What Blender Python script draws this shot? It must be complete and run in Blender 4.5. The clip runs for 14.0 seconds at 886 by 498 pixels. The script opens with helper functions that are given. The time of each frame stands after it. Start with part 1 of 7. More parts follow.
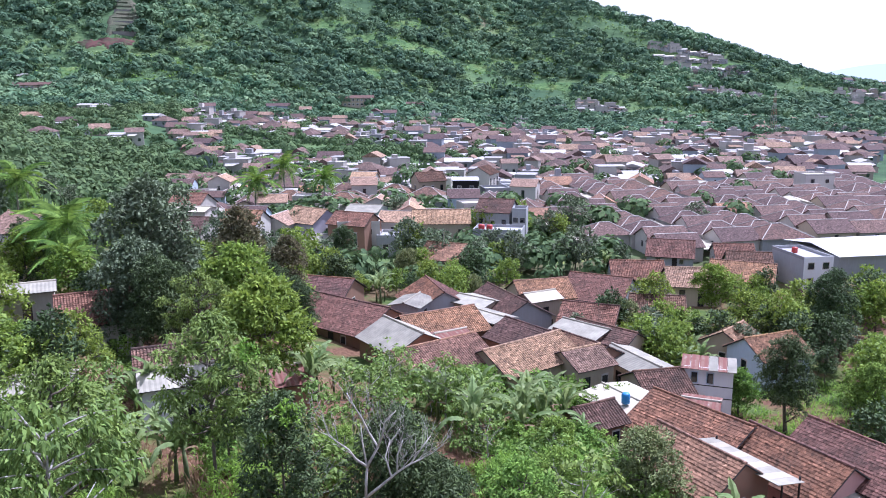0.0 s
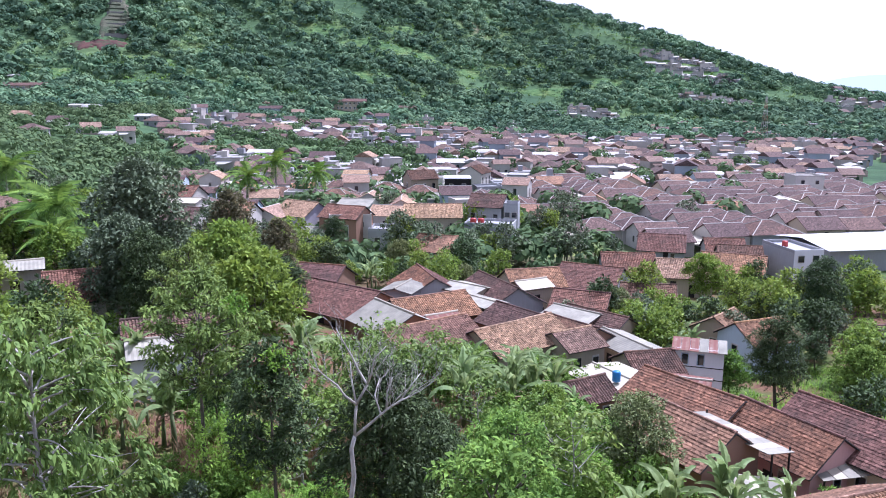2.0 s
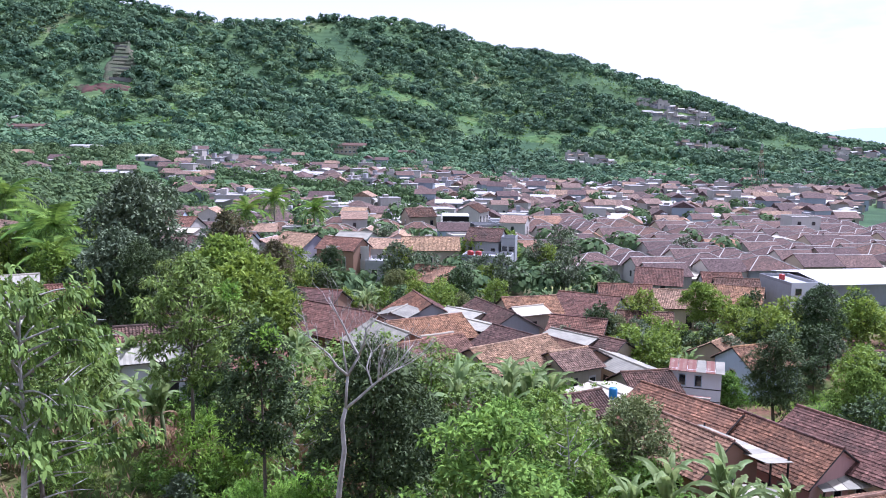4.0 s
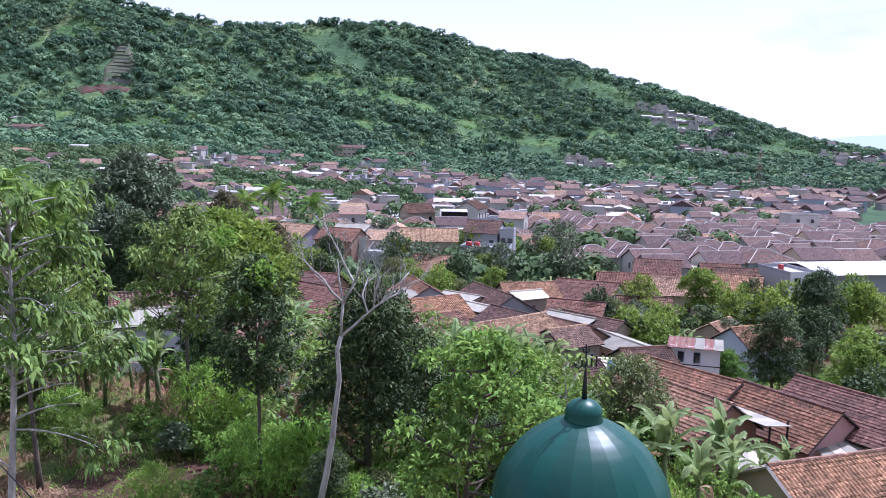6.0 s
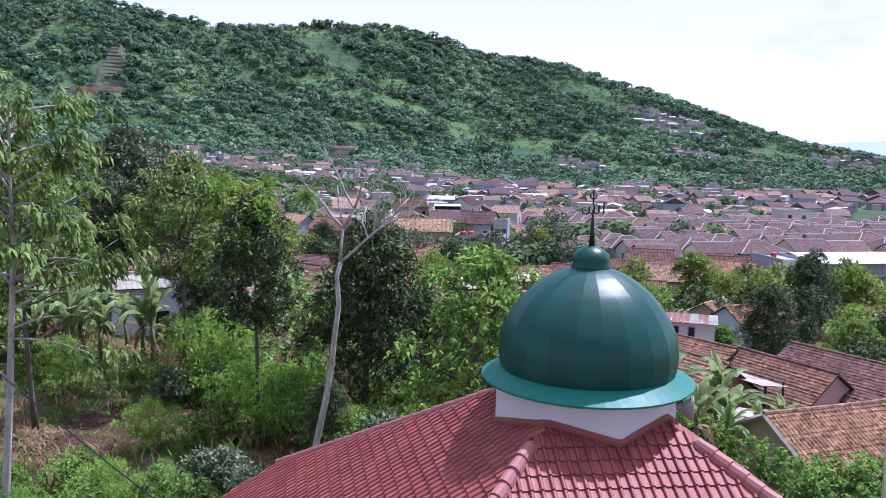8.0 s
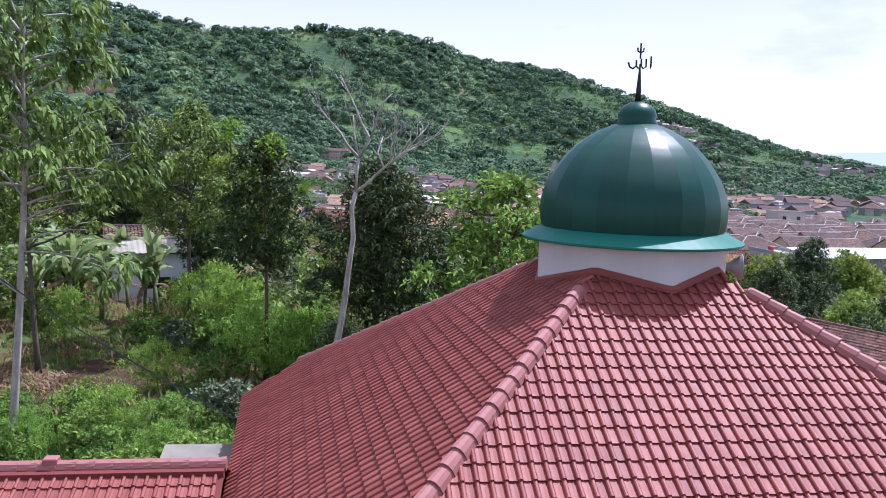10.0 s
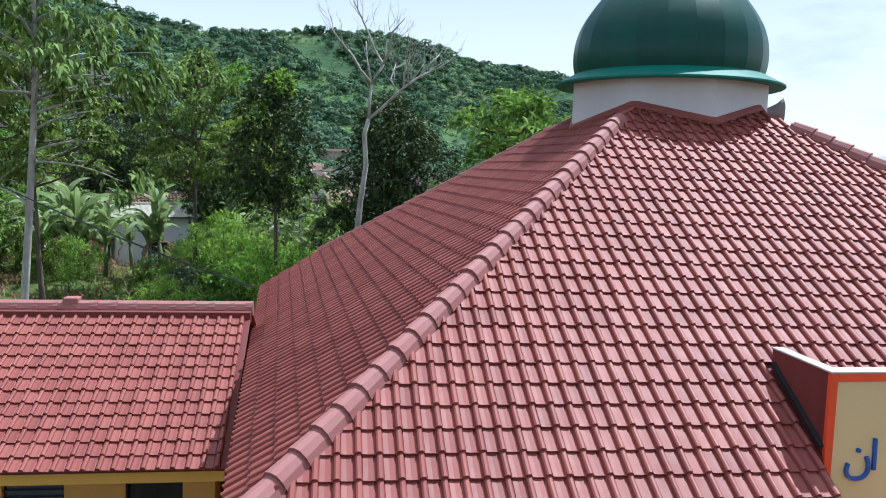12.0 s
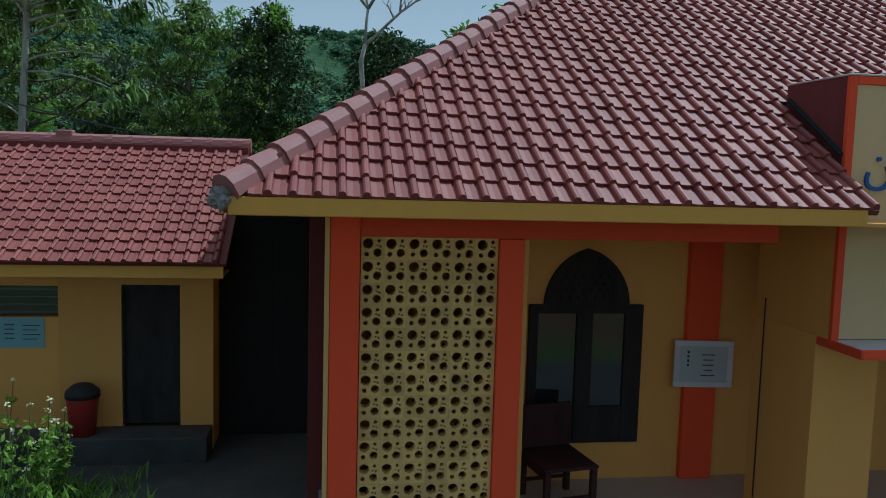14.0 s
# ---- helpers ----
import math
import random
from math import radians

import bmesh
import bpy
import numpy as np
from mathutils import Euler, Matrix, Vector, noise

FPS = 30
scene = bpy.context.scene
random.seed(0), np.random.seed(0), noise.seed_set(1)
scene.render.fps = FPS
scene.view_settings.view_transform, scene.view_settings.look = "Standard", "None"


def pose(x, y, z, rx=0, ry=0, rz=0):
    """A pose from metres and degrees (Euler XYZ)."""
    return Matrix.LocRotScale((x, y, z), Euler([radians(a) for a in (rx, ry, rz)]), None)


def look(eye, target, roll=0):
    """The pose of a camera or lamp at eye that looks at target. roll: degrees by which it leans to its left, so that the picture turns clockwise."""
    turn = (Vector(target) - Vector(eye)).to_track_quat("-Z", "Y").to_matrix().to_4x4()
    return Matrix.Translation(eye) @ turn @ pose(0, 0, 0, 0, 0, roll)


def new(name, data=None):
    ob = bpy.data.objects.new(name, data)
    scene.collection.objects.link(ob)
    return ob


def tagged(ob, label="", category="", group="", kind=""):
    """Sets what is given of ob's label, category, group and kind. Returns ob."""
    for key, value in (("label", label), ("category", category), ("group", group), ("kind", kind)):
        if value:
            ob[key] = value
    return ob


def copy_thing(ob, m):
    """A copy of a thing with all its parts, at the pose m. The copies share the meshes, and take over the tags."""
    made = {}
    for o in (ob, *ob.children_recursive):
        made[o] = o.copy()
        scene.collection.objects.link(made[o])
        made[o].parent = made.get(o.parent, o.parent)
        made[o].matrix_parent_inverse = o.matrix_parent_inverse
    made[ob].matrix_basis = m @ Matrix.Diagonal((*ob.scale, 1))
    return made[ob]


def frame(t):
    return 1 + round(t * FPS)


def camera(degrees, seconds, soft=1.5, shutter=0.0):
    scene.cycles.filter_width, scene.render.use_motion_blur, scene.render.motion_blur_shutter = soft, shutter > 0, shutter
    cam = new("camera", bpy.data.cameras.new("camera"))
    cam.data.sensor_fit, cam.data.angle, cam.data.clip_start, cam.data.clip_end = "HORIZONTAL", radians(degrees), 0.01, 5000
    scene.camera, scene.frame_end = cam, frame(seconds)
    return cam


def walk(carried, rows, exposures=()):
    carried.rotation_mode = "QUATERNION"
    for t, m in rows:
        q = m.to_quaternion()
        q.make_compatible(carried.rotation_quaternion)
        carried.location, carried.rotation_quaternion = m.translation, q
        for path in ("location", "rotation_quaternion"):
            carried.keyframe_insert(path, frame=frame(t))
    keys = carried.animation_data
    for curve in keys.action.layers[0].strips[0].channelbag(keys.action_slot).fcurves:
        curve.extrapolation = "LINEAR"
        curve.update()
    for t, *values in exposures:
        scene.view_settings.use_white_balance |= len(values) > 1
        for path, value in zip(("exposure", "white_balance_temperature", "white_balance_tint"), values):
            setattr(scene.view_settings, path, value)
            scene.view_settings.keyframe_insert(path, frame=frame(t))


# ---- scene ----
cam = camera(58.1, 14.0, soft=1.0)
PATH = [
    (0, (0.68, 0.679, 23.03), (0.878, 2.629, 22.631), -0.3),
    (0.5, (0.625, 0.479, 22.39), (0.833, 2.429, 21.997), -0.1),
    (1, (0.663, 0.316, 21.723), (0.88, 2.267, 21.334), -0.0),
    (1.5, (0.701, 0.318, 21.058), (0.92, 2.268, 20.674), 0.1),
    (2, (0.664, 0.293, 20.402), (0.883, 2.244, 20.022), 0.2),
    (2.5, (0.681, 0.226, 19.691), (0.906, 2.181, 19.331), 0.4),
    (3, (0.733, 0.163, 18.994), (0.968, 2.125, 18.684), 0.5),
    (3.2, (0.738, 0.044, 18.733), (0.97, 2.009, 18.437), 0.5),
    (5.5, (0.916, -0.278, 15.359), (1.141, 1.694, 15.111), 1.0),
    (6, (0.898, -0.283, 14.651), (1.126, 1.688, 14.405), 1.0),
    (6.5, (0.808, -0.278, 13.762), (1.042, 1.693, 13.522), 1.3),
    (7, (0.797, -0.466, 13.195), (1.039, 1.505, 12.956), 1.1),
    (7.5, (0.735, -0.53, 12.466), (0.98, 1.441, 12.231), 1.1),
    (8, (0.639, -0.589, 11.767), (0.886, 1.382, 11.534), 1.2),
    (8.2, (0.517, -0.703, 11.425), (0.765, 1.269, 11.195), 1.3),
    (10.3, (-0.228, -0.313, 8.627), (0.039, 1.658, 8.413), 1.8),
    (10.5, (-0.292, -0.305, 8.377), (-0.026, 1.666, 8.161), 1.7),
    (11, (-0.443, -0.285, 7.643), (-0.175, 1.686, 7.432), 1.8),
    (11.5, (-0.462, -0.268, 6.964), (-0.193, 1.702, 6.752), 1.8),
    (12, (-0.636, -0.157, 6.208), (-0.363, 1.814, 6.005), 1.8),
    (12.5, (-0.709, -0.149, 5.502), (-0.429, 1.821, 5.302), 1.7),
    (13, (-0.647, -0.107, 4.856), (-0.37, 1.864, 4.659), 1.6),
    (13.4, (-0.608, -0.139, 4.346), (-0.326, 1.83, 4.146), 1.9),
    (13.5, (-0.581, -0.136, 4.178), (-0.298, 1.835, 3.987), 1.7),
    (13.8, (-0.586, -0.152, 3.811), (-0.302, 1.818, 3.611), 1.6),
    (14, (-0.676, -0.177, 3.533), (-0.39, 1.792, 3.336), 1.6),
]
EXPOSURES = [(0, 0.58, 5270, 28), (3.2, 0.58, 5270, 28), (5.3, 0.48, 5250, 29), (8.2, 0.42, 5250, 31), (10.3, 0.36, 5430, 25), (11.2, 0.34, 5420, 18), (12.0, 0.31, 5370, 6), (12.5, 0.24, 5280, 0), (13.0, 0.15, 5220, -3), (13.5, -0.16, 5050, -9), (13.8, -0.48, 4960, -6), (14.0, -0.79, 4900, -7)]
walk(cam, [(t, look(eye, target, roll)) for t, eye, target, roll in PATH], EXPOSURES)

# ---- sky and sun ----
SUN_AZ, SUN_EL = radians(57), radians(60)
world = bpy.data.worlds.new("sky")
scene.world = world
world.use_nodes = True
wn, wl = world.node_tree.nodes, world.node_tree.links
wn.clear()
sky = wn.new("ShaderNodeTexSky")
sky.sky_type, sky.sun_disc, sky.sun_elevation, sky.sun_rotation = "NISHITA", False, SUN_EL, SUN_AZ
sky.air_density, sky.dust_density, sky.ozone_density = 1.0, 2.5, 1.0
wco = wn.new("ShaderNodeTexCoord")
wmap = wn.new("ShaderNodeMapping")
wmap.inputs["Scale"].default_value = (1.0, 1.0, 3.2)
wno = wn.new("ShaderNodeTexNoise")
wno.inputs["Scale"].default_value, wno.inputs["Detail"].default_value, wno.inputs["Roughness"].default_value = 2.6, 6, 0.55
wr = wn.new("ShaderNodeValToRGB")
wr.color_ramp.elements[0].position, wr.color_ramp.elements[1].position = 0.27, 0.40
wr.color_ramp.elements[0].color, wr.color_ramp.elements[1].color = (0.5, 0.5, 0.5, 1), (1, 1, 1, 1)
wm = wn.new("ShaderNodeMix")
wm.data_type = "RGBA"
wm.inputs["B"].default_value = (13.0, 13.35, 13.6, 1)
wsep = wn.new("ShaderNodeSeparateXYZ")
wel = wn.new("ShaderNodeValToRGB")
for e, (p, v) in zip([wel.color_ramp.elements[0], wel.color_ramp.elements[1], wel.color_ramp.elements.new(0.6)], ((0.0, 1.0), (0.28, 0.75), (0.42, 0.06))):
    e.position, e.color = p, (v, v, v, 1)
wmul = wn.new("ShaderNodeMath")
wmul.operation = "MULTIPLY"
wb = wn.new("ShaderNodeBackground")
wb.inputs["Strength"].default_value = 0.075
wo = wn.new("ShaderNodeOutputWorld")
wl.new(wco.outputs["Generated"], wmap.inputs["Vector"])
wl.new(wmap.outputs["Vector"], wno.inputs["Vector"])
wl.new(wno.outputs["Fac"], wr.inputs["Fac"])
wl.new(wco.outputs["Generated"], wsep.inputs["Vector"])
wl.new(wsep.outputs["Z"], wel.inputs["Fac"])
wl.new(wr.outputs["Color"], wmul.inputs[0])
wl.new(wel.outputs["Color"], wmul.inputs[1])
wl.new(wmul.outputs["Value"], wm.inputs["Factor"])
wl.new(sky.outputs["Color"], wm.inputs["A"])
wl.new(wm.outputs["Result"], wb.inputs["Color"])
wl.new(wb.outputs["Background"], wo.inputs["Surface"])

sun = new("sun", bpy.data.lights.new("sun", "SUN"))
sun.data.energy, sun.data.angle, sun.data.color = 5.0, radians(0.6), (1.0, 0.96, 0.90)
SUN_DIR = Vector((math.cos(SUN_EL) * math.sin(SUN_AZ), math.cos(SUN_EL) * math.cos(SUN_AZ), math.sin(SUN_EL)))
sun.matrix_world = look(Vector((0, 0, 60)) + SUN_DIR * 50, Vector((0, 0, 60)))


# ---- materials ----
class Mat:
    """A small builder of node materials."""

    def __init__(self, name, rough=0.6, metal=0.0, spec=0.5):
        self.m = bpy.data.materials.new(name)
        self.m.use_nodes = True
        self.n, self.l = self.m.node_tree.nodes, self.m.node_tree.links
        self.b = self.n["Principled BSDF"]
        self.out = self.n["Material Output"]
        self.b.inputs["Roughness"].default_value = rough
        self.b.inputs["Metallic"].default_value = metal
        self.b.inputs["Specular IOR Level"].default_value = spec
        geo = self.n.new("ShaderNodeNewGeometry")
        self.pos = geo.outputs["Position"]
        self.island = geo.outputs["Random Per Island"]
        self.obj = self.n.new("ShaderNodeTexCoord").outputs["Object"]
        self.orand = self.n.new("ShaderNodeObjectInfo").outputs["Random"]

    def noise(self, scale, detail=4, rough=0.55, vec=None, stretch=None):
        t = self.n.new("ShaderNodeTexNoise")
        t.inputs["Scale"].default_value, t.inputs["Detail"].default_value, t.inputs["Roughness"].default_value = scale, detail, rough
        v = vec or self.pos
        if stretch:
            mp = self.n.new("ShaderNodeMapping")
            mp.inputs["Scale"].default_value = stretch
            self.l.new(v, mp.inputs["Vector"])
            v = mp.outputs["Vector"]
        self.l.new(v, t.inputs["Vector"])
        return t.outputs["Fac"]

    def ramp(self, fac, stops):
        r = self.n.new("ShaderNodeValToRGB")
        els = r.color_ramp.elements
        while len(els) < len(stops):
            els.new(0.5)
        for e, (p, c) in zip(els, stops):
            e.position = p
            e.color = (*c, 1) if len(c) == 3 else c
        self.l.new(fac, r.inputs["Fac"])
        return r.outputs["Color"]

    def mix(self, fac, a, b, mode="MIX"):
        x = self.n.new("ShaderNodeMix")
        x.data_type, x.blend_type = "RGBA", mode
        for key, v in (("Factor", fac), ("A", a), ("B", b)):
            if isinstance(v, (int, float)):
                x.inputs[key].default_value = v
            elif isinstance(v, tuple):
                x.inputs[key].default_value = (*v, 1)
            else:
                self.l.new(v, x.inputs[key])
        return x.outputs["Result"]

    def hsv(self, col, hue=0.5, sat=1.0, val=1.0):
        h = self.n.new("ShaderNodeHueSaturation")
        for key, v in (("Hue", hue), ("Saturation", sat), ("Value", val), ("Color", col)):
            if isinstance(v, (int, float)):
                h.inputs[key].default_value = v
            elif isinstance(v, tuple):
                h.inputs[key].default_value = (*v, 1)
            else:
                self.l.new(v, h.inputs[key])
        return h.outputs["Color"]

    def span(self, fac, lo, hi):
        r = self.n.new("ShaderNodeMapRange")
        r.inputs["To Min"].default_value, r.inputs["To Max"].default_value = lo, hi
        self.l.new(fac, r.inputs["Value"])
        return r.outputs["Result"]

    def color(self, c):
        if isinstance(c, tuple):
            self.b.inputs["Base Color"].default_value = (*c, 1)
        else:
            self.l.new(c, self.b.inputs["Base Color"])
        return self

    def rough(self, f, lo, hi):
        self.l.new(self.span(f, lo, hi), self.b.inputs["Roughness"])
        return self

    def bump(self, f, strength=0.3, dist=0.02):
        b = self.n.new("ShaderNodeBump")
        b.inputs["Strength"].default_value, b.inputs["Distance"].default_value = strength, dist
        self.l.new(f, b.inputs["Height"])
        self.l.new(b.outputs["Normal"], self.b.inputs["Normal"])
        return self

    def wave(self, scale, axis="Z", distort=1.0, vec=None):
        w = self.n.new("ShaderNodeTexWave")
        w.bands_direction = axis
        w.inputs["Scale"].default_value, w.inputs["Distortion"].default_value = scale, distort
        w.inputs["Detail"].default_value = 2
        self.l.new(vec or self.pos, w.inputs["Vector"])
        return w.outputs["Fac"]

    def cells(self, scale, vec=None):
        v = self.n.new("ShaderNodeTexVoronoi")
        v.inputs["Scale"].default_value = scale
        self.l.new(vec or self.pos, v.inputs["Vector"])
        s = self.n.new("ShaderNodeSeparateColor")
        self.l.new(v.outputs["Color"], s.inputs["Color"])
        return s.outputs["Red"]


def plaster(name, col, dirty=0.25, rough=0.75, vary=True, island=False):
    k = Mat(name, rough)
    if island:
        k.orand = k.island
    c = k.mix(k.span(k.noise(0.9, 5, 0.6), 0.0, dirty), col, tuple(v * 0.55 for v in col))
    c = k.mix(k.span(k.noise(2.0, 4, 0.6, stretch=(3, 3, 0.25)), 0.0, dirty * 0.8), c, (0.16, 0.13, 0.1))
    if vary:
        c = k.hsv(c, 0.5, 1.0, k.span(k.orand, 0.85, 1.12))
    k.color(c).bump(k.noise(45, 3), 0.12, 0.01)
    return k.m


def leafmat(name, dark, light, hue=0.014, rough=0.5, translucent=0.35, patch=0.35):
    k = Mat(name, rough + 0.1, spec=0.15)
    stops = [(0.0, dark), (0.55, tuple((a + b) / 2 for a, b in zip(dark, light))), (1.0, light)]
    spray = k.ramp(k.noise(1.5 if patch > 0.1 else 0.09, 4), [(0.3, dark), (0.7, light)])
    c = k.mix(0.5 if patch > 0.1 else 0.72, k.ramp(k.island, stops), spray)
    c = k.hsv(c, k.span(k.orand, 0.5 - hue, 0.5 + hue * 0.6), 1.0, k.span(k.noise(patch, 3), 0.6, 1.4))
    if patch < 0.1:
        c = k.mix(k.ramp(k.noise(patch * 0.8, 4, 0.6), [(0.48, (0, 0, 0)), (0.6, (0.75, 0.75, 0.75))]), c, k.hsv(c, 0.475, 1.1, 1.55))
    k.color(c)
    tr = k.n.new("ShaderNodeBsdfTranslucent")
    k.l.new(k.hsv(c, 0.485, 1.05, 1.5), tr.inputs["Color"])
    mx = k.n.new("ShaderNodeMixShader")
    mx.inputs["Fac"].default_value = translucent
    k.l.new(k.b.outputs["BSDF"], mx.inputs[1])
    k.l.new(tr.outputs["BSDF"], mx.inputs[2])
    k.l.new(mx.outputs["Shader"], k.out.inputs["Surface"])
    return k.m


def barkmat(name, dark, light):
    k = Mat(name, 0.85)
    f = k.noise(6, 5, 0.65, stretch=(1, 1, 0.3))
    k.color(k.ramp(f, [(0.3, dark), (0.7, light)])).bump(f, 0.5, 0.03)
    return k.m


def tilemat(name, base, moss=(0.05, 0.045, 0.04), amount=0.5, island=False):
    """Weathered clay tiles: single tiles differ, with dark moss in patches."""
    k = Mat(name, 0.85, spec=0.2)
    if island:
        k.orand = k.island
    one = k.cells(4.2, k.obj)
    c = k.ramp(one, [(0.0, tuple(v * 0.4 for v in base)), (0.5, base), (0.88, tuple(v * 1.2 for v in base)), (1.0, tuple(min(1, v * 1.9) for v in base))])
    c = k.hsv(c, k.span(k.orand, 0.485, 0.51), k.span(k.orand, 0.8, 1.05), k.span(k.orand, 0.75, 1.25))
    f = k.ramp(k.noise(0.5, 6, 0.65), [(0.45, (0, 0, 0)), (0.7, (1, 1, 1))])
    c = k.mix(k.span(f, 0.0, amount), c, moss)
    c = k.mix(k.span(k.noise(7, 3), 0.0, 0.35), c, tuple(v * 0.4 for v in base))
    k.color(c).bump(k.noise(20, 3), 0.2, 0.02)
    return k.m


M = {}
# glazed tiles of the mosque: each piece a little different
k = Mat("glazed_tile", 0.58, spec=0.42)
c = k.ramp(k.orand, [(0.0, (0.225, 0.050, 0.038)), (0.5, (0.28, 0.066, 0.049)), (1.0, (0.34, 0.095, 0.071))])
c = k.mix(k.span(k.noise(1.3, 5, 0.6), 0.0, 0.35), c, (0.22, 0.07, 0.066))
c = k.mix(k.span(k.noise(14, 4), 0.0, 0.3), c, (0.13, 0.03, 0.028))
k.color(c).rough(k.noise(5, 3), 0.51, 0.67).bump(k.noise(60, 3), 0.08, 0.004)
M["tile"] = k.m
k = Mat("glazed_tile_far", 0.58, spec=0.42)
c = k.ramp(k.island, [(0.0, (0.225, 0.050, 0.038)), (0.5, (0.28, 0.066, 0.049)), (1.0, (0.34, 0.095, 0.071))])
c = k.mix(k.span(k.noise(1.3, 5, 0.6), 0.0, 0.35), c, (0.22, 0.07, 0.066))
c = k.mix(k.span(k.noise(14, 4), 0.0, 0.3), c, (0.13, 0.03, 0.028))
k.color(c).rough(k.noise(5, 3), 0.51, 0.67)
M["tile_far"] = k.m
k = Mat("ridge_cap_tile", 0.5)
c = k.mix(k.span(k.noise(9, 5, 0.65), 0.0, 0.8), (0.34, 0.115, 0.105), (0.26, 0.085, 0.078))
c = k.mix(k.span(k.noise(3, 4), 0.0, 0.3), c, (0.40, 0.27, 0.24))
k.color(c).rough(k.noise(9, 3), 0.6, 0.75).bump(k.noise(25, 4), 0.12, 0.01)
M["cap"] = k.m
k = Mat("cement", 0.9)
f = k.noise(8, 5, 0.65)
k.color(k.ramp(f, [(0.3, (0.13, 0.12, 0.11)), (0.7, (0.34, 0.31, 0.28))])).bump(f, 0.4, 0.02)
M["cement"] = k.m
k = Mat("dome_enamel", 0.36, spec=0.3)
c = k.mix(k.span(k.noise(1.2, 4), 0.0, 0.5), (0.002, 0.045, 0.033), (0.004, 0.070, 0.050))
c = k.hsv(c, 0.5, 1.0, k.span(k.orand, 0.75, 1.3))
c = k.mix(k.span(k.noise(2.5, 4, 0.6, stretch=(4, 4, 0.3)), 0.0, 0.15), c, (0.05, 0.15, 0.11))
k.color(c).rough(k.noise(3, 4), 0.30, 0.44)
M["dome"] = k.m
k = Mat("brim_enamel", 0.5, spec=0.3)
c = k.mix(k.span(k.noise(2.5, 4), 0.0, 0.6), (0.010, 0.165, 0.118), (0.008, 0.12, 0.088))
k.color(c).rough(k.noise(4, 3), 0.42, 0.6)
M["brim"] = k.m
M["white_wall"] = plaster("white_paint", (0.74, 0.73, 0.75), 0.18)
M["ochre"] = plaster("ochre_paint", (0.82, 0.42, 0.09), 0.15)
M["fascia"] = plaster("yellow_paint", (0.76, 0.40, 0.06), 0.15)
M["red"] = plaster("orange_red_paint", (0.84, 0.08, 0.014), 0.1)
M["darkred"] = plaster("dark_red_paint", (0.15, 0.018, 0.016), 0.2)
M["cream"] = plaster("cream_paint", (0.68, 0.50, 0.26), 0.15)
M["lattice"] = plaster("cream_block", (0.78, 0.51, 0.16), 0.2)
M["floor"] = plaster("pale_floor_tile", (0.5, 0.47, 0.44), 0.2, 0.35)
M["concrete"] = plaster("grey_concrete", (0.27, 0.26, 0.25), 0.6, 0.9)
M["grey_wall"] = plaster("grey_render", (0.42, 0.43, 0.45), 0.5)
M["pale_wall"] = plaster("pale_paint", (0.62, 0.58, 0.53), 0.5)
M["blue_wall"] = plaster("pale_blue_paint", (0.52, 0.62, 0.72), 0.35)
M["pink_wall"] = plaster("pink_paint", (0.62, 0.36, 0.33), 0.35)
M["lilac_wall"] = plaster("lilac_paint", (0.58, 0.54, 0.64), 0.35)
M["tan_wall"] = plaster("tan_paint", (0.55, 0.45, 0.33), 0.4)
M["green_wall"] = plaster("pale_green_paint", (0.40, 0.52, 0.45), 0.35)
M["brick_wall"] = plaster("bare_brick", (0.32, 0.17, 0.11), 0.5)
M["dark_wood"] = barkmat("dark_wood", (0.012, 0.01, 0.01), (0.035, 0.028, 0.026))
M["red_wood"] = barkmat("red_brown_wood", (0.022, 0.006, 0.007), (0.055, 0.015, 0.014))
M["clay"] = tilemat("clay_tile_orange", (0.34, 0.185, 0.105), amount=0.55)
M["clay_dark"] = tilemat("clay_tile_brown", (0.165, 0.092, 0.066), amount=0.7)
M["clay_red"] = tilemat("clay_tile_red", (0.215, 0.105, 0.072), amount=0.6)
M["clay_pale"] = tilemat("clay_tile_new", (0.36, 0.23, 0.15), amount=0.3)
M["estate"] = tilemat("estate_tile", (0.135, 0.084, 0.072), (0.09, 0.065, 0.06), 0.4)
k = Mat("asbestos_sheet", 0.8)
f = k.noise(0.8, 5, 0.6)
c = k.mix(k.span(k.noise(3, 4), 0.0, 0.5), k.ramp(f, [(0.3, (0.17, 0.165, 0.135)), (0.7, (0.34, 0.325, 0.26))]), (0.19, 0.165, 0.135))
k.color(k.hsv(c, 0.5, 1.0, k.span(k.orand, 0.8, 1.3)))
M["sheet"] = k.m
k = Mat("zinc_sheet", 0.6, 0.0, 0.3)
k.color(k.hsv(k.mix(k.span(k.noise(2.2, 5), 0.0, 0.7), (0.47, 0.435, 0.345), (0.22, 0.18, 0.13)), 0.5, 1.0, k.span(k.orand, 0.7, 1.15)))
M["zinc"] = k.m
k = Mat("rusty_sheet", 0.8)
c = k.ramp(k.noise(1.4, 6, 0.7), [(0.4, (0.15, 0.06, 0.042)), (0.6, (0.20, 0.11, 0.08)), (0.75, (0.34, 0.31, 0.28))])
k.color(k.mix(k.ramp(k.wave(0.5, "X", 0.6, k.obj), [(0.45, (0, 0, 0)), (0.6, (0.8, 0.8, 0.8))]), c, (0.15, 0.045, 0.032)))
M["rust"] = k.m
k = Mat("window_glass", 0.06, spec=1.0)
k.color((0.02, 0.025, 0.03))
M["glass"] = k.m
k = Mat("black_metal", 0.35, 0.7)
k.color((0.03, 0.035, 0.035)).rough(k.noise(8, 3), 0.25, 0.5)
M["metal"] = k.m
k = Mat("matte_black", 0.8, spec=0.2)
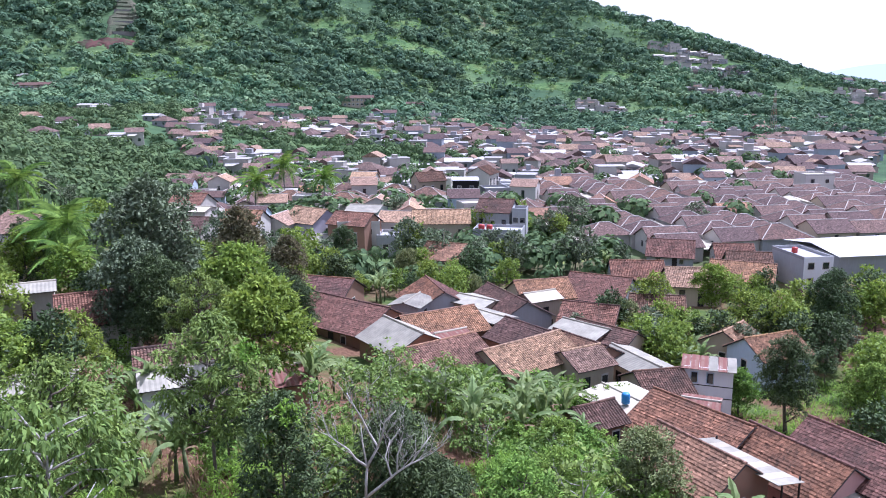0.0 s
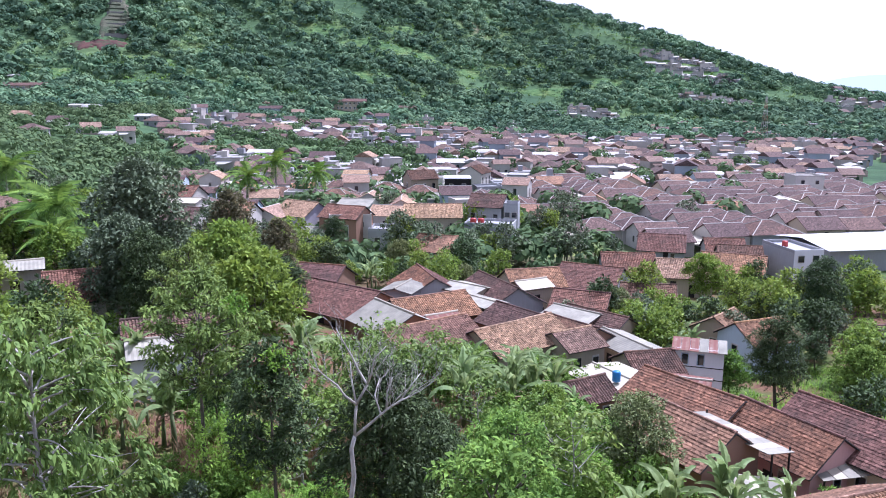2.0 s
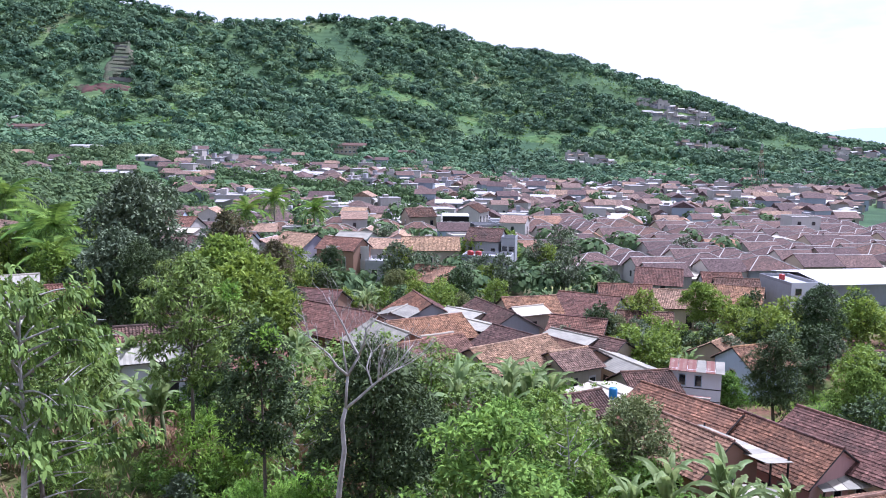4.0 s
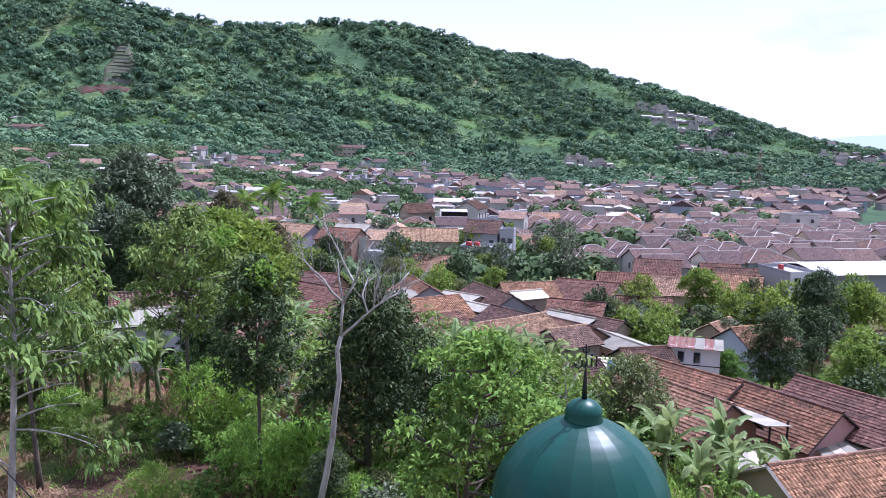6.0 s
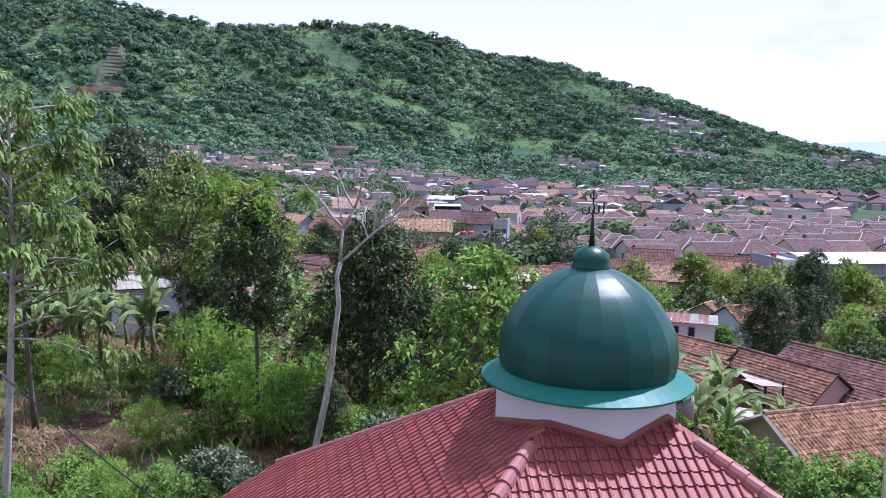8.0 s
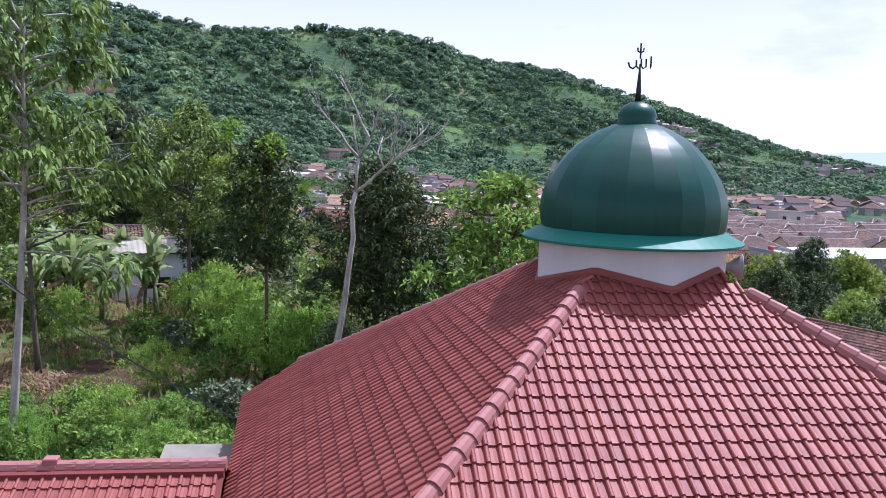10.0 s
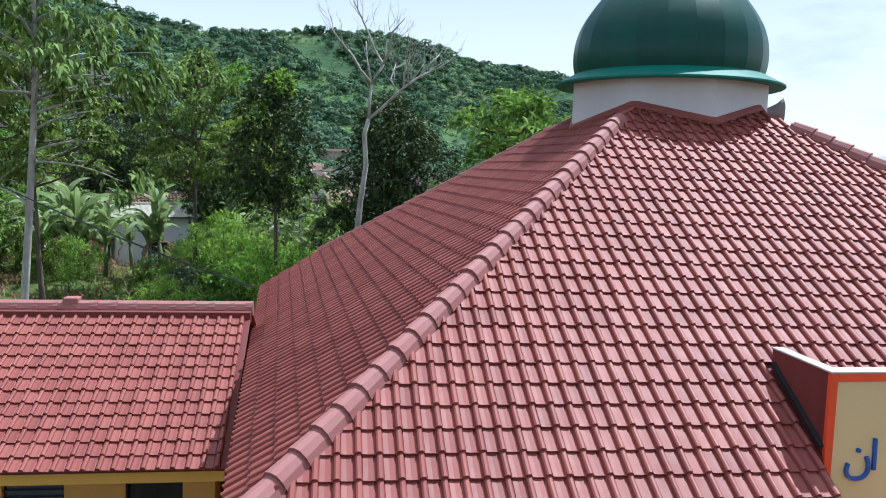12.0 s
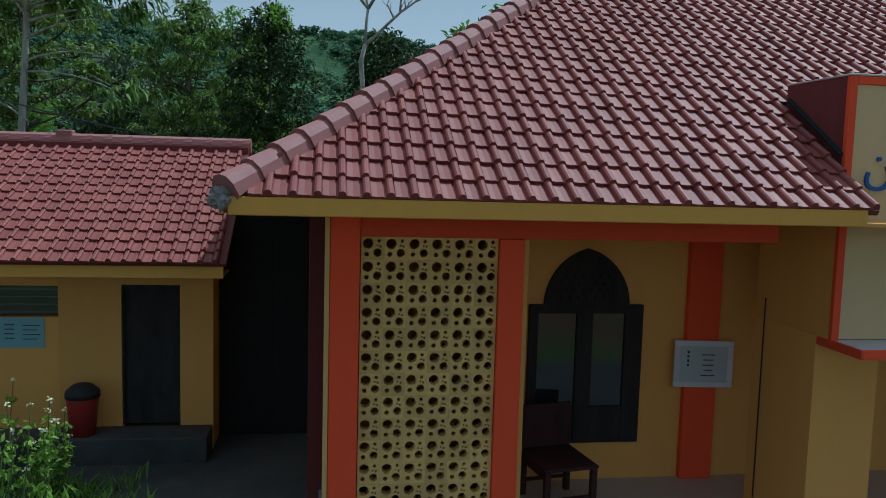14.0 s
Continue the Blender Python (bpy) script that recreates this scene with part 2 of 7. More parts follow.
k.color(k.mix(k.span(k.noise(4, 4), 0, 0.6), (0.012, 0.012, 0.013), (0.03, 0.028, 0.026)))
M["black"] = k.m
k = Mat("grey_plastic", 0.45)
k.color(k.mix(k.span(k.noise(6, 3), 0, 0.5), (0.42, 0.42, 0.42), (0.25, 0.25, 0.24)))
M["grey_plastic"] = k.m
k = Mat("blue_plastic", 0.4)
k.color(k.mix(k.span(k.noise(3, 3), 0, 0.5), (0.03, 0.22, 0.5), (0.02, 0.12, 0.3)))
M["blue_plastic"] = k.m
k = Mat("red_plastic", 0.4)
k.color(k.mix(k.span(k.noise(3, 3), 0, 0.5), (0.42, 0.04, 0.03), (0.25, 0.03, 0.03)))
M["red_plastic"] = k.m
k = Mat("blue_letter_paint", 0.35)
k.color(k.mix(k.span(k.noise(5, 3), 0, 0.4), (0.02, 0.1, 0.42), (0.015, 0.07, 0.28)))
M["letter"] = k.m
k = Mat("paper_sheet", 0.5)
k.color(k.mix(k.span(k.noise(3, 3), 0, 0.4), (0.55, 0.6, 0.58), (0.4, 0.46, 0.46)))
M["paper"] = k.m
k = Mat("blue_poster_film", 0.4)
k.color(k.mix(k.span(k.noise(2, 3), 0, 0.4), (0.25, 0.42, 0.45), (0.18, 0.33, 0.36)))
M["poster"] = k.m
k = Mat("print_ink", 0.6)
k.color((0.05, 0.06, 0.06))
M["ink"] = k.m

M["town_roofs"] = [tilemat("town_tile_red", (0.130, 0.083, 0.074), (0.09, 0.065, 0.065), 0.4, True), tilemat("town_tile_brown", (0.15, 0.098, 0.08), amount=0.6, island=True), tilemat("town_tile_orange", (0.27, 0.175, 0.125), amount=0.4, island=True), plaster("town_sheet", (0.52, 0.51, 0.48), 0.6, island=True), plaster("town_flat_roof", (0.36, 0.35, 0.35), 0.5, island=True)]
M["town_walls"] = [plaster("town_pale", (0.56, 0.52, 0.47), 0.55, island=True), plaster("town_grey", (0.38, 0.38, 0.40), 0.5, island=True), plaster("town_tan", (0.48, 0.40, 0.32), 0.5, island=True), plaster("town_blue", (0.36, 0.42, 0.48), 0.45, island=True)]
M["leaf"] = leafmat("leaf_green", (0.030, 0.068, 0.012), (0.31, 0.43, 0.080), translucent=0.24)
M["leaf_dark"] = leafmat("leaf_dark", (0.012, 0.027, 0.012), (0.125, 0.185, 0.070), translucent=0.06)
M["leaf_bright"] = leafmat("leaf_bright", (0.045, 0.11, 0.018), (0.33, 0.545, 0.095), translucent=0.38)
M["leaf_olive"] = leafmat("leaf_olive", (0.024, 0.058, 0.014), (0.27, 0.39, 0.095), translucent=0.2)
M["leaf_grey"] = leafmat("leaf_grey_green", (0.026, 0.044, 0.026), (0.24, 0.3, 0.17), translucent=0.06)
M["leaf_fruit"] = leafmat("leaf_fruit", (0.030, 0.050, 0.022), (0.29, 0.33, 0.125), translucent=0.12)
M["leaf_rust"] = leafmat("leaf_reddish", (0.045, 0.048, 0.028), (0.20, 0.185, 0.09), translucent=0.25)
M["leaf_banana"] = leafmat("leaf_banana", (0.07, 0.12, 0.04), (0.33, 0.43, 0.18), rough=0.4, translucent=0.34)
M["leaf_dry"] = leafmat("leaf_dry", (0.15, 0.095, 0.055), (0.42, 0.30, 0.18), translucent=0.25)
# hill greens lean to blue: distance haze put into the leaf colour
M["leaf_hill"] = leafmat("leaf_hill", (0.016, 0.048, 0.040), (0.150, 0.245, 0.128), rough=0.8, translucent=0.12, patch=0.014)
M["leaf_scrub"] = leafmat("leaf_scrub", (0.055, 0.115, 0.070), (0.245, 0.345, 0.145), rough=0.8, translucent=0.18, patch=0.014)
M["leaf_valley"] = leafmat("leaf_valley", (0.030, 0.076, 0.018), (0.26, 0.42, 0.085), rough=0.8, translucent=0.22)
M["leaf_town"] = leafmat("leaf_town", (0.026, 0.058, 0.03), (0.155, 0.235, 0.095), rough=0.8, translucent=0.14)
M["bark"] = barkmat("bark_brown", (0.05, 0.04, 0.03), (0.16, 0.13, 0.10))
M["bark_pale"] = barkmat("bark_pale", (0.22, 0.21, 0.19), (0.50, 0.475, 0.43))
M["stem_green"] = barkmat("stem_green", (0.06, 0.09, 0.03), (0.16, 0.19, 0.08))
M["petal"] = plaster("cream_petal", (0.70, 0.68, 0.42), 0.1)

# ground: grass, weeds and bare red earth; fields and terraces further off
k = Mat("ground_cover", 0.95, spec=0.1)
grass = k.ramp(k.noise(0.9, 6, 0.65), [(0.3, (0.045, 0.075, 0.02)), (0.55, (0.085, 0.125, 0.035)), (0.75, (0.14, 0.13, 0.05))])
earth = k.ramp(k.noise(2.5, 5, 0.6), [(0.3, (0.085, 0.042, 0.028)), (0.7, (0.19, 0.115, 0.07))])
c = k.mix(k.ramp(k.noise(0.11, 5, 0.6), [(0.44, (0, 0, 0)), (0.56, (1, 1, 1))]), grass, earth)
field = k.ramp(k.noise(0.012, 4, 0.6), [(0.3, (0.045, 0.088, 0.046)), (0.48, (0.075, 0.132, 0.058)), (0.62, (0.13, 0.195, 0.075)), (0.74, (0.15, 0.14, 0.09))])
terr = k.ramp(k.wave(0.07, "Z", 5.0), [(0.15, (0.45, 0.45, 0.45)), (0.45, (1, 1, 1))])
field = k.mix(k.span(k.noise(0.009, 3), 0.0, 0.7), field, terr, "MULTIPLY")
sep = k.n.new("ShaderNodeSeparateXYZ")
k.l.new(k.pos, sep.inputs["Vector"])
far = k.n.new("ShaderNodeMapRange")
far.inputs["From Min"].default_value, far.inputs["From Max"].default_value = 105, 170
k.l.new(sep.outputs["Y"], far.inputs["Value"])
k.color(k.mix(far.outputs["Result"], c, field)).bump(k.noise(3, 5), 0.5, 0.1)
M["ground"] = k.m
# cement colour kept very dark, holding both shade and wet
k = Mat("paved_yard", 0.85)
f = k.noise(1.2, 5, 0.6)
k.color(k.ramp(f, [(0.3, (0.035, 0.034, 0.034)), (0.7, (0.085, 0.082, 0.08))])).bump(k.noise(18, 4), 0.3, 0.02)
M["yard"] = k.m
k = Mat("bare_red_earth", 0.95, spec=0.1)
k.color(k.ramp(k.noise(1.6, 6, 0.75), [(0.3, (0.04, 0.024, 0.018)), (0.5, (0.095, 0.052, 0.038)), (0.68, (0.075, 0.068, 0.034))])).bump(k.noise(2.2, 6, 0.7), 0.9, 0.25)
M["earth"] = k.m
k = Mat("hill_earth", 0.95, spec=0.1)
c = k.ramp(k.noise(0.09, 5, 0.7), [(0.35, (0.055, 0.035, 0.032)), (0.6, (0.115, 0.060, 0.052))])
k.color(k.mix(k.ramp(k.noise(0.2, 4, 0.7), [(0.5, (0, 0, 0)), (0.62, (0.8, 0.8, 0.8))]), c, (0.06, 0.09, 0.045)))
M["hill_earth"] = k.m
k = Mat("hill_meadow", 0.95, spec=0.1)
c = k.ramp(k.noise(0.05, 6, 0.7), [(0.3, (0.060, 0.135, 0.060)), (0.5, (0.125, 0.215, 0.075)), (0.7, (0.24, 0.29, 0.10))])
c = k.mix(0.8, c, k.ramp(k.noise(0.28, 5, 0.7), [(0.38, (0.35, 0.42, 0.40)), (0.58, (1, 1, 1))]), "MULTIPLY")
k.color(k.mix(0.75, c, k.ramp(k.wave(0.45, "Z", 3.0), [(0.2, (0.35, 0.4, 0.38)), (0.5, (1, 1, 1))]), "MULTIPLY"))
M["meadow"] = k.m
k = Mat("stone_terraces", 0.95, spec=0.1)
c = k.ramp(k.noise(0.1, 6, 0.7), [(0.3, (0.06, 0.10, 0.05)), (0.6, (0.15, 0.14, 0.10))])
k.color(k.mix(0.9, c, k.ramp(k.wave(0.5, "Z", 1.0), [(0.25, (0.25, 0.3, 0.28)), (0.5, (1, 1, 1))]), "MULTIPLY"))
M["terrace"] = k.m
k = Mat("pale_grass_field", 0.95, spec=0.1)
k.color(k.ramp(k.noise(0.4, 6, 0.65), [(0.35, (0.12, 0.17, 0.045)), (0.6, (0.2, 0.22, 0.08)), (0.78, (0.26, 0.21, 0.13))]))
M["field"] = k.m


# ---- building helpers ----
def mesh_of(name, verts, faces, mat, smooth=False):
    me = bpy.data.meshes.new(name)
    me.from_pydata([tuple(v) for v in verts], [], [tuple(f) for f in faces])
    me.materials.append(mat)
    if smooth:
        me.shade_smooth()
    return me


def quads_mesh(name, v, mat):
    """A mesh of loose quads from an array (n, 4, 3)."""
    n = len(v)
    me = bpy.data.meshes.new(name)
    me.vertices.add(n * 4)
    me.vertices.foreach_set("co", np.asarray(v, dtype=np.float32).ravel())
    me.loops.add(n * 4)
    me.loops.foreach_set("vertex_index", np.arange(n * 4, dtype=np.int32))
    me.polygons.add(n)
    me.polygons.foreach_set("loop_start", np.arange(0, n * 4, 4, dtype=np.int32))
    me.polygons.foreach_set("loop_total", np.full(n, 4, dtype=np.int32))
    me.materials.append(mat)
    me.update()
    me.validate()
    return me


def put(name, me, parent=None, label="", m=None):
    """Links a mesh as one object, under a thing or a part."""
    ob = new(name, me)
    if parent is not None:
        ob.parent = parent
    if m is not None:
        ob.matrix_basis = m
    if label:
        tagged(ob, label)
    return ob


def part(name, bm, material, parent, label="", m=None, smooth=False):
    me = bpy.data.meshes.new(name)
    bm.to_mesh(me)
    bm.free()
    me.materials.append(material)
    if smooth:
        me.shade_smooth()
    return put(name, me, parent, label, m)


def thing(name, m, label, category, group="", kind=""):
    ob = new(name)
    ob.empty_display_size = 0.2
    ob.matrix_basis = m
    return tagged(ob, label, category, group, kind)


def box(x0, x1, y0, y1, z0, z1, bevel=0.0, bm=None):
    own = bm is None
    bm = bm or bmesh.new()
    r = bmesh.ops.create_cube(bm, size=1.0, matrix=Matrix.Translation(((x0 + x1) / 2, (y0 + y1) / 2, (z0 + z1) / 2)) @ Matrix.Diagonal((x1 - x0, y1 - y0, z1 - z0, 1)))
    if bevel and own:
        bmesh.ops.bevel(bm, geom=bm.edges[:], offset=bevel, segments=1, affect="EDGES")
    return bm


def lathe(profile, seg=32, bm=None):
    """Turns (radius, height) pairs round the z axis."""
    bm = bm or bmesh.new()
    rings = []
    for r, z in profile:
        rings.append([bm.verts.new((r * math.cos(2 * math.pi * i / seg), r * math.sin(2 * math.pi * i / seg), z)) for i in range(seg)])
    for a, b in zip(rings, rings[1:]):
        for i in range(seg):
            j = (i + 1) % seg
            bm.faces.new((a[i], a[j], b[j], b[i]))
    for ring, flip in ((rings[0], True), (rings[-1], False)):
        if (ring[0].co.x ** 2 + ring[0].co.y ** 2) > 1e-6:
            bm.faces.new(ring[::-1] if flip else ring)
    bmesh.ops.remove_doubles(bm, verts=bm.verts[:], dist=1e-5)
    return bm


def tube(points, radii, seg=6, bm=None):
    """A tapered round limb along points."""
    bm = bm or bmesh.new()
    pts = [Vector(p) for p in points]
    rings = []
    for i, p in enumerate(pts):
        d = (pts[min(i + 1, len(pts) - 1)] - pts[max(i - 1, 0)]).normalized()
        a = d.orthogonal().normalized() if abs(d.z) > 0.95 else d.cross(Vector((0, 0, 1))).normalized()
        b = d.cross(a)
        r = radii[i]
        rings.append([bm.verts.new(p + a * r * math.cos(2 * math.pi * s / seg) + b * r * math.sin(2 * math.pi * s / seg)) for s in range(seg)])
    for u, v in zip(rings, rings[1:]):
        for s in range(seg):
            w = (s + 1) % seg
            bm.faces.new((u[s], u[w], v[w], v[s]))
    bm.faces.new(rings[0][::-1])
    bm.faces.new(rings[-1])
    return bm


def slab(poly, thick, bm=None, down=Vector((0, 0, -1))):
    """A flat polygon with thickness."""
    bm = bm or bmesh.new()
    top = [bm.verts.new(Vector(p)) for p in poly]
    bot = [bm.verts.new(Vector(p) + down * thick) for p in poly]
    bm.faces.new(top)
    bm.faces.new(bot[::-1])
    n = len(poly)
    for i in range(n):
        j = (i + 1) % n
        bm.faces.new((top[j], top[i], bot[i], bot[j]))
    return bm


# ---- the lie of the land ----
def sm(a, b, t):
    t = np.clip((t - a) / (b - a), 0, 1)
    return t * t * (3 - 2 * t)


CREST_AZ = np.array([-180, -120, -75, -45, -21.6, -15.5, -12.4, -8.8, -5.1, -0.9, 3.4, 7.0, 9.4, 13.0, 15.7, 18.5, 21.2, 24.6, 27.5, 30.3, 33.7, 36, 45, 90, 180])
CREST_EL = np.array([0.2, 0.2, 3.0, 8.6, 9.3, 9.0, 8.35, 7.9, 7.9, 8.45, 8.3, 7.6, 6.7, 6.2, 5.8, 4.85, 4.1, 2.95, 1.85, 0.95, 0.35, -0.1, -0.25, -0.2, 0.2])


def wob(x, y, s, seed=0.0):
    """Cheap smooth noise for arrays."""
    return (np.sin(x / s + 1.7 * np.sin(y / (s * 1.3) + seed)) + np.sin(y / (s * 0.8) - 1.3 * np.sin(x / (s * 1.1) + seed * 2)) + np.sin((x + y) / (s * 0.45) + seed)) / 3


def land(x, y):
    x, y = np.asarray(x, dtype=float), np.asarray(y, dtype=float)
    r = np.hypot(x, y)
    az = np.degrees(np.arctan2(x, y))
    drop = 8.3 * sm(24, 80, y)
    xl = -32 - np.maximum(0, y - 60) * 0.55
    drop = drop * sm(0, 80, x - xl)
    z = -0.37 - drop
    z = z - 3.6 * sm(12, 24, x) * (1 - sm(45, 80, y)) * sm(-10, 25, y)
    z = z + 11 * sm(230, 540, y) * sm(-60, 160, 90 - x)
    z = z + 9 * sm(25, 110, -x - 15) * sm(60, 160, y)
    z = z + 0.35 * wob(x, y, 9.0) * sm(16, 40, r) * (1 - sm(100, 200, r))
    foot = 560 + 30 * wob(x, y, 120, 1.0)
    crest = 930 + 40 * np.sin(az / 7.0)
    top = 12 + np.tan(np.radians(np.interp(az, CREST_AZ, CREST_EL) + 0.22 * sm(-1, 2, np.interp(az, CREST_AZ, CREST_EL)))) * crest
    t = np.clip((r - foot) / (crest - foot), 0, 1)
    rise = np.clip(top - z, 0, None) * (0.25 * t + 0.75 * sm(0, 1, t * 0.5 + 0.0) / sm(0, 1, 0.5))
    rel = t * (1 - sm(0.8, 1.0, t))
    z = z + rise + rel * sm(-2, 3, np.interp(az, CREST_AZ, CREST_EL)) * (9 * wob(x, y, 70, 2.0) + 5 * wob(x, y, 28, 0.6))
    back = np.clip((r - crest) / 900, 0, 1)
    return z - back * np.clip(z + 6, 0, None) * 0.75


def ground_mesh():
    azs = np.radians(np.concatenate([np.arange(-180, -45, 4.0), np.arange(-45, 60, 0.6), np.arange(60, 180, 4.0)]))
    rs = np.concatenate([np.arange(0.5, 60, 1.5), np.geomspace(60, 420, 45), np.linspace(430, 1050, 75), np.geomspace(1080, 4600, 14)])
    A, R = np.meshgrid(azs, rs)
    X, Y = R * np.sin(A), R * np.cos(A)
    Z = land(X, Y)
    n, mcount = len(azs), len(rs)
    verts = np.stack([X, Y, Z], -1).reshape(-1, 3).tolist()
    verts.append((0, 0, float(land(0, 0))))
    faces = []
    for i in range(mcount - 1):
        for j in range(n):
            q = (j + 1) % n
            faces.append((i * n + j, i * n + q, (i + 1) * n + q, (i + 1) * n + j)[::-1])
    c0 = len(verts) - 1
    faces += [(c0, j, (j + 1) % n)[::-1] for j in range(n)]
    return mesh_of("ground", verts, faces, M["ground"], smooth=True)


tagged(put("ground", ground_mesh()), "weedy green ground with red earth rising to a terraced hill", "ground", kind="structure")


# mountain backdrop: the haze is put into a pale blue glow
k = Mat("mountain_haze_glow", 1.0)
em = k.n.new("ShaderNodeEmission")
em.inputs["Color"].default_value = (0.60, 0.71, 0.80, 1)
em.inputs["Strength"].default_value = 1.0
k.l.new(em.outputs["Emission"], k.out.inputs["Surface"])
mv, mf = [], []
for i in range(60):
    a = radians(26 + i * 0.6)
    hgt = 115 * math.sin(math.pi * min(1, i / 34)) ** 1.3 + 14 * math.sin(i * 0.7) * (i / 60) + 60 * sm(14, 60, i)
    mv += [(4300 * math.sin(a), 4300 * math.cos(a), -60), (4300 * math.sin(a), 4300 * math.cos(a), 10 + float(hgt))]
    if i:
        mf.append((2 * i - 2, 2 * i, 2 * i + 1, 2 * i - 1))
tagged(put("backdrop", mesh_of("backdrop", mv, mf, k.m)), "glowing mountain backdrop with haze put into its pale blue colour", "backdrop", kind="structure")


def zat(x, y):
    return float(land(x, y))


# ---- the mosque ----
F = Vector((-1.44, 5.83, 3.30))
APEX = Vector((5.15, 13.5, 8.02))
A = Vector((-2.25, 18.7, 3.30))
KB = Vector((-0.95, 18.62, 4.17))
FR = Vector((11.75, 5.83, 3.30))
BR = Vector((11.75, 19.77, 3.30))
KE = Vector((-0.95, 19.77, 3.30))
mosque = thing("mosque", pose(0, 0, 0), "ochre village mosque under a maroon tiled hip roof", "mosque")


def deck(name, pts, mat, label):
    bm = bmesh.new()
    nrm = (Vector(pts[1]) - Vector(pts[0])).cross(Vector(pts[2]) - Vector(pts[0])).normalized()
    if nrm.z < 0:
        pts, nrm = pts[::-1], -nrm
    slab(pts, 0.05, bm, -nrm)
    return part(name, bm, mat, mosque, label)


def on_front(x, y):
    return Vector((x, y, 3.30 + (y - 5.83) * 0.6154))


front_roof = deck("roof_front", [F, on_front(3.83, 5.83), on_front(3.83, 6.40), on_front(9.63, 6.40), on_front(9.63, 5.83), FR, APEX], M["darkred"], "maroon glazed tile roof slope")
left_roof = deck("roof_side", [F, APEX, KB, A], M["darkred"], "maroon glazed tile roof slope")
deck("roof_side", [FR, BR, APEX], M["tile_far"], "maroon glazed tile roof slope")
deck("roof_back", [KB, APEX, BR, KE], M["tile_far"], "maroon glazed tile roof slope")
deck("roof_corner", [A, KB, KE], M["tile_far"], "maroon glazed tile roof slope")

# hip caps: short half-round pieces, each lapping the one below
cap_bm = bmesh.new()
prof = [(-0.125, -0.055), (-0.105, 0.03), (-0.06, 0.085), (0.0, 0.1), (0.06, 0.085), (0.105, 0.03), (0.125, -0.055)]
v0 = [cap_bm.verts.new((x * 1.08, 0, z * 1.1 + 0.012)) for x, z in prof]
v1 = [cap_bm.verts.new((x * 0.9, 0.34, z * 0.9 - 0.006)) for x, z in prof]
for a, b, c_, d in zip(v0, v0[1:], v1[1:], v1):
    cap_bm.faces.new((a, b, c_, d))
cap_bm.faces.new(v0[::-1])
cap_me = bpy.data.meshes.new("hip_cap")
cap_bm.to_mesh(cap_me)
cap_bm.free()
cap_me.materials.append(M["cap"])


def caps(p, q, parent, step=0.30, lift=0.05, name="hip_cap", size=1.0):
    p, q = Vector(p), Vector(q)
    d = q - p
    n = int(d.length / step)
    y = d.normalized()
    x = y.cross(Vector((0, 0, 1))).normalized()
    z = x.cross(y)
    rot = Matrix((x, y, z)).transposed().to_4x4()
    for i in range(n):
        j = Vector((random.uniform(-1, 1), 0, random.uniform(-1, 1))) * 0.006
        put(name, cap_me, parent, "", Matrix.Translation(p + y * step * i + z * lift + j) @ rot @ Matrix.Diagonal((size, 1, size, 1)))
    # the bed of mortar under the caps
    bm = bmesh.new()
    tube([p, q], [0.12 * size, 0.12 * size], 8, bm)
    part("mortar_bed", bm, M["cap"], parent, "maroon painted mortar")


hip_end = APEX + (F - APEX) * 0.215
caps(F + Vector((0.02, 0.02, 0.0)), hip_end, front_roof)
caps(KB, APEX + (KB - APEX) * 0.22, left_roof, lift=0.03, size=0.6)
caps(FR, APEX + (FR - APEX) * 0.215, front_roof)
bm = bmesh.new()
bmesh.ops.create_icosphere(bm, subdivisions=3, radius=0.085, matrix=Matrix.Translation(F + Vector((-0.02, -0.02, -0.02))))
for v in bm.verts:
    v.co += (v.co - F).normalized() * random.uniform(-0.02, 0.02)
part("corner_mortar", bm, M["cement"], front_roof, "rough grey mortar lump")

# drum, brim and dome
dome = thing("dome", pose(5.15, 13.5, 0), "dark green enamelled ribbed dome on a white octagonal drum", "dome")
bm = bmesh.new()
R8 = 1.72
OCT = [(R8 * math.cos(radians(a)), R8 * math.sin(radians(a))) for a in range(-87, 273, 45)]
slab([(x, y, 7.82) for x, y in OCT], 1.5, bm)
part("drum", bm, M["white_wall"], dome, "white painted octagonal drum")


def roof_z(x, y):
    """The height of the roof's planes under a place."""
    lx = -1.44 - 0.063 * (y - 5.83)
    return min(3.30 + (y - 5.83) * 0.6154, 3.30 + (x - lx) * 0.665, 3.30 + (FR.x - x) * 0.715, 3.30 + (19.77 - y) * 0.753)


bm = bmesh.new()
ring_a, ring_b, ring_c = [], [], []
for i in range(96):
    a = 2 * math.pi * i / 96
    k8 = math.cos(math.pi / 8) / math.cos((a + radians(87)) % (math.pi / 4) - math.pi / 8)
    r0, r1 = 1.71 * k8, 1.775 * k8
    cx, cy = math.cos(a), math.sin(a)
    zin = roof_z(5.15 + r0 * cx, 13.5 + r0 * cy) + 0.10
    ring_a.append(bm.verts.new((r0 * 1.015 * cx, r0 * 1.015 * cy, zin + 0.05)))
    ring_b.append(bm.verts.new((r0 * 1.04 * cx, r0 * 1.04 * cy, zin - 0.01)))
    ring_c.append(bm.verts.new((r1 * cx, r1 * cy, roof_z(5.15 + r1 * cx, 13.5 + r1 * cy) + 0.07)))
for i in range(96):
    j = (i + 1) % 96
    bm.faces.new((ring_b[i], ring_b[j], ring_a[j], ring_a[i]))
    bm.faces.new((ring_c[i], ring_c[j], ring_b[j], ring_b[i]))
part("flashing", bm, M["tile"], dome, "maroon painted skirt")
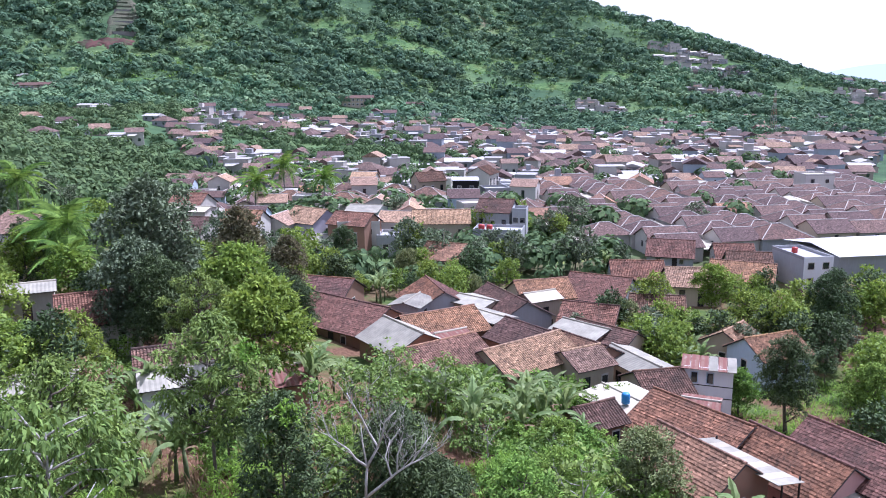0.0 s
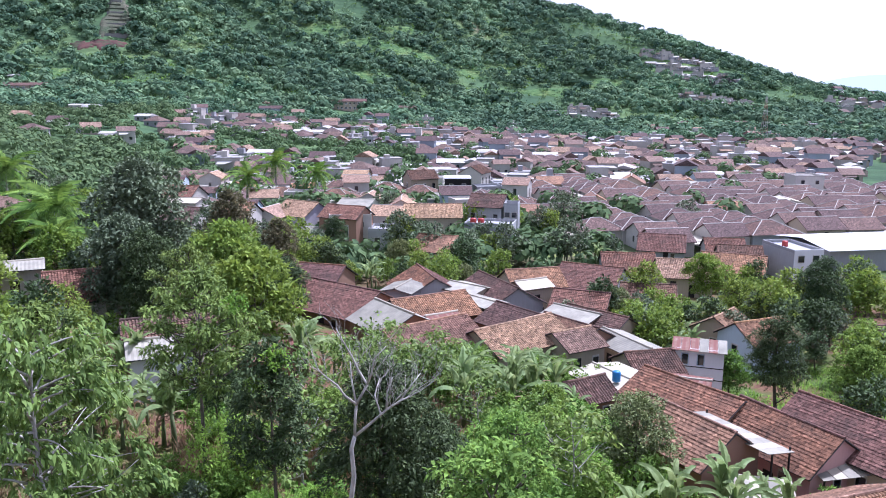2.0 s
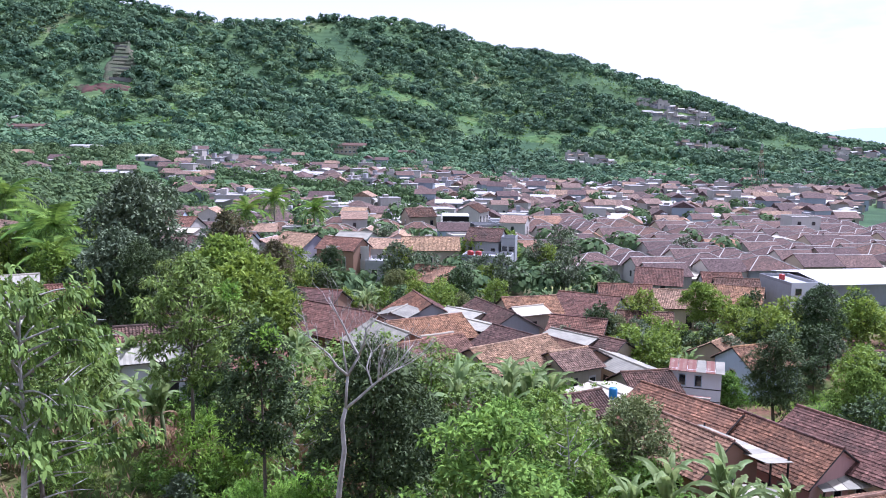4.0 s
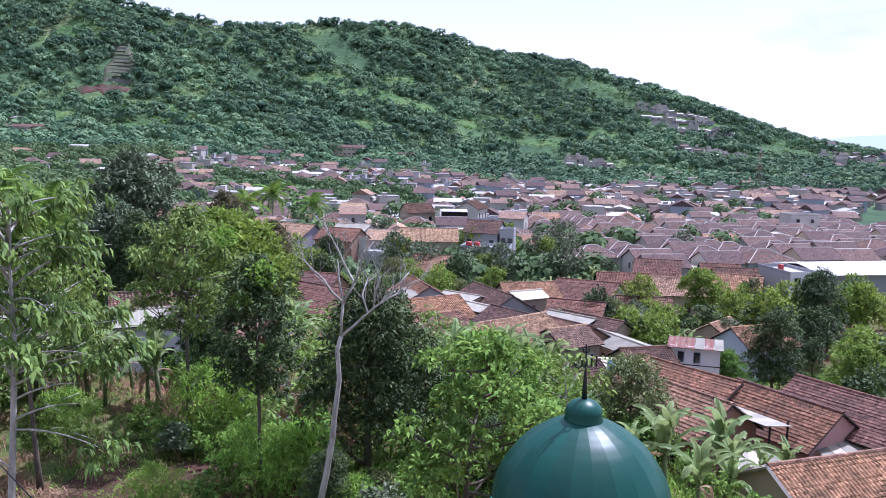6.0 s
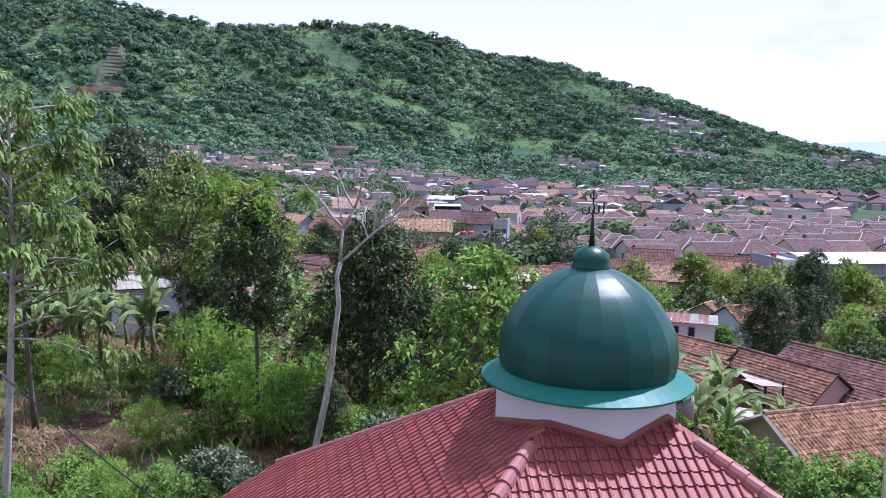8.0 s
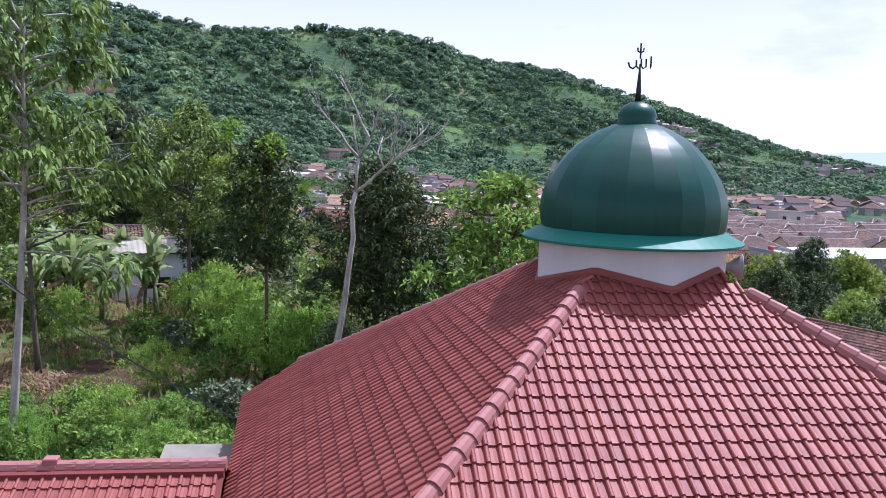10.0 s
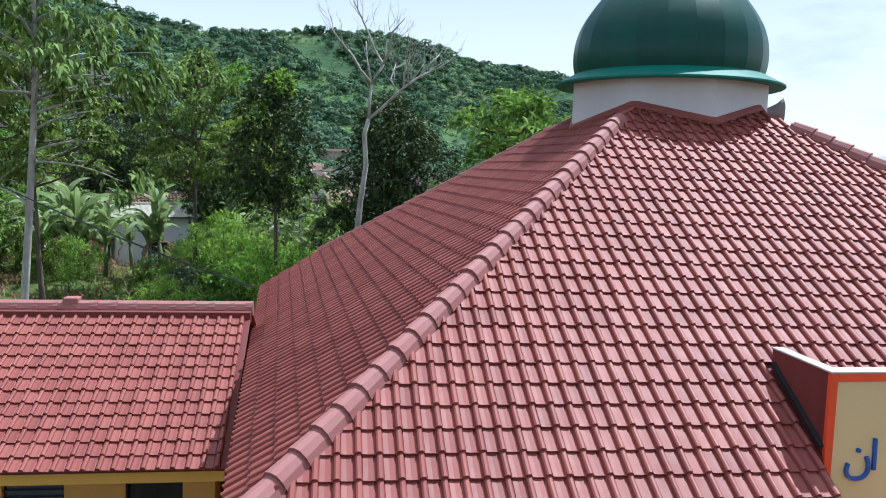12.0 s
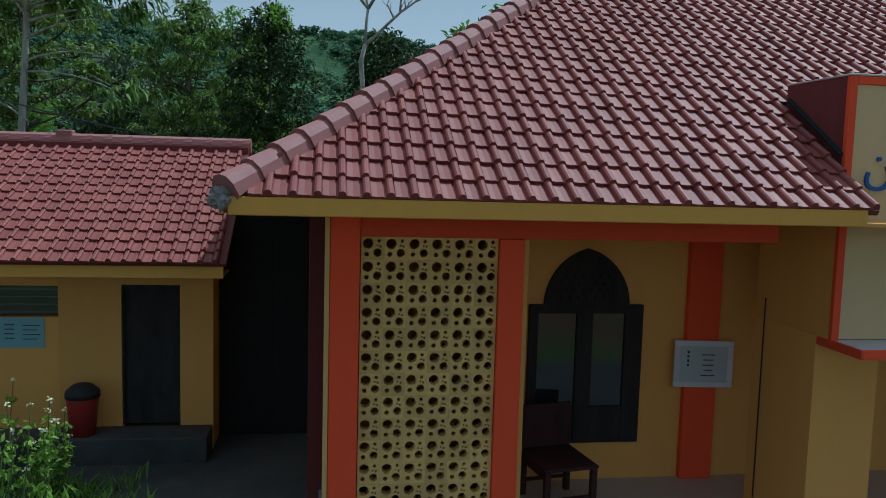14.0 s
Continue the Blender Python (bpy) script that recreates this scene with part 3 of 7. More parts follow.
bm = lathe([(1.30, 7.76), (1.93, 7.70), (1.955, 7.715), (1.955, 7.745), (1.62, 7.92), (1.5, 7.93)], 48)
part("brim", bm, M["brim"], dome, "teal painted metal brim", smooth=False)
GORES = 22
prof_d = [(1.60, 7.88), (1.645, 8.05), (1.655, 8.25), (1.63, 8.48), (1.555, 8.72), (1.425, 8.95), (1.26, 9.18), (1.07, 9.38), (0.865, 9.535), (0.65, 9.66), (0.47, 9.74), (0.3, 9.79)]
per = 2
fine = []
for (r0, z0), (r1, z1) in zip(prof_d, prof_d[1:]):
    fine += [(r0 + (r1 - r0) * s / 3, z0 + (z1 - z0) * s / 3) for s in range(3)]
fine = [(sum(fine[j][0] for j in (max(i - 1, 0), i, min(i + 1, len(fine) - 1))) / 3, p[1]) for i, p in enumerate(fine)] + [prof_d[-1]]
bm = bmesh.new()
strip = []
for r, z in fine:
    row = []
    for u in range(per + 1):
        a = 2 * math.pi * u / per / GORES
        q_ = 1.0 if u in (0, per) else 0.9945
        row.append(bm.verts.new((r * q_ * math.cos(a), r * q_ * math.sin(a), z)))
    strip.append(row)
for a, b in zip(strip, strip[1:]):
    for u in range(per):
        bm.faces.new((a[u], a[u + 1], b[u + 1], b[u]))
first_gore = part("gore", bm, M["dome"], dome, "", smooth=True)
for g_ in range(1, GORES):
    put("gore", first_gore.data, dome, "", pose(0, 0, 0, 0, 0, 360 * g_ / GORES))
bm = lathe([(0.36, 9.76), (0.36, 9.80), (0.33, 9.86), (0.345, 9.93), (0.32, 10.02), (0.24, 10.11), (0.12, 10.165), (0.05, 10.18)], 24)
part("finial_ball", bm, M["dome"], dome, "small dark green cap", smooth=True)
bm = lathe([(0.06, 10.15), (0.045, 10.4), (0.02, 10.72), (0.012, 10.82)], 10)
part("spike", bm, M["metal"], dome, "black metal spike", smooth=True)
bm = bmesh.new()
for pts in ([(0.2, 10.98), (0.2, 10.8), (0.19, 10.77)], [(0.11, 10.93), (0.11, 10.79), (0.06, 10.76), (0.02, 10.8), (0.02, 10.93)], [(0.02, 10.8), (-0.03, 10.76), (-0.07, 10.8), (-0.07, 10.9)], [(-0.07, 10.8), (-0.13, 10.75), (-0.19, 10.78), (-0.22, 10.86)], [(0.0, 10.93), (0.0, 11.2)], [(-0.06, 11.12), (-0.05, 11.06), (0.0, 11.03), (0.05, 11.06), (0.06, 11.12)], [(0.0, 10.74), (0.0, 10.84)]):
    tube([(x, 0, z) for x, z in pts], [0.016] * len(pts), 6, bm)
part("ornament", bm, M["metal"], dome, "black metal scrollwork ornament")

horn = thing("horn_loudspeaker", pose(6.72, 12.75, 7.33, 90, 0, 70), "grey horn loudspeaker fixed beside the dome drum", "loudspeaker")
part("horn", lathe([(0.03, -0.2), (0.05, -0.1), (0.09, 0.0), (0.15, 0.1), (0.23, 0.18), (0.235, 0.19), (0.14, 0.09), (0.04, -0.1)], 20), M["grey_plastic"], horn, smooth=True)
part("driver", lathe([(0.0, -0.36), (0.07, -0.35), (0.08, -0.22), (0.03, -0.19)], 14), M["grey_plastic"], horn, "grey driver can", smooth=True)
part("bracket", box(-0.02, 0.02, -0.3, 0.0, -0.2, -0.16), M["metal"], horn, "black bracket")

# fascia boards and soffit
part("fascia", box(-1.40, 3.70, 5.79, 5.826, 3.165, 3.30, 0.004), M["fascia"], mosque, "yellow painted fascia board")
bm = bmesh.new()
slab([(-1.47, 5.83, 3.29), (-1.435, 5.83, 3.29), (-2.245, 18.7, 3.29), (-2.28, 18.7, 3.29)], 0.12, bm)
part("fascia", bm, M["fascia"], mosque, "yellow painted fascia board")
bm = bmesh.new()
slab([(-1.34, 5.83, 3.19), (11.6, 5.83, 3.19), (11.6, 19.4, 3.19), (-1.0, 19.4, 3.19), (-2.1, 18.6, 3.19)], 0.03, bm)
part("soffit", bm, M["ochre"], mosque, "ochre painted soffit")

# porch and walls
walls = part("wall_front", box(-0.85, 11.0, 8.475, 8.65, -0.3, 3.16), M["ochre"], mosque, "ochre painted wall")
bm = bmesh.new()
box(-0.70, -0.55, 6.86, 8.41, -0.3, 3.16, bm=bm)
part("wall_side", bm, M["darkred"], mosque, "dark red painted wall")
# set-back red corner; its shade is put in by the darker red
part("corner_pilaster", box(-0.87, -0.70, 8.41, 8.473, -0.34, 3.16, 0.005), M["darkred"], mosque, "red corner pilaster with shade put into its dark colour")
part("wall_side", box(-0.85, -0.68, 8.65, 18.2, -0.3, 3.16), M["ochre"], mosque, "ochre painted wall")
part("wall_back", box(-0.68, 11.0, 18.05, 18.2, -0.3, 3.16), M["ochre"], mosque, "ochre painted wall")
part("wall_side", box(10.85, 11.0, 8.65, 18.05, -0.3, 3.16), M["ochre"], mosque, "ochre painted wall")
part("plinth", box(-0.74, 11.0, 6.55, 8.475, -0.36, -0.012), M["concrete"], mosque, "grey concrete plinth")
part("porch_floor", box(-0.70, 10.9, 6.58, 8.474, -0.011, 0.0), M["floor"], mosque, "pale tiled porch floor")
part("column", box(-0.655, -0.40, 6.66, 6.86, 0.0, 3.16, 0.006), M["red"], mosque, "orange-red painted column")
part("column", box(0.825, 1.05, 6.66, 6.86, 0.0, 2.94, 0.006), M["red"], mosque, "orange-red painted column")
# unseen wall, added to keep the bay behind the block screen dark
part("partition", box(0.87, 1.05, 6.862, 8.474, 0.0, 3.158), M["ochre"], mosque, "added ochre wall that keeps light from behind the screen")
part("beam", box(-0.398, 3.46, 6.67, 6.85, 2.945, 3.158, 0.006), M["red"], mosque, "orange-red painted beam")
part("trim", box(-0.70, -0.658, 6.65, 6.86, -0.3, 3.15, 0.004), M["lattice"], mosque, "cream corner strip")
part("trim", box(1.052, 1.10, 6.70, 6.858, 0.0, 2.94, 0.004), M["ochre"], mosque, "ochre corner strip")
part("pilaster", box(3.44, 3.83, 8.38, 8.472, 0.0, 3.15, 0.006), M["red"], mosque, "orange-red painted pilaster")

# perforated block screen
screen = part("block_screen", box(-0.398, 0.822, 6.70, 6.84, 0.0, 0.12), M["lattice"], mosque, "cream perforated concrete block screen")
BW = 0.2018
bm = bmesh.new()


def ring_edges(bm, pts):
    vs = [bm.verts.new((x, 0, z)) for x, z in pts]
    return [bm.edges.new((vs[i], vs[(i + 1) % len(vs)])) for i in range(len(vs))]


def circle(cx, cz, r, n):
    return [(cx + r * math.cos(2 * math.pi * i / n), cz + r * math.sin(2 * math.pi * i / n)) for i in range(n)]


h = BW / 2 - 0.0003
holes = [(-0.040, 0.040, 0.046, 16), (0.043, -0.039, 0.037, 14), (-0.052, -0.052, 0.021, 10), (0.052, 0.066, 0.016, 8), (0.040, 0.026, 0.009, 6), (0.066, 0.018, 0.010, 6)]
edges = ring_edges(bm, [(-h, -h), (h, -h), (h, h), (-h, h)])
for cx, cz, r, n in holes:
    edges += ring_edges(bm, circle(cx, cz, r, n))
bmesh.ops.triangle_fill(bm, use_beauty=True, use_dissolve=False, edges=edges)
faces = bm.faces[:]
for fc in faces:
    ctr = fc.calc_center_median()
    if any((ctr.x - cx) ** 2 + (ctr.z - cz) ** 2 < (r * 0.97) ** 2 and all((v.co.x - cx) ** 2 + (v.co.z - cz) ** 2 < (r * 1.02) ** 2 for v in fc.verts) for cx, cz, r, n in holes):
        bm.faces.remove(fc)
ext = bmesh.ops.extrude_face_region(bm, geom=bm.faces[:])
bmesh.ops.translate(bm, verts=[g for g in ext["geom"] if isinstance(g, bmesh.types.BMVert)], vec=(0, 0.1, 0))
bmesh.ops.recalc_face_normals(bm, faces=bm.faces[:])
block_me = bpy.data.meshes.new("block")
bm.to_mesh(block_me)
bm.free()
block_me.materials.append(M["lattice"])
for i in range(6):
    for j in range(14):
        put("block", block_me, screen, "", pose(-0.391 + BW * (i + 0.5), 6.71 + random.uniform(-0.002, 0.002), 0.118 + BW * (j + 0.5)))

# arched window
win = thing("window_1", pose(0, 8.475, 0), "dark wooden window with a pointed arch and two panes", "window", kind="structure")


def arch_pts(cx, w, zs, za, n=9):
    """A pointed arch from the left shoulder over the tip to the right shoulder."""
    R = (w * w + (za - zs) ** 2) / (2 * w)
    end = math.acos((R - w) / R)
    pts = [(cx - w + R - R * math.cos(end_t), zs + R * math.sin(end_t)) for end_t in (end * i / n for i in range(n + 1))]
    return pts + [(2 * cx - x, z) for x, z in pts[-2::-1]]


bm = bmesh.new()
slab([(x, -0.05, z) for x, z in arch_pts(2.245, 0.50, 2.05, 2.70)], 0.05, bm, Vector((0, 1, 0)))
part("arch_panel", bm, M["dark_wood"], win, "black carved arch panel")
bm = bmesh.new()
for i in range(7):
    for j in range(4):
        x, z = 2.245 + (i - 3) * 0.1 + (j % 2) * 0.05, 2.14 + j * 0.085
        if abs(x - 2.245) < 0.42 - j * 0.05:
            bmesh.ops.create_cone(bm, segments=6, radius1=0.028, radius2=0.018, depth=0.02, cap_ends=True, matrix=pose(x, -0.055, z, 90))
part("carving", bm, M["dark_wood"], win, "carved rosettes")
for x0, x1 in ((1.575, 1.68), (2.13, 2.32), (2.70, 2.915)):
    part("stile", box(x0, x1, -0.06, 0.0, 0.45, 2.06, 0.006), M["dark_wood"], win, "black wooden stile")
for z0, z1 in ((0.45, 0.88), (1.96, 2.06)):
    for x0, x1 in ((1.68, 2.13), (2.32, 2.70)):
        part("rail", box(x0, x1, -0.055, 0.0, z0, z1, 0.005), M["dark_wood"], win, "black wooden rail")
for x0, x1 in ((1.68, 2.13), (2.32, 2.70)):
    part("pane", box(x0, x1, -0.03, -0.022, 0.88, 1.96), M["glass"], win, "reflecting glass pane")

# framed notice on the pilaster
notice = thing("framed_notice", pose(3.64, 8.36, 1.385, -3, 1.5, 0), "white framed printed notice hung on a red pilaster", "notice")
part("sheet", box(-0.30, 0.30, -0.012, 0.0, -0.215, 0.215), M["paper"], notice, "pale printed sheet")
for a in (box(-0.36, 0.36, -0.03, 0.004, 0.205, 0.27, 0.005), box(-0.36, 0.36, -0.03, 0.004, -0.27, -0.205, 0.005), box(-0.36, -0.29, -0.03, 0.004, -0.205, 0.205, 0.005), box(0.29, 0.36, -0.03, 0.004, -0.205, 0.205, 0.005)):
    part("frame_bar", a, M["white_wall"], notice, "white frame bar")
for i in range(5):
    w = (0.16, 0.12, 0.14, 0.1, 0.17)[i]
    part("text_bar", box(0.06 - w / 2, 0.06 + w / 2, -0.015, -0.012, 0.1 - i * 0.06, 0.112 - i * 0.06), M["ink"], notice, "dark line of print")
for i in range(4):
    part("text_mark", box(-0.2, -0.175, -0.015, -0.012, 0.12 - i * 0.05, 0.15 - i * 0.05), M["ink"], notice, "dark mark")

# entrance tower with its sign field
tower = thing("entrance_tower", pose(0, 0, 0), "cream entrance front with red edges and a blue lettered field", "portal")
part("parapet", box(3.86, 9.6, 6.42, 6.53, 3.26, 4.46), M["darkred"], tower, "dark red parapet wall")
part("parapet", box(3.86, 3.97, 6.53, 7.36, 3.26, 4.46), M["darkred"], tower, "dark red side wall")
part("parapet", box(9.49, 9.6, 6.53, 7.36, 3.26, 4.46), M["darkred"], tower, "dark red side wall")
part("core", box(3.862, 9.6, 6.42, 7.68, 2.08, 3.258), M["ochre"], tower, "ochre side wall")
part("sign_field", box(3.932, 9.5, 6.385, 6.42, 2.10, 4.385), M["cream"], tower, "cream painted field")
part("edge_strip", box(3.855, 3.93, 6.37, 6.42, 2.05, 4.46, 0.004), M["red"], tower, "orange-red edge strip")
part("top_strip", box(3.931, 9.5, 6.37, 6.42, 4.387, 4.46, 0.004), M["red"], tower, "orange-red top strip")
part("coping", box(3.85, 9.62, 6.365, 6.54, 4.462, 4.48, 0.004), M["pale_wall"], tower, "pale weathered coping")
part("coping", box(3.85, 3.98, 6.541, 7.37, 4.462, 4.48, 0.004), M["pale_wall"], tower, "pale weathered coping")
part("coping", box(9.48, 9.61, 6.541, 7.37, 4.462, 4.48, 0.004), M["pale_wall"], tower, "pale weathered coping")
part("pier", box(3.862, 4.52, 6.60, 7.68, 0.0, 2.079), M["ochre"], tower, "ochre painted pier")
part("pier", box(8.6, 9.2, 6.60, 7.68, 0.0, 2.06, 0.006), M["ochre"], tower, "ochre painted pier")
part("canopy", box(3.90, 9.5, 5.98, 6.62, 2.052, 2.09, 0.004), M["white_wall"], tower, "white canopy slab")
part("canopy_edge", box(3.885, 9.5, 5.955, 5.98, 2.01, 2.092, 0.003), M["red"], tower, "red canopy edge")
part("canopy_edge", box(3.861, 3.884, 5.955, 6.597, 2.01, 2.092, 0.003), M["red"], tower, "red canopy edge")
bm = bmesh.new()
box(3.82, 3.86, 6.40, 7.3, 0, 0.02, bm=bm)
for v in bm.verts:
    v.co.z += 3.30 + (v.co.y - 5.83) * 0.615 + 0.04 + (v.co.x - 3.7) * 0.5
part("flashing", bm, M["black"], tower, "dark tar flashing")
for body, x in (("\u0646", 4.05), ("\u0627", 4.30)):
    fc = bpy.data.curves.new("letter", "FONT")
    fc.body, fc.size, fc.extrude = body, 0.42, 0.012
    fc.materials.append(M["letter"])
    lt = new("letter", fc)
    lt.parent = tower
    lt.matrix_basis = pose(x, 6.372, 3.55, 90)
    tagged(lt, "blue raised letter")
part("pipe", tube([(3.848, 7.48, 0.15), (3.848, 7.48, 2.3)], [0.007, 0.007], 6), M["metal"], mosque, "thin black pipe")

# chair on the porch
chair = thing("wooden_chair", pose(1.80, 7.85, 0, 0, 0, -80) @ Matrix.Diagonal((1.25, 1.3, 1.06, 1)), "dark red-brown wooden chair on the porch", "chair")
part("seat", box(-0.27, 0.27, -0.24, 0.24, 0.44, 0.48, 0.01), M["red_wood"], chair)
for x in (-0.24, 0.24):
    part("leg", box(x - 0.025, x + 0.025, -0.23, -0.18, 0, 0.44, 0.004), M["red_wood"], chair)
    part("leg", box(x - 0.025, x + 0.025, 0.18, 0.23, 0, 0.44, 0.004), M["red_wood"], chair)
    part("stretcher", box(x - 0.012, x + 0.012, -0.18, 0.18, 0.14, 0.17), M["red_wood"], chair)
part("apron", box(-0.215, 0.215, -0.225, -0.2, 0.36, 0.44), M["red_wood"], chair)
part("backrest", box(-0.27, -0.232, -0.22, 0.22, 0.49, 0.95, 0.006), M["red_wood"], chair, "dark red-brown chair back")

# ---- the annex ----
annex = thing("annex", pose(0, 0, 0), "low ochre annex with a maroon tiled gable roof", "building")
AX0, AX1 = -9.6, -1.93
E0, R0, E1 = Vector((0, 9.98, 2.29)), Vector((0, 13.0, 3.82)), Vector((0, 16.0, 2.29))


def at_x(p, x):
    return Vector((x, p.y, p.z))


def annex_deck(p, q, mat):
    bm = bmesh.new()
    nrm = Vector((1, 0, 0)).cross(q - p).normalized()
    nrm = nrm if nrm.z > 0 else -nrm
    slab([at_x(p, AX0), at_x(p, AX1), at_x(q, AX1), at_x(q, AX0)], 0.04, bm, -nrm)
    return part("roof_slope", bm, mat, annex, "maroon glazed tile roof slope")


annex_roof = annex_deck(E0, R0, M["darkred"])
annex_deck(E1, R0, M["tile_far"])
caps(at_x(R0, AX1 + 0.02), at_x(R0, AX0), annex_roof, lift=0.0, name="ridge_cap")
part("ridge_board", box(AX0, AX1, 12.74, 12.90, 3.62, 3.80, 0.004), M["darkred"], annex, "dark red ridge board")
vent = part("vent_block", box(-4.83, -4.6, 12.9, 13.1, 3.86, 3.99, 0.015), M["cap"], annex, "small cement vent block")
part("fascia", box(AX0, AX1 - 0.04, 10.03, 10.06, 2.10, 2.26, 0.003), M["fascia"], annex, "yellow painted fascia board")
part("soffit", box(AX0, AX1 - 0.05, 10.062, 10.74, 2.11, 2.13), M["ochre"], annex, "ochre painted soffit")
for x0, x1, z0, z1 in ((AX0, -4.951, -0.35, 2.11), (-4.95, -4.161, -0.35, 1.48), (-4.95, -4.161, 1.89, 2.11), (-4.16, -3.37, -0.35, 2.11), (-3.369, -2.621, 1.91, 2.11), (-2.62, -2.19, -0.35, 2.11)):
    part("wall_front", box(x0, x1, 10.74, 10.9, z0, z1), M["ochre"], annex, "ochre painted wall")
part("wall_side", box(-2.33, -2.19, 10.9, 15.3, -0.35, 2.6), M["ochre"], annex, "ochre painted wall")
part("wall_back", box(AX0, -2.33, 15.16, 15.3, -0.35, 2.3), M["ochre"], annex, "ochre painted wall")
door = thing("door_1", pose(-2.995, 10.82, 0), "closed dark door in the annex", "door", kind="structure")
part("door_leaf", box(-0.345, 0.345, 0.0, 0.04, 0.0, 1.87, 0.004), M["dark_wood"], door)
part("door_frame", box(-0.375, -0.347, -0.04, 0.05, 0.0, 1.91), M["dark_wood"], door)
part("door_frame", box(0.347, 0.375, -0.04, 0.05, 0.0, 1.91), M["dark_wood"], door)
part("door_frame", box(-0.346, 0.346, -0.04, 0.05, 1.872, 1.909), M["dark_wood"], door)
part("door_handle", box(0.25, 0.28, -0.03, 0.0, 0.92, 1.04), M["metal"], door, "black handle")
awin = thing("window_2", pose(-4.555, 10.80, 1.685), "dark louvred window in the annex wall", "window", kind="structure")
part("pane", box(-0.39, 0.39, 0.03, 0.036, -0.2, 0.2), M["glass"], awin, "dark glass")
for i in range(4):
    part("louvre", box(-0.385, 0.385, -0.02, 0.03, -0.17 + i * 0.1, -0.155 + i * 0.1), M["glass"], awin, "glass louvre")
part("step", box(-5.2, -2.2, 10.2, 10.739, -0.36, -0.005, 0.01), M["yard"], annex, "grey concrete step")
poster = thing("wall_poster", pose(-4.72, 10.735, 1.27), "pale blue printed poster on the annex wall", "poster")
part("sheet", box(-0.39, 0.39, -0.006, 0.0, -0.2, 0.2), M["poster"], poster)
for i in range(4):
    part("text_bar", box(-0.1, 0.02, -0.009, -0.0065, 0.1 - i * 0.06, 0.115 - i * 0.06), M["ink"], poster, "dark line of print")
    part("text_bar", box(0.12, 0.34 - 0.04 * (i % 2), -0.009, -0.0065, 0.09 - i * 0.06, 0.102 - i * 0.06), M["ink"], poster, "dark line of print")
bin_ = thing("waste_bin", pose(-3.78, 10.42, -0.005), "red plastic waste bin with a dark lid by the annex", "bin")
part("body", lathe([(0.15, 0.0), (0.2, 0.48), (0.205, 0.5)], 18), M["red_plastic"], bin_, smooth=True)
part("lid", lathe([(0.215, 0.5), (0.21, 0.58), (0.12, 0.66), (0.02, 0.67)], 18), M["dark_wood"], bin_, "dark domed lid", smooth=True)
yard = part("yard", box(-12, 16, 1.5, 10.2, -0.40, -0.345), M["yard"], None)
tagged(yard, "grey cement yard in front of the mosque", "yard", kind="structure")
alley = part("alley", box(-2.19, -0.86, 10.2, 18.2, -0.40, -0.345), M["yard"], None)
tagged(alley, "dark cement alley between mosque and annex", "alley", kind="structure")
# added black panels that close the alley and make it read dark
gate = thing("alley_gate", pose(0, 0, 0), "added black panels that fill the dark alley", "gate")
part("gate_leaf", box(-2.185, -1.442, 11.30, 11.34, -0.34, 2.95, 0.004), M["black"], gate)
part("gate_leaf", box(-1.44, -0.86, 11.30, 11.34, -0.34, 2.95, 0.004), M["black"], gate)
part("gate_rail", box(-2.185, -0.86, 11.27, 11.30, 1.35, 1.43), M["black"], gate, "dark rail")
sheetroof = thing("lean_to_roof", pose(-3.2, 16.3, 2.4, 12), "pale corrugated lean-to roof behind the annex", "roof")
part("sheet", box(-0.6, 1.0, -1.0, 1.0, 0, 0.03), M["sheet"], sheetroof)
for x in (-0.5, 0.9):
    part("post", box(x - 0.04, x + 0.04, 0.75, 0.83, -3.0, 0.0), M["dark_wood"], sheetroof, "wooden post")


# ---- houses of the village ----
def slope_mesh(name, w, ln, mat, tw=0.25, tl=0.29):
    """A tiled slope from (0..w) along x and (0..ln) up y: rolled courses that lap each other."""
    cols = max(2, int(round(w / tw)))
    rows = max(2, int(round(ln / tl)))
    xs = np.linspace(0, w, cols * 3 + 1)
    zs = np.where(np.arange(cols * 3 + 1) % 3 == 1, 0.0, np.where(np.arange(cols * 3 + 1) % 3 == 2, 0.075, 0.03))
    n = len(xs)
    verts, faces = [], []
    for r in range(rows):
        y0, y1 = ln * r / rows, ln * (r + 1) / rows
        wav = 0.012 * math.sin(r * 1.7 + w)
        verts += [(x, y0 - 0.02, z + 0.055 + wav) for x, z in zip(xs, zs)]
        verts += [(x, y1, z + 0.01) for x, z in zip(xs, zs)]
    for r in range(2 * rows - 1):
        for i in range(n - 1):
            faces.append((r * n + i, r * n + i + 1, (r + 1) * n + i + 1, (r + 1) * n + i))
    return mesh_of(name, verts, faces, mat)


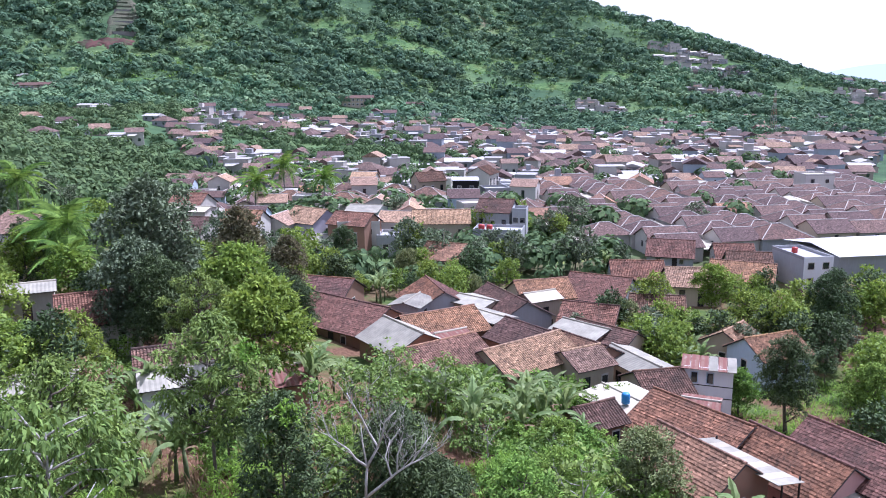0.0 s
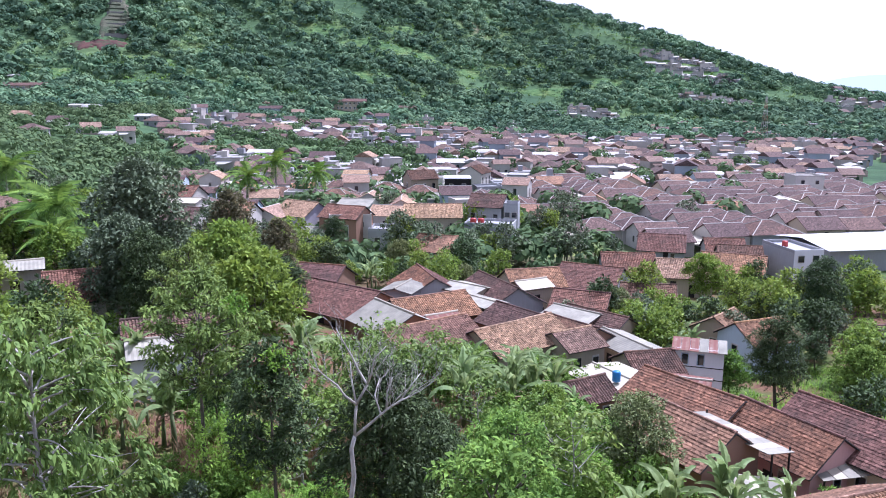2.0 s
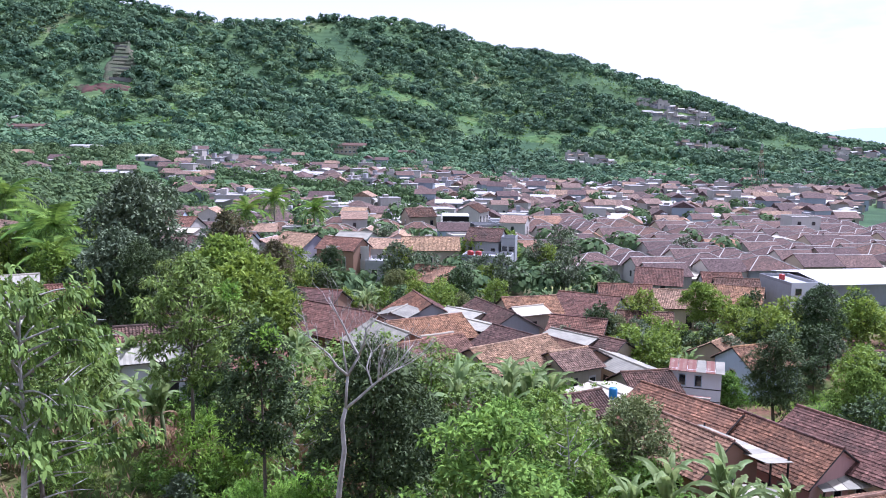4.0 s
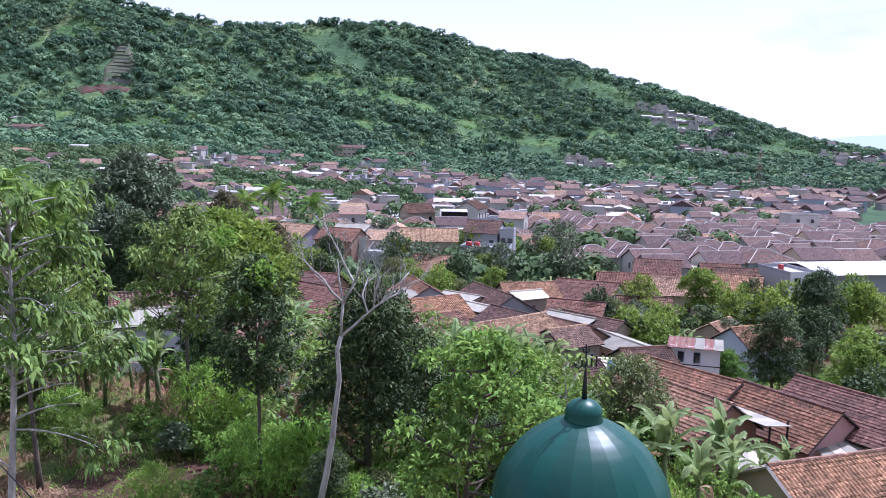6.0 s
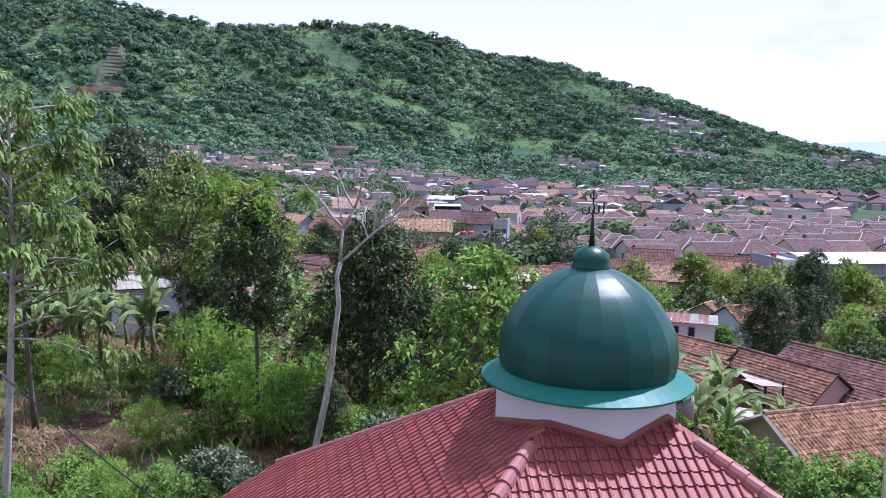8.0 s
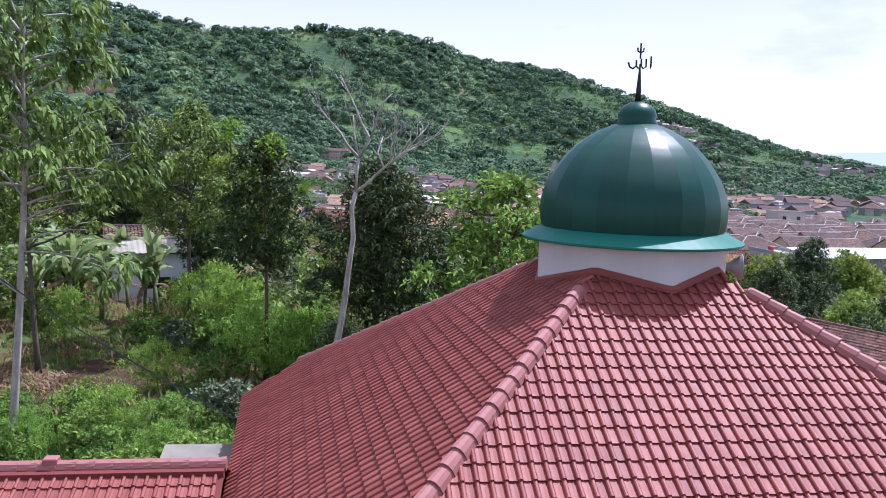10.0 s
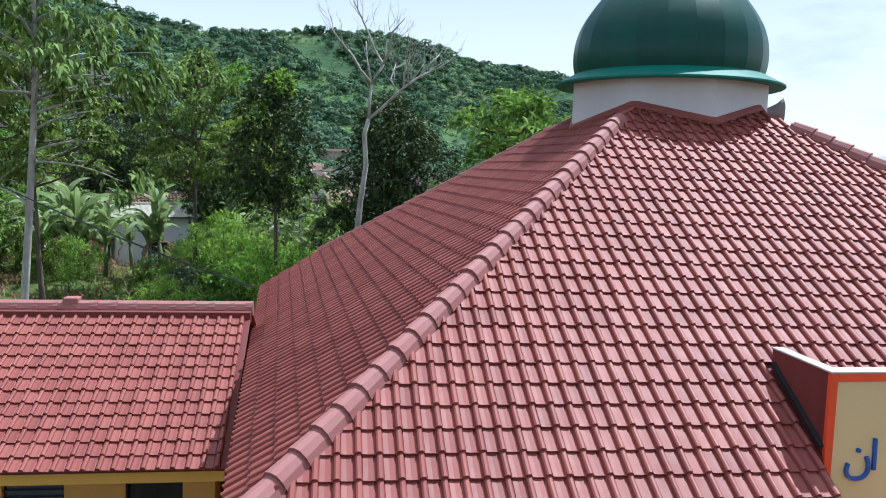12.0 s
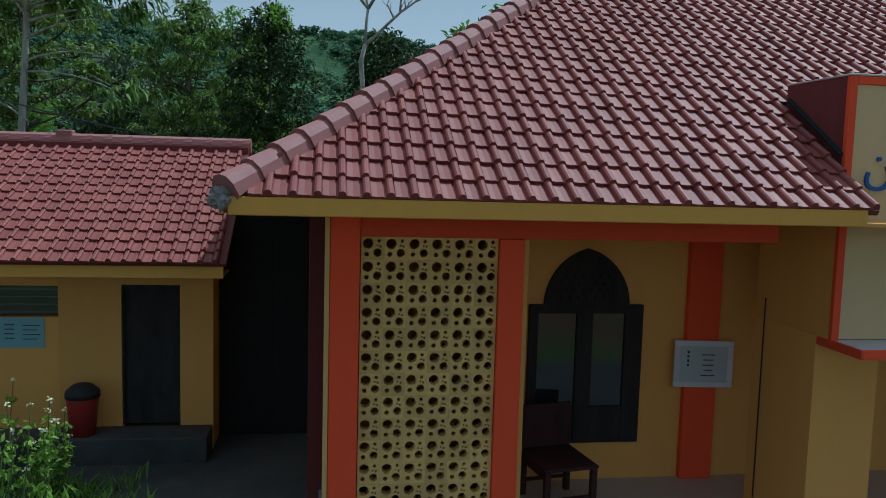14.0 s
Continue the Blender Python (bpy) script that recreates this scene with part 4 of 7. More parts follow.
def gable_house(name, m, w, half, h, rise, roof, wall, label, near=True, ov=0.45, wins=2, group="", sheet=False, category="house", barge=None):
    """A house with its ridge along x, its base at z = 0 and the eaves at z = h."""
    ob = thing(name, m, label, category, group)
    hw = w / 2
    bm = bmesh.new()
    prof = [(-half, -1.2), (half, -1.2), (half, h), (0, h + rise - 0.06), (-half, h)]
    a = [bm.verts.new((-hw, y, z)) for y, z in prof]
    b = [bm.verts.new((hw, y, z)) for y, z in prof]
    bm.faces.new(a[::-1])
    bm.faces.new(b)
    for i in (0, 1, 4):
        j = (i + 1) % 5
        bm.faces.new((a[i], a[j], b[j], b[i]))
    bmesh.ops.recalc_face_normals(bm, faces=bm.faces[:])
    part("wall", bm, wall, ob)
    ln = math.hypot(half, rise) * (1 + ov / half)
    ang = math.degrees(math.atan2(rise, half))
    for side in (1, -1):
        m0 = pose(0, 0, h + rise, 0, 0, 0 if side == 1 else 180) @ pose(-hw - ov * 0.6, 0, 0) @ pose(0, 0, 0, ang) @ pose(0, -ln, 0.0)
        if near and not sheet:
            me = slope_mesh("roof", w + ov * 1.2, ln, roof)
            slope = put("roof", me, ob, "", m0)
            part("batten", box(0, w + ov * 1.2, 0, ln, -0.07, -0.012), M["dark_wood"], slope, "dark roof boarding")
        elif near:
            bm = bmesh.new()
            n = int((w + ov * 1.2) / 0.18)
            xs = [(w + ov * 1.2) * i / n for i in range(n + 1)]
            va = [[bm.verts.new((x, y, 0.02 + 0.03 * (i % 2))) for i, x in enumerate(xs)] for y in (0, ln)]
            for i in range(n):
                bm.faces.new((va[0][i], va[0][i + 1], va[1][i + 1], va[1][i]))
            slope = part("roof", bm, roof, ob, "", m0)
            part("batten", box(0, w + ov * 1.2, 0, ln, -0.05, -0.005), M["dark_wood"], slope, "dark roof boarding")
        else:
            part("roof", box(0, w + ov * 1.2, 0, ln, -0.09, 0.02), roof, ob, "", m0)
    if not near:
        part("ridge", tube([(-hw - ov * 0.6, 0, h + rise + 0.03), (hw + ov * 0.6, 0, h + rise + 0.03)], [0.09, 0.09], 5), M["pale_wall"], ob, "pale ridge capping")
        part("carport", box(-hw - 3.0, -hw - 0.35, -half * 0.95, half * 0.7, 2.3, 2.37), M["zinc"] if roof is M["estate"] else M["sheet"], ob, "bright sheet carport", pose(0, 0, 0, 0, -3))
    if near:
        bm = tube([(-hw - ov * 0.6, 0, h + rise + 0.06), (0, 0, h + rise + 0.03), (hw + ov * 0.6, 0, h + rise + 0.06)], [0.13, 0.12, 0.13], 7)
        part("ridge", bm, roof if not sheet else M["zinc"], ob, "ridge capping")
        for sx in (-1, 1):
            for sy in (-1, 1):
                x = sx * (hw + ov * 0.6)
                part("bargeboard", tube([(x, 0, h + rise - 0.02), (x, sy * half * 1.12, h - rise * 0.12 - 0.02)], [0.045, 0.045] if barge is None else [0.11, 0.11], 4), barge or M["dark_wood"], ob, "dark bargeboard" if barge is None else "pale cement verge")
    for i in range(wins):
        x = -hw + w * (i + 0.5) / wins
        for side in (-1, 1):
            y = side * (half + 0.012)
            fr = part("window", box(x - 0.42, x + 0.42, y - 0.03, y + 0.03, h * 0.32, h * 0.78), M["pale_wall"] if i % 2 else M["dark_wood"], ob, "painted window frame")
            part("pane", box(x - 0.34, x + 0.34, y - 0.037, y + 0.037, h * 0.36, h * 0.74), M["glass"], fr, "dark glass")
    for side in (-1, 1):
        fr = part("window", box(side * (hw + 0.012) - 0.03, side * (hw + 0.012) + 0.03, -0.45, 0.45, h * 0.35, h * 0.8), M["pale_wall"], ob, "painted window frame")
        part("pane", box(side * (hw + 0.012) - 0.037, side * (hw + 0.012) + 0.037, -0.36, 0.36, h * 0.39, h * 0.76), M["glass"], fr, "dark glass")
    if near:
        part("door", box(hw * 0.1, hw * 0.1 + 0.85, -half - 0.045, -half + 0.0, -0.2, 2.0), M["dark_wood"], ob, "dark wooden door")
    return ob


def ridge_house(name, p, q, half, rise, roof, wall, label, sheet=False, wins=2, barge=None):
    p, q = Vector(p), Vector(q)
    d = q - p
    c = (p + q) / 2
    if 40 < c.y < 125 and c.x > -9:
        c.z += 0.8 if c.y < 66 and c.x > 15 else 0.6
    ground = min(zat(p.x, p.y), zat(q.x, q.y), zat(c.x, c.y))
    h = c.z - rise - ground
    if h < 1.9:
        ground, h = c.z - rise - 1.9, 1.9
    rot = math.degrees(math.atan2(d.y, d.x))
    return gable_house(name, pose(c.x, c.y, ground, 0, 0, rot), d.length + 0.4, half, h, rise, roof, wall, label, sheet=sheet, wins=wins, group="village houses", barge=barge)


RED = "low village house with brown-red clay tiles"
for p, q, half, rise, rf, wl_, lab in (
    ((24.9, 61.6, -2.6), (29.1, 53.9, -2.8), 3.6, 1.9, "clay_red", "tan_wall", "low house with a dark red-brown tile roof"),
    ((22.1, 53.4, -1.8), (24.9, 46.9, -2.1), 2.7, 1.8, "clay", "brick_wall", "low house with an orange-brown tile roof"),
    ((29.6, 54.1, -2.6), (32.5, 46.9, -2.8), 2.8, 1.9, "clay_red", "pink_wall", "house with a red tile roof and a pink gable"),
    ((34.2, 54.0, -2.4), (37.9, 45.6, -2.5), 3.3, 1.9, "clay_red", "tan_wall", "house with a weathered dark red tile roof"),
    ((16.9, 57.9, -2.4), (20.0, 59.2, -2.4), 1.7, 1.0, "clay_dark", "brick_wall", "small brick hut with a dark tile roof"),
    ((26.1, 69.9, -4.0), (30.3, 70.4, -4.0), 2.8, 1.4, "clay_dark", "tan_wall", RED),
    ((41.6, 79.3, -4.3), (47.6, 81.1, -4.3), 2.7, 1.6, "clay", "blue_wall", "pale blue house with an orange tile roof"),
    ((40.9, 83.2, -4.7), (44.5, 86.4, -4.7), 3.2, 1.8, "clay_pale", "tan_wall", "house with a pale orange tile roof"),
    ((56.9, 78.7, -5.0), (61.8, 79.7, -5.0), 3.0, 1.6, "clay_dark", "pale_wall", RED),
    ((-5.3, 96.0, -1.8), (3.1, 87.9, -2.2), 4.2, 2.2, "clay_red", "brick_wall", "large house with a mottled red-brown tile roof"),
    ((9.1, 106.5, -3.0), (10.6, 98.1, -3.0), 3.9, 2.2, "clay_red", "grey_wall", "house with a grey gable and a red tile roof"),
    ((17.2, 102.8, -3.3), (20.2, 93.3, -3.3), 3.6, 2.0, "clay_dark", "grey_wall", "house with a grey gable and a brown tile roof"),
    ((4.8, 85.9, -2.5), (12.9, 89.4, -2.5), 3.6, 1.7, "clay", "brick_wall", "house with an orange-brown tile roof"),
    ((3.3, 71.8, -1.6), (11.2, 76.4, -1.8), 3.4, 1.6, "clay", "tan_wall", "long house with an orange and black mottled tile roof"),
    ((12.1, 72.7, -2.1), (20.2, 77.7, -2.4), 3.4, 1.6, "clay_pale", "tan_wall", "long house with a pale orange tile roof"),
    ((21.0, 81.0, -3.0), (24.5, 75.2, -3.2), 3.4, 1.7, "clay_dark", "brick_wall", RED),
    ((19.9, 73.3, -2.9), (23.6, 74.9, -2.9), 2.4, 1.1, "clay_pale", "tan_wall", "small house with a pale orange tile roof"),
    ((16.6, 85.7, -3.0), (20.4, 79.5, -3.0), 3.0, 1.5, "clay_dark", "brick_wall", RED),
    ((21.6, 106.5, -4.0), (28.7, 107.5, -4.0), 3.4, 1.8, "clay", "tan_wall", "house with a weathered orange tile roof"),
    ((26.0, 96.0, -4.2), (31.5, 93.0, -4.2), 3.2, 1.7, "clay_red", "brick_wall", RED),
    ((-7.5, 106.0, -2.2), (-1.0, 103.0, -2.2), 3.4, 1.8, "clay_red", "brick_wall", RED),
    ((25.5, 88.0, -4.0), (30.0, 82.0, -4.2), 3.0, 1.6, "clay_dark", "tan_wall", RED),
    ((36.0, 100.0, -4.6), (42.0, 98.0, -4.6), 3.2, 1.7, "clay_dark", "tan_wall", RED),
    ((30.8, 110.7, -4.0), (37.7, 106.2, -4.0), 5.0, 2.4, "clay_red", "grey_wall", "wide house with a dark red tile roof"),
    ((-28.0, 76.6, 4.0), (-21.8, 78.9, 3.9), 3.8, 2.0, "clay_red", "pale_wall", "house with an orange-red tile roof"),
    ((-16.6, 60.6, 3.6), (-10.6, 62.4, 3.6), 2.4, 1.1, "clay_dark", "pale_wall", "white house with a weathered tile roof"),
    ((-49.0, 118.0, 6.2), (-43.0, 113.0, 6.0), 3.6, 2.0, "clay_pale", "lilac_wall", "lilac house with a pale orange tile roof"),
    ((-49.0, 104.0, 2.6), (-41.0, 106.0, 2.6), 3.0, 1.6, "clay_dark", "tan_wall", RED),
    ((46.0, 113.5, -4.3), (53.0, 112.0, -4.3), 3.6, 1.9, "clay_pale", "tan_wall", "house with a pale orange tile roof"),
    ((54.5, 116.5, -4.0), (62.0, 112.0, -4.0), 3.6, 2.0, "clay", "brick_wall", "house with an orange tile roof"),
    ((40.0, 121.5, -4.8), (47.5, 120.0, -4.8), 3.8, 2.0, "clay_red", "grey_wall", RED),
    ((63.0, 134.5, -4.6), (69.0, 133.0, -4.6), 3.2, 1.8, "clay_red", "pale_wall", RED),
    ((60.5, 124.0, -4.4), (66.5, 122.0, -4.4), 3.2, 1.8, "clay_dark", "tan_wall", RED),
    ((53.0, 140.0, -4.5), (60.0, 137.0, -4.5), 4.2, 2.2, "clay_red", "grey_wall", RED),
    ((-12.5, 161.0, -0.3), (-6.5, 156.0, -0.3), 3.8, 2.2, "clay_pale", "lilac_wall", "house with a lilac gable and a pale tile roof"),
    ((-4.2, 155.0, -0.5), (2.4, 151.0, -0.5), 3.2, 1.8, "clay_red", "brick_wall", "brick house with a red tile roof"),
    ((12.0, 135.5, -3.2), (17.8, 132.5, -3.2), 4.0, 2.0, "clay", "pink_wall", "house with a mottled orange tile roof"),
    ((-36.0, 163.0, 2.6), (-30.0, 161.0, 2.6), 3.6, 2.0, "clay_red", "pale_wall", RED),
    ((-31.0, 141.0, 1.4), (-25.0, 138.0, 1.4), 3.4, 1.9, "clay_dark", "pale_wall", RED),
    ((-24.5, 152.0, 0.6), (-18.0, 150.0, 0.6), 3.4, 1.9, "clay", "pale_wall", RED),
):
    ridge_house("house", p, q, half, rise, M[rf], M[wl_], lab)
ridge_house("house", (22.4, 36.6, -1.05), (31.5, 38.6, -1.0), 3.5, 1.9, M["clay"], M["tan_wall"], "near house with a broad orange-brown tile roof and pale verge", barge=M["pale_wall"])
for p, q, half, rise, rf, wl_, lab in (
    ((2.9, 83.2, -1.7), (6.2, 77.2, -1.7), 3.2, 1.5, "sheet", "brick_wall", "house with a pale grey sheet roof"),
    ((26.7, 78.7, -4.3), (28.9, 71.9, -4.3), 2.0, 0.5, "sheet", "tan_wall", "shed with a pale sheet roof"),
    ((22.2, 67.4, -4.4), (24.3, 62.6, -4.4), 2.6, 0.35, "zinc", "tan_wall", "shed with a flat bright zinc roof"),
    ((13.2, 100.0, -3.9), (16.6, 96.4, -3.9), 2.2, 0.4, "sheet", "tan_wall", "shed with a pale sheet roof"),
    ((13.9, 91.3, -3.5), (16.5, 87.7, -3.5), 1.6, 0.3, "sheet", "tan_wall", "shed with a pale sheet roof"),
    ((21.5, 99.2, -3.9), (25.3, 100.7, -3.9), 1.6, 0.6, "zinc", "tan_wall", "shed with a bright sheet roof"),
    ((8.2, 80.5, -2.9), (11.0, 81.8, -2.9), 1.6, 0.4, "rust", "brick_wall", "lean-to with a rusty sheet roof"),
    ((24.0, 88.5, -4.2), (27.5, 84.0, -4.2), 2.4, 0.6, "sheet", "brick_wall", "shed with a stained sheet roof"),
    ((5.5, 95.0, -3.4), (7.5, 99.0, -3.4), 1.8, 0.4, "sheet", "grey_wall", "shed with a stained sheet roof"),
    ((28.8, 64.8, -4.9), (31.0, 63.6, -4.9), 1.9, 0.4, "rust", "tan_wall", "lean-to with a rusty sheet roof"),
    ((-15.4, 57.2, 3.0), (-10.8, 58.6, 3.0), 1.9, 0.6, "sheet", "white_wall", "white house with a pale sheet roof"),
    ((-25.0, 57.0, 3.0), (-20.6, 57.8, 3.0), 1.8, 0.5, "sheet", "white_wall", "white house with a pale sheet roof"),
    ((-9.2, 61.5, 0.6), (-4.6, 63.0, 0.4), 2.0, 0.7, "rust", "brick_wall", "brick house with a rusty sheet roof"),
    ((-34.6, 80.0, 4.3), (-30.4, 81.5, 4.2), 2.2, 0.4, "sheet", "pale_wall", "house with a flat pale roof"),
    ((-1.5, 166.0, -0.8), (4.5, 164.0, -0.8), 4.0, 0.9, "sheet", "green_wall", "house with a grey-green sheet roof"),
    ((-9.5, 133.5, -2.0), (-4.5, 131.5, -2.0), 2.6, 0.5, "zinc", "pale_wall", "white house with a bright sheet roof"),
    ((-33.5, 152.0, 1.5), (-27.5, 150.5, 1.5), 2.6, 0.5, "zinc", "pale_wall", "house with a bright sheet roof"),
):
    ridge_house("house", p, q, half, rise, M[rf], M[wl_], lab, sheet=True, wins=1)


def flat_block(name, m, w, d, h, wall, label, storeys=2, parapet=0.5, group=""):
    ob = thing(name, m, label, "house", group)
    part("wall", box(-w / 2, w / 2, -d / 2, d / 2, -1.5, h, 0.02), wall, ob)
    for x0, x1, y0, y1 in ((-w / 2, w / 2, -d / 2, -d / 2 + 0.15), (-w / 2, w / 2, d / 2 - 0.15, d / 2), (-w / 2, -w / 2 + 0.15, -d / 2 + 0.15, d / 2 - 0.15), (w / 2 - 0.15, w / 2, -d / 2 + 0.15, d / 2 - 0.15)):
        part("parapet", box(x0, x1, y0, y1, h, h + parapet), wall, ob)
    for s in range(storeys):
        z = h * s / storeys + h / storeys * 0.35
        for i in range(2):
            x = -w / 4 + i * w / 2
            for side in (-1, 1):
                y = side * (d / 2 + 0.01)
                fr = part("window", box(x - 0.6, x + 0.6, y - 0.03, y + 0.03, z, z + 1.2), M["pale_wall"], ob, "white window frame")
                part("pane", box(x - 0.5, x + 0.5, y - 0.036, y + 0.036, z + 0.1, z + 1.1), M["glass"], fr, "dark glass")
    return ob


# grey sides and a white front put shade and light into the colours
wh = flat_block("house", pose(71.3, 120.6, -8.7, 0, 0, 2), 5.0, 9.4, 4.9, M["grey_wall"], "square flat-roofed two-storey house, its shaded sides coloured grey and lit front white", group="village houses")
part("render_coat", box(-2.48, 2.5, -4.722, -4.705, -1.0, 5.4), M["white_wall"], wh, "white front coloured as the lit side")
tank = thing("water_tank", pose(70.6, 121.6, -3.8) @ Matrix.Scale(0.8, 4), "red plastic water tank on a flat roof", "water tank")
part("barrel", lathe([(0.55, 0.0), (0.6, 0.1), (0.6, 1.0), (0.5, 1.15), (0.15, 1.2)], 14), M["red_plastic"], tank, smooth=True)
tank2 = thing("water_tank", pose(22.6, 62.9, -3.4) @ Matrix.Scale(0.7, 4), "bright blue plastic water tank on a shed roof", "water tank")
part("barrel", lathe([(0.5, -0.2), (0.52, 0.1), (0.52, 0.95), (0.42, 1.1), (0.12, 1.15)], 14), M["blue_plastic"], tank2, smooth=True)
hall = thing("hall", pose(93.5, 130.5, -9.0, 0, 0, 4), "low warehouse with a bright white sheet roof", "hall")
part("wall", box(-15, 15, -7, 7, -1, 4.2), M["grey_wall"], hall)
for y in (-1, 1):
    part("roof", box(-15.6, 15.6, 0, 7.9, -0.08, 0.02), M["white_wall"], hall, "bright white sheet roof", pose(0, 0, 5.2, 0, 0, 0 if y == 1 else 180) @ pose(0, 0, 0, -7))
boxh = thing("house", pose(33.6, 71.0, -7.75, 0, 0, -25) @ Matrix.Scale(0.9, 4), "white boxy upper room under a rusty sheet roof", "house", "village houses")
part("wall", box(-2.5, 2.5, -1.7, 1.7, -0.5, 5.0, 0.02), M["white_wall"], boxh)
for i in range(6):
    part("roof_sheet", box(-2.8 + i * 0.94, -1.9 + i * 0.94, -2.0, 2.0, 5.06, 5.10 + 0.02 * (i % 2)), M["sheet"] if i in (3, 5) else M["rust"], boxh, "stained pale sheet" if i in (3, 5) else "rusty red sheet", pose(0, 0, 0, 4))
for z in (1.7, 3.0):
    part("band", box(-2.54, 2.54, -1.74, 1.74, z, z + 0.09), M["dark_wood"], boxh, "dark timber band")
part("lean_to", box(-3.4, 0.4, -3.6, -1.75, 0, 0.06), M["rust"], boxh, "rusty red lean-to roof", pose(0, 0, 1.0, 10))
for x in (-1.4, 0.2):
    fr = part("window", box(x - 0.4, x + 0.4, -1.74, -1.69, 3.2, 4.5), M["blue_wall"], boxh, "blue window frame")
    part("pane", box(x - 0.3, x + 0.3, -1.75, -1.68, 3.3, 4.4), M["glass"], fr, "dark glass")
awn = thing("awning", pose(26.9, 49.7, -2.5, 0, 0, -68), "striped zinc awning between two tiled roofs", "awning")
for i in range(9):
    part("sheet", box(-3.9 + i * 0.87, -3.04 + i * 0.87, -1.7, 0.9, 0, 0.03), M["zinc"] if i % 2 else M["sheet"], awn, "", pose(0, 0, 0, -9))
for x, y in ((-3.6, -0.9), (3.6, -0.9), (-3.6, 0.8), (3.6, 0.8)):
    part("post", box(x - 0.05, x + 0.05, y - 0.05, y + 0.05, -5.6, 0.15), M["dark_wood"], awn, "wooden post")
awn2 = thing("awning", pose(33.3, 46.9, -3.95, 10, 0, 6), "corrugated zinc awning under a pink gable", "awning")
for i in range(6):
    part("sheet", box(-2.8 + i * 0.95, -1.9 + i * 0.95, -1.4, 1.4, 0, 0.03 + 0.01 * (i % 2)), M["zinc"] if i % 2 else M["sheet"], awn2)
for x in (-2.6, 2.6):
    part("post", box(x - 0.05, x + 0.05, -1.3, -1.2, -3.8, 0.0), M["dark_wood"], awn2, "wooden post")

shed = thing("shed", pose(25.6, 44.2, zat(25.6, 44.2), 0, 0, -20), "low shed with stained sheet roofing before the tiled houses", "shed")
part("wall", box(-1.9, 1.9, -1.0, 1.0, -0.6, 2.0), M["brick_wall"], shed)
for i in range(5):
    part("sheet", box(-2.2 + i * 0.88, -1.34 + i * 0.88, -1.5, 1.4, 0, 0.03), M["sheet"] if i % 2 else M["zinc"], shed, "stained roofing sheet", pose(0, 0, 2.15 + 0.012 * (i % 2), 8))
pole = thing("utility_pole", pose(22.5, 28.0, zat(22.5, 28.0)), "pale concrete utility pole beside the near house", "pole")
part("shaft", tube([(0.03, 0, -0.3), (0, 0, 3.5), (-0.05, 0, 2.35 - zat(22.5, 28.0))], [0.12, 0.10, 0.085], 10), M["pale_wall"], pole, smooth=True)
part("cap", tube([(-0.05, 0, 2.3 - zat(22.5, 28.0)), (-0.05, 0, 2.42 - zat(22.5, 28.0))], [0.10, 0.09], 10), M["concrete"], pole, "grey cap")

# the brighter two-storey houses in the middle distance
for x, y, rot, w, d, h, wall, lab in ((16, 155, -5, 11, 7, 6.0, "tan_wall", "two-storey house with an orange tile roof"), (19.5, 226, 15, 8, 7, 6.0, "tan_wall", "pale two-storey house with a tiled roof"), (37.5, 241, 62, 9, 7, 6.0, "pale_wall", "pale house with a grey gable"), (28, 160, -25, 7, 7, 7.2, "grey_wall", "grey rendered two-storey tiled house")):
    gable_house("house", pose(x, y, zat(x, y), 0, 0, rot), w, d / 2, h, 2.0, M["clay_pale"] if "orange" in lab else M["clay_dark"], M[wall], lab, near=True, wins=3, group="village houses")
flat_block("house", pose(26, 146, zat(26, 146), 0, 0, -18), 9, 6, 5.4, M["grey_wall"], "dark two-storey concrete house with a flat roof", group="village houses")
flat_block("house", pose(32.0, 156, zat(32, 156), 0, 0, -18), 2.8, 4, 7.6, M["grey_wall"], "narrow grey concrete tower house", group="village houses")
# black walls stand in for the darkness of an open front
dark_cube = flat_block("house", pose(29.0, 218, zat(29, 218), 0, 0, -6), 6.8, 8, 6.2, M["black"], "dark square house under a bright white roof slab", group="village houses")
part("roof_slab", box(-3.7, 3.7, -4.4, 4.4, 6.72, 6.9), M["white_wall"], dark_cube, "bright white roof slab")
for x, y in ((22.6, 145.4), (24.0, 144.9)):
    tk = thing("water_tank", pose(x, y, zat(26, 146) + 5.4), "red plastic water tank on a flat roof", "water tank")
    part("barrel", lathe([(0.55, 0.0), (0.6, 0.1), (0.6, 1.0), (0.5, 1.15), (0.15, 1.2)], 14), M["red_plastic"], tk, smooth=True)

# ---- the estate and the town ----
rnd = random.Random(5)


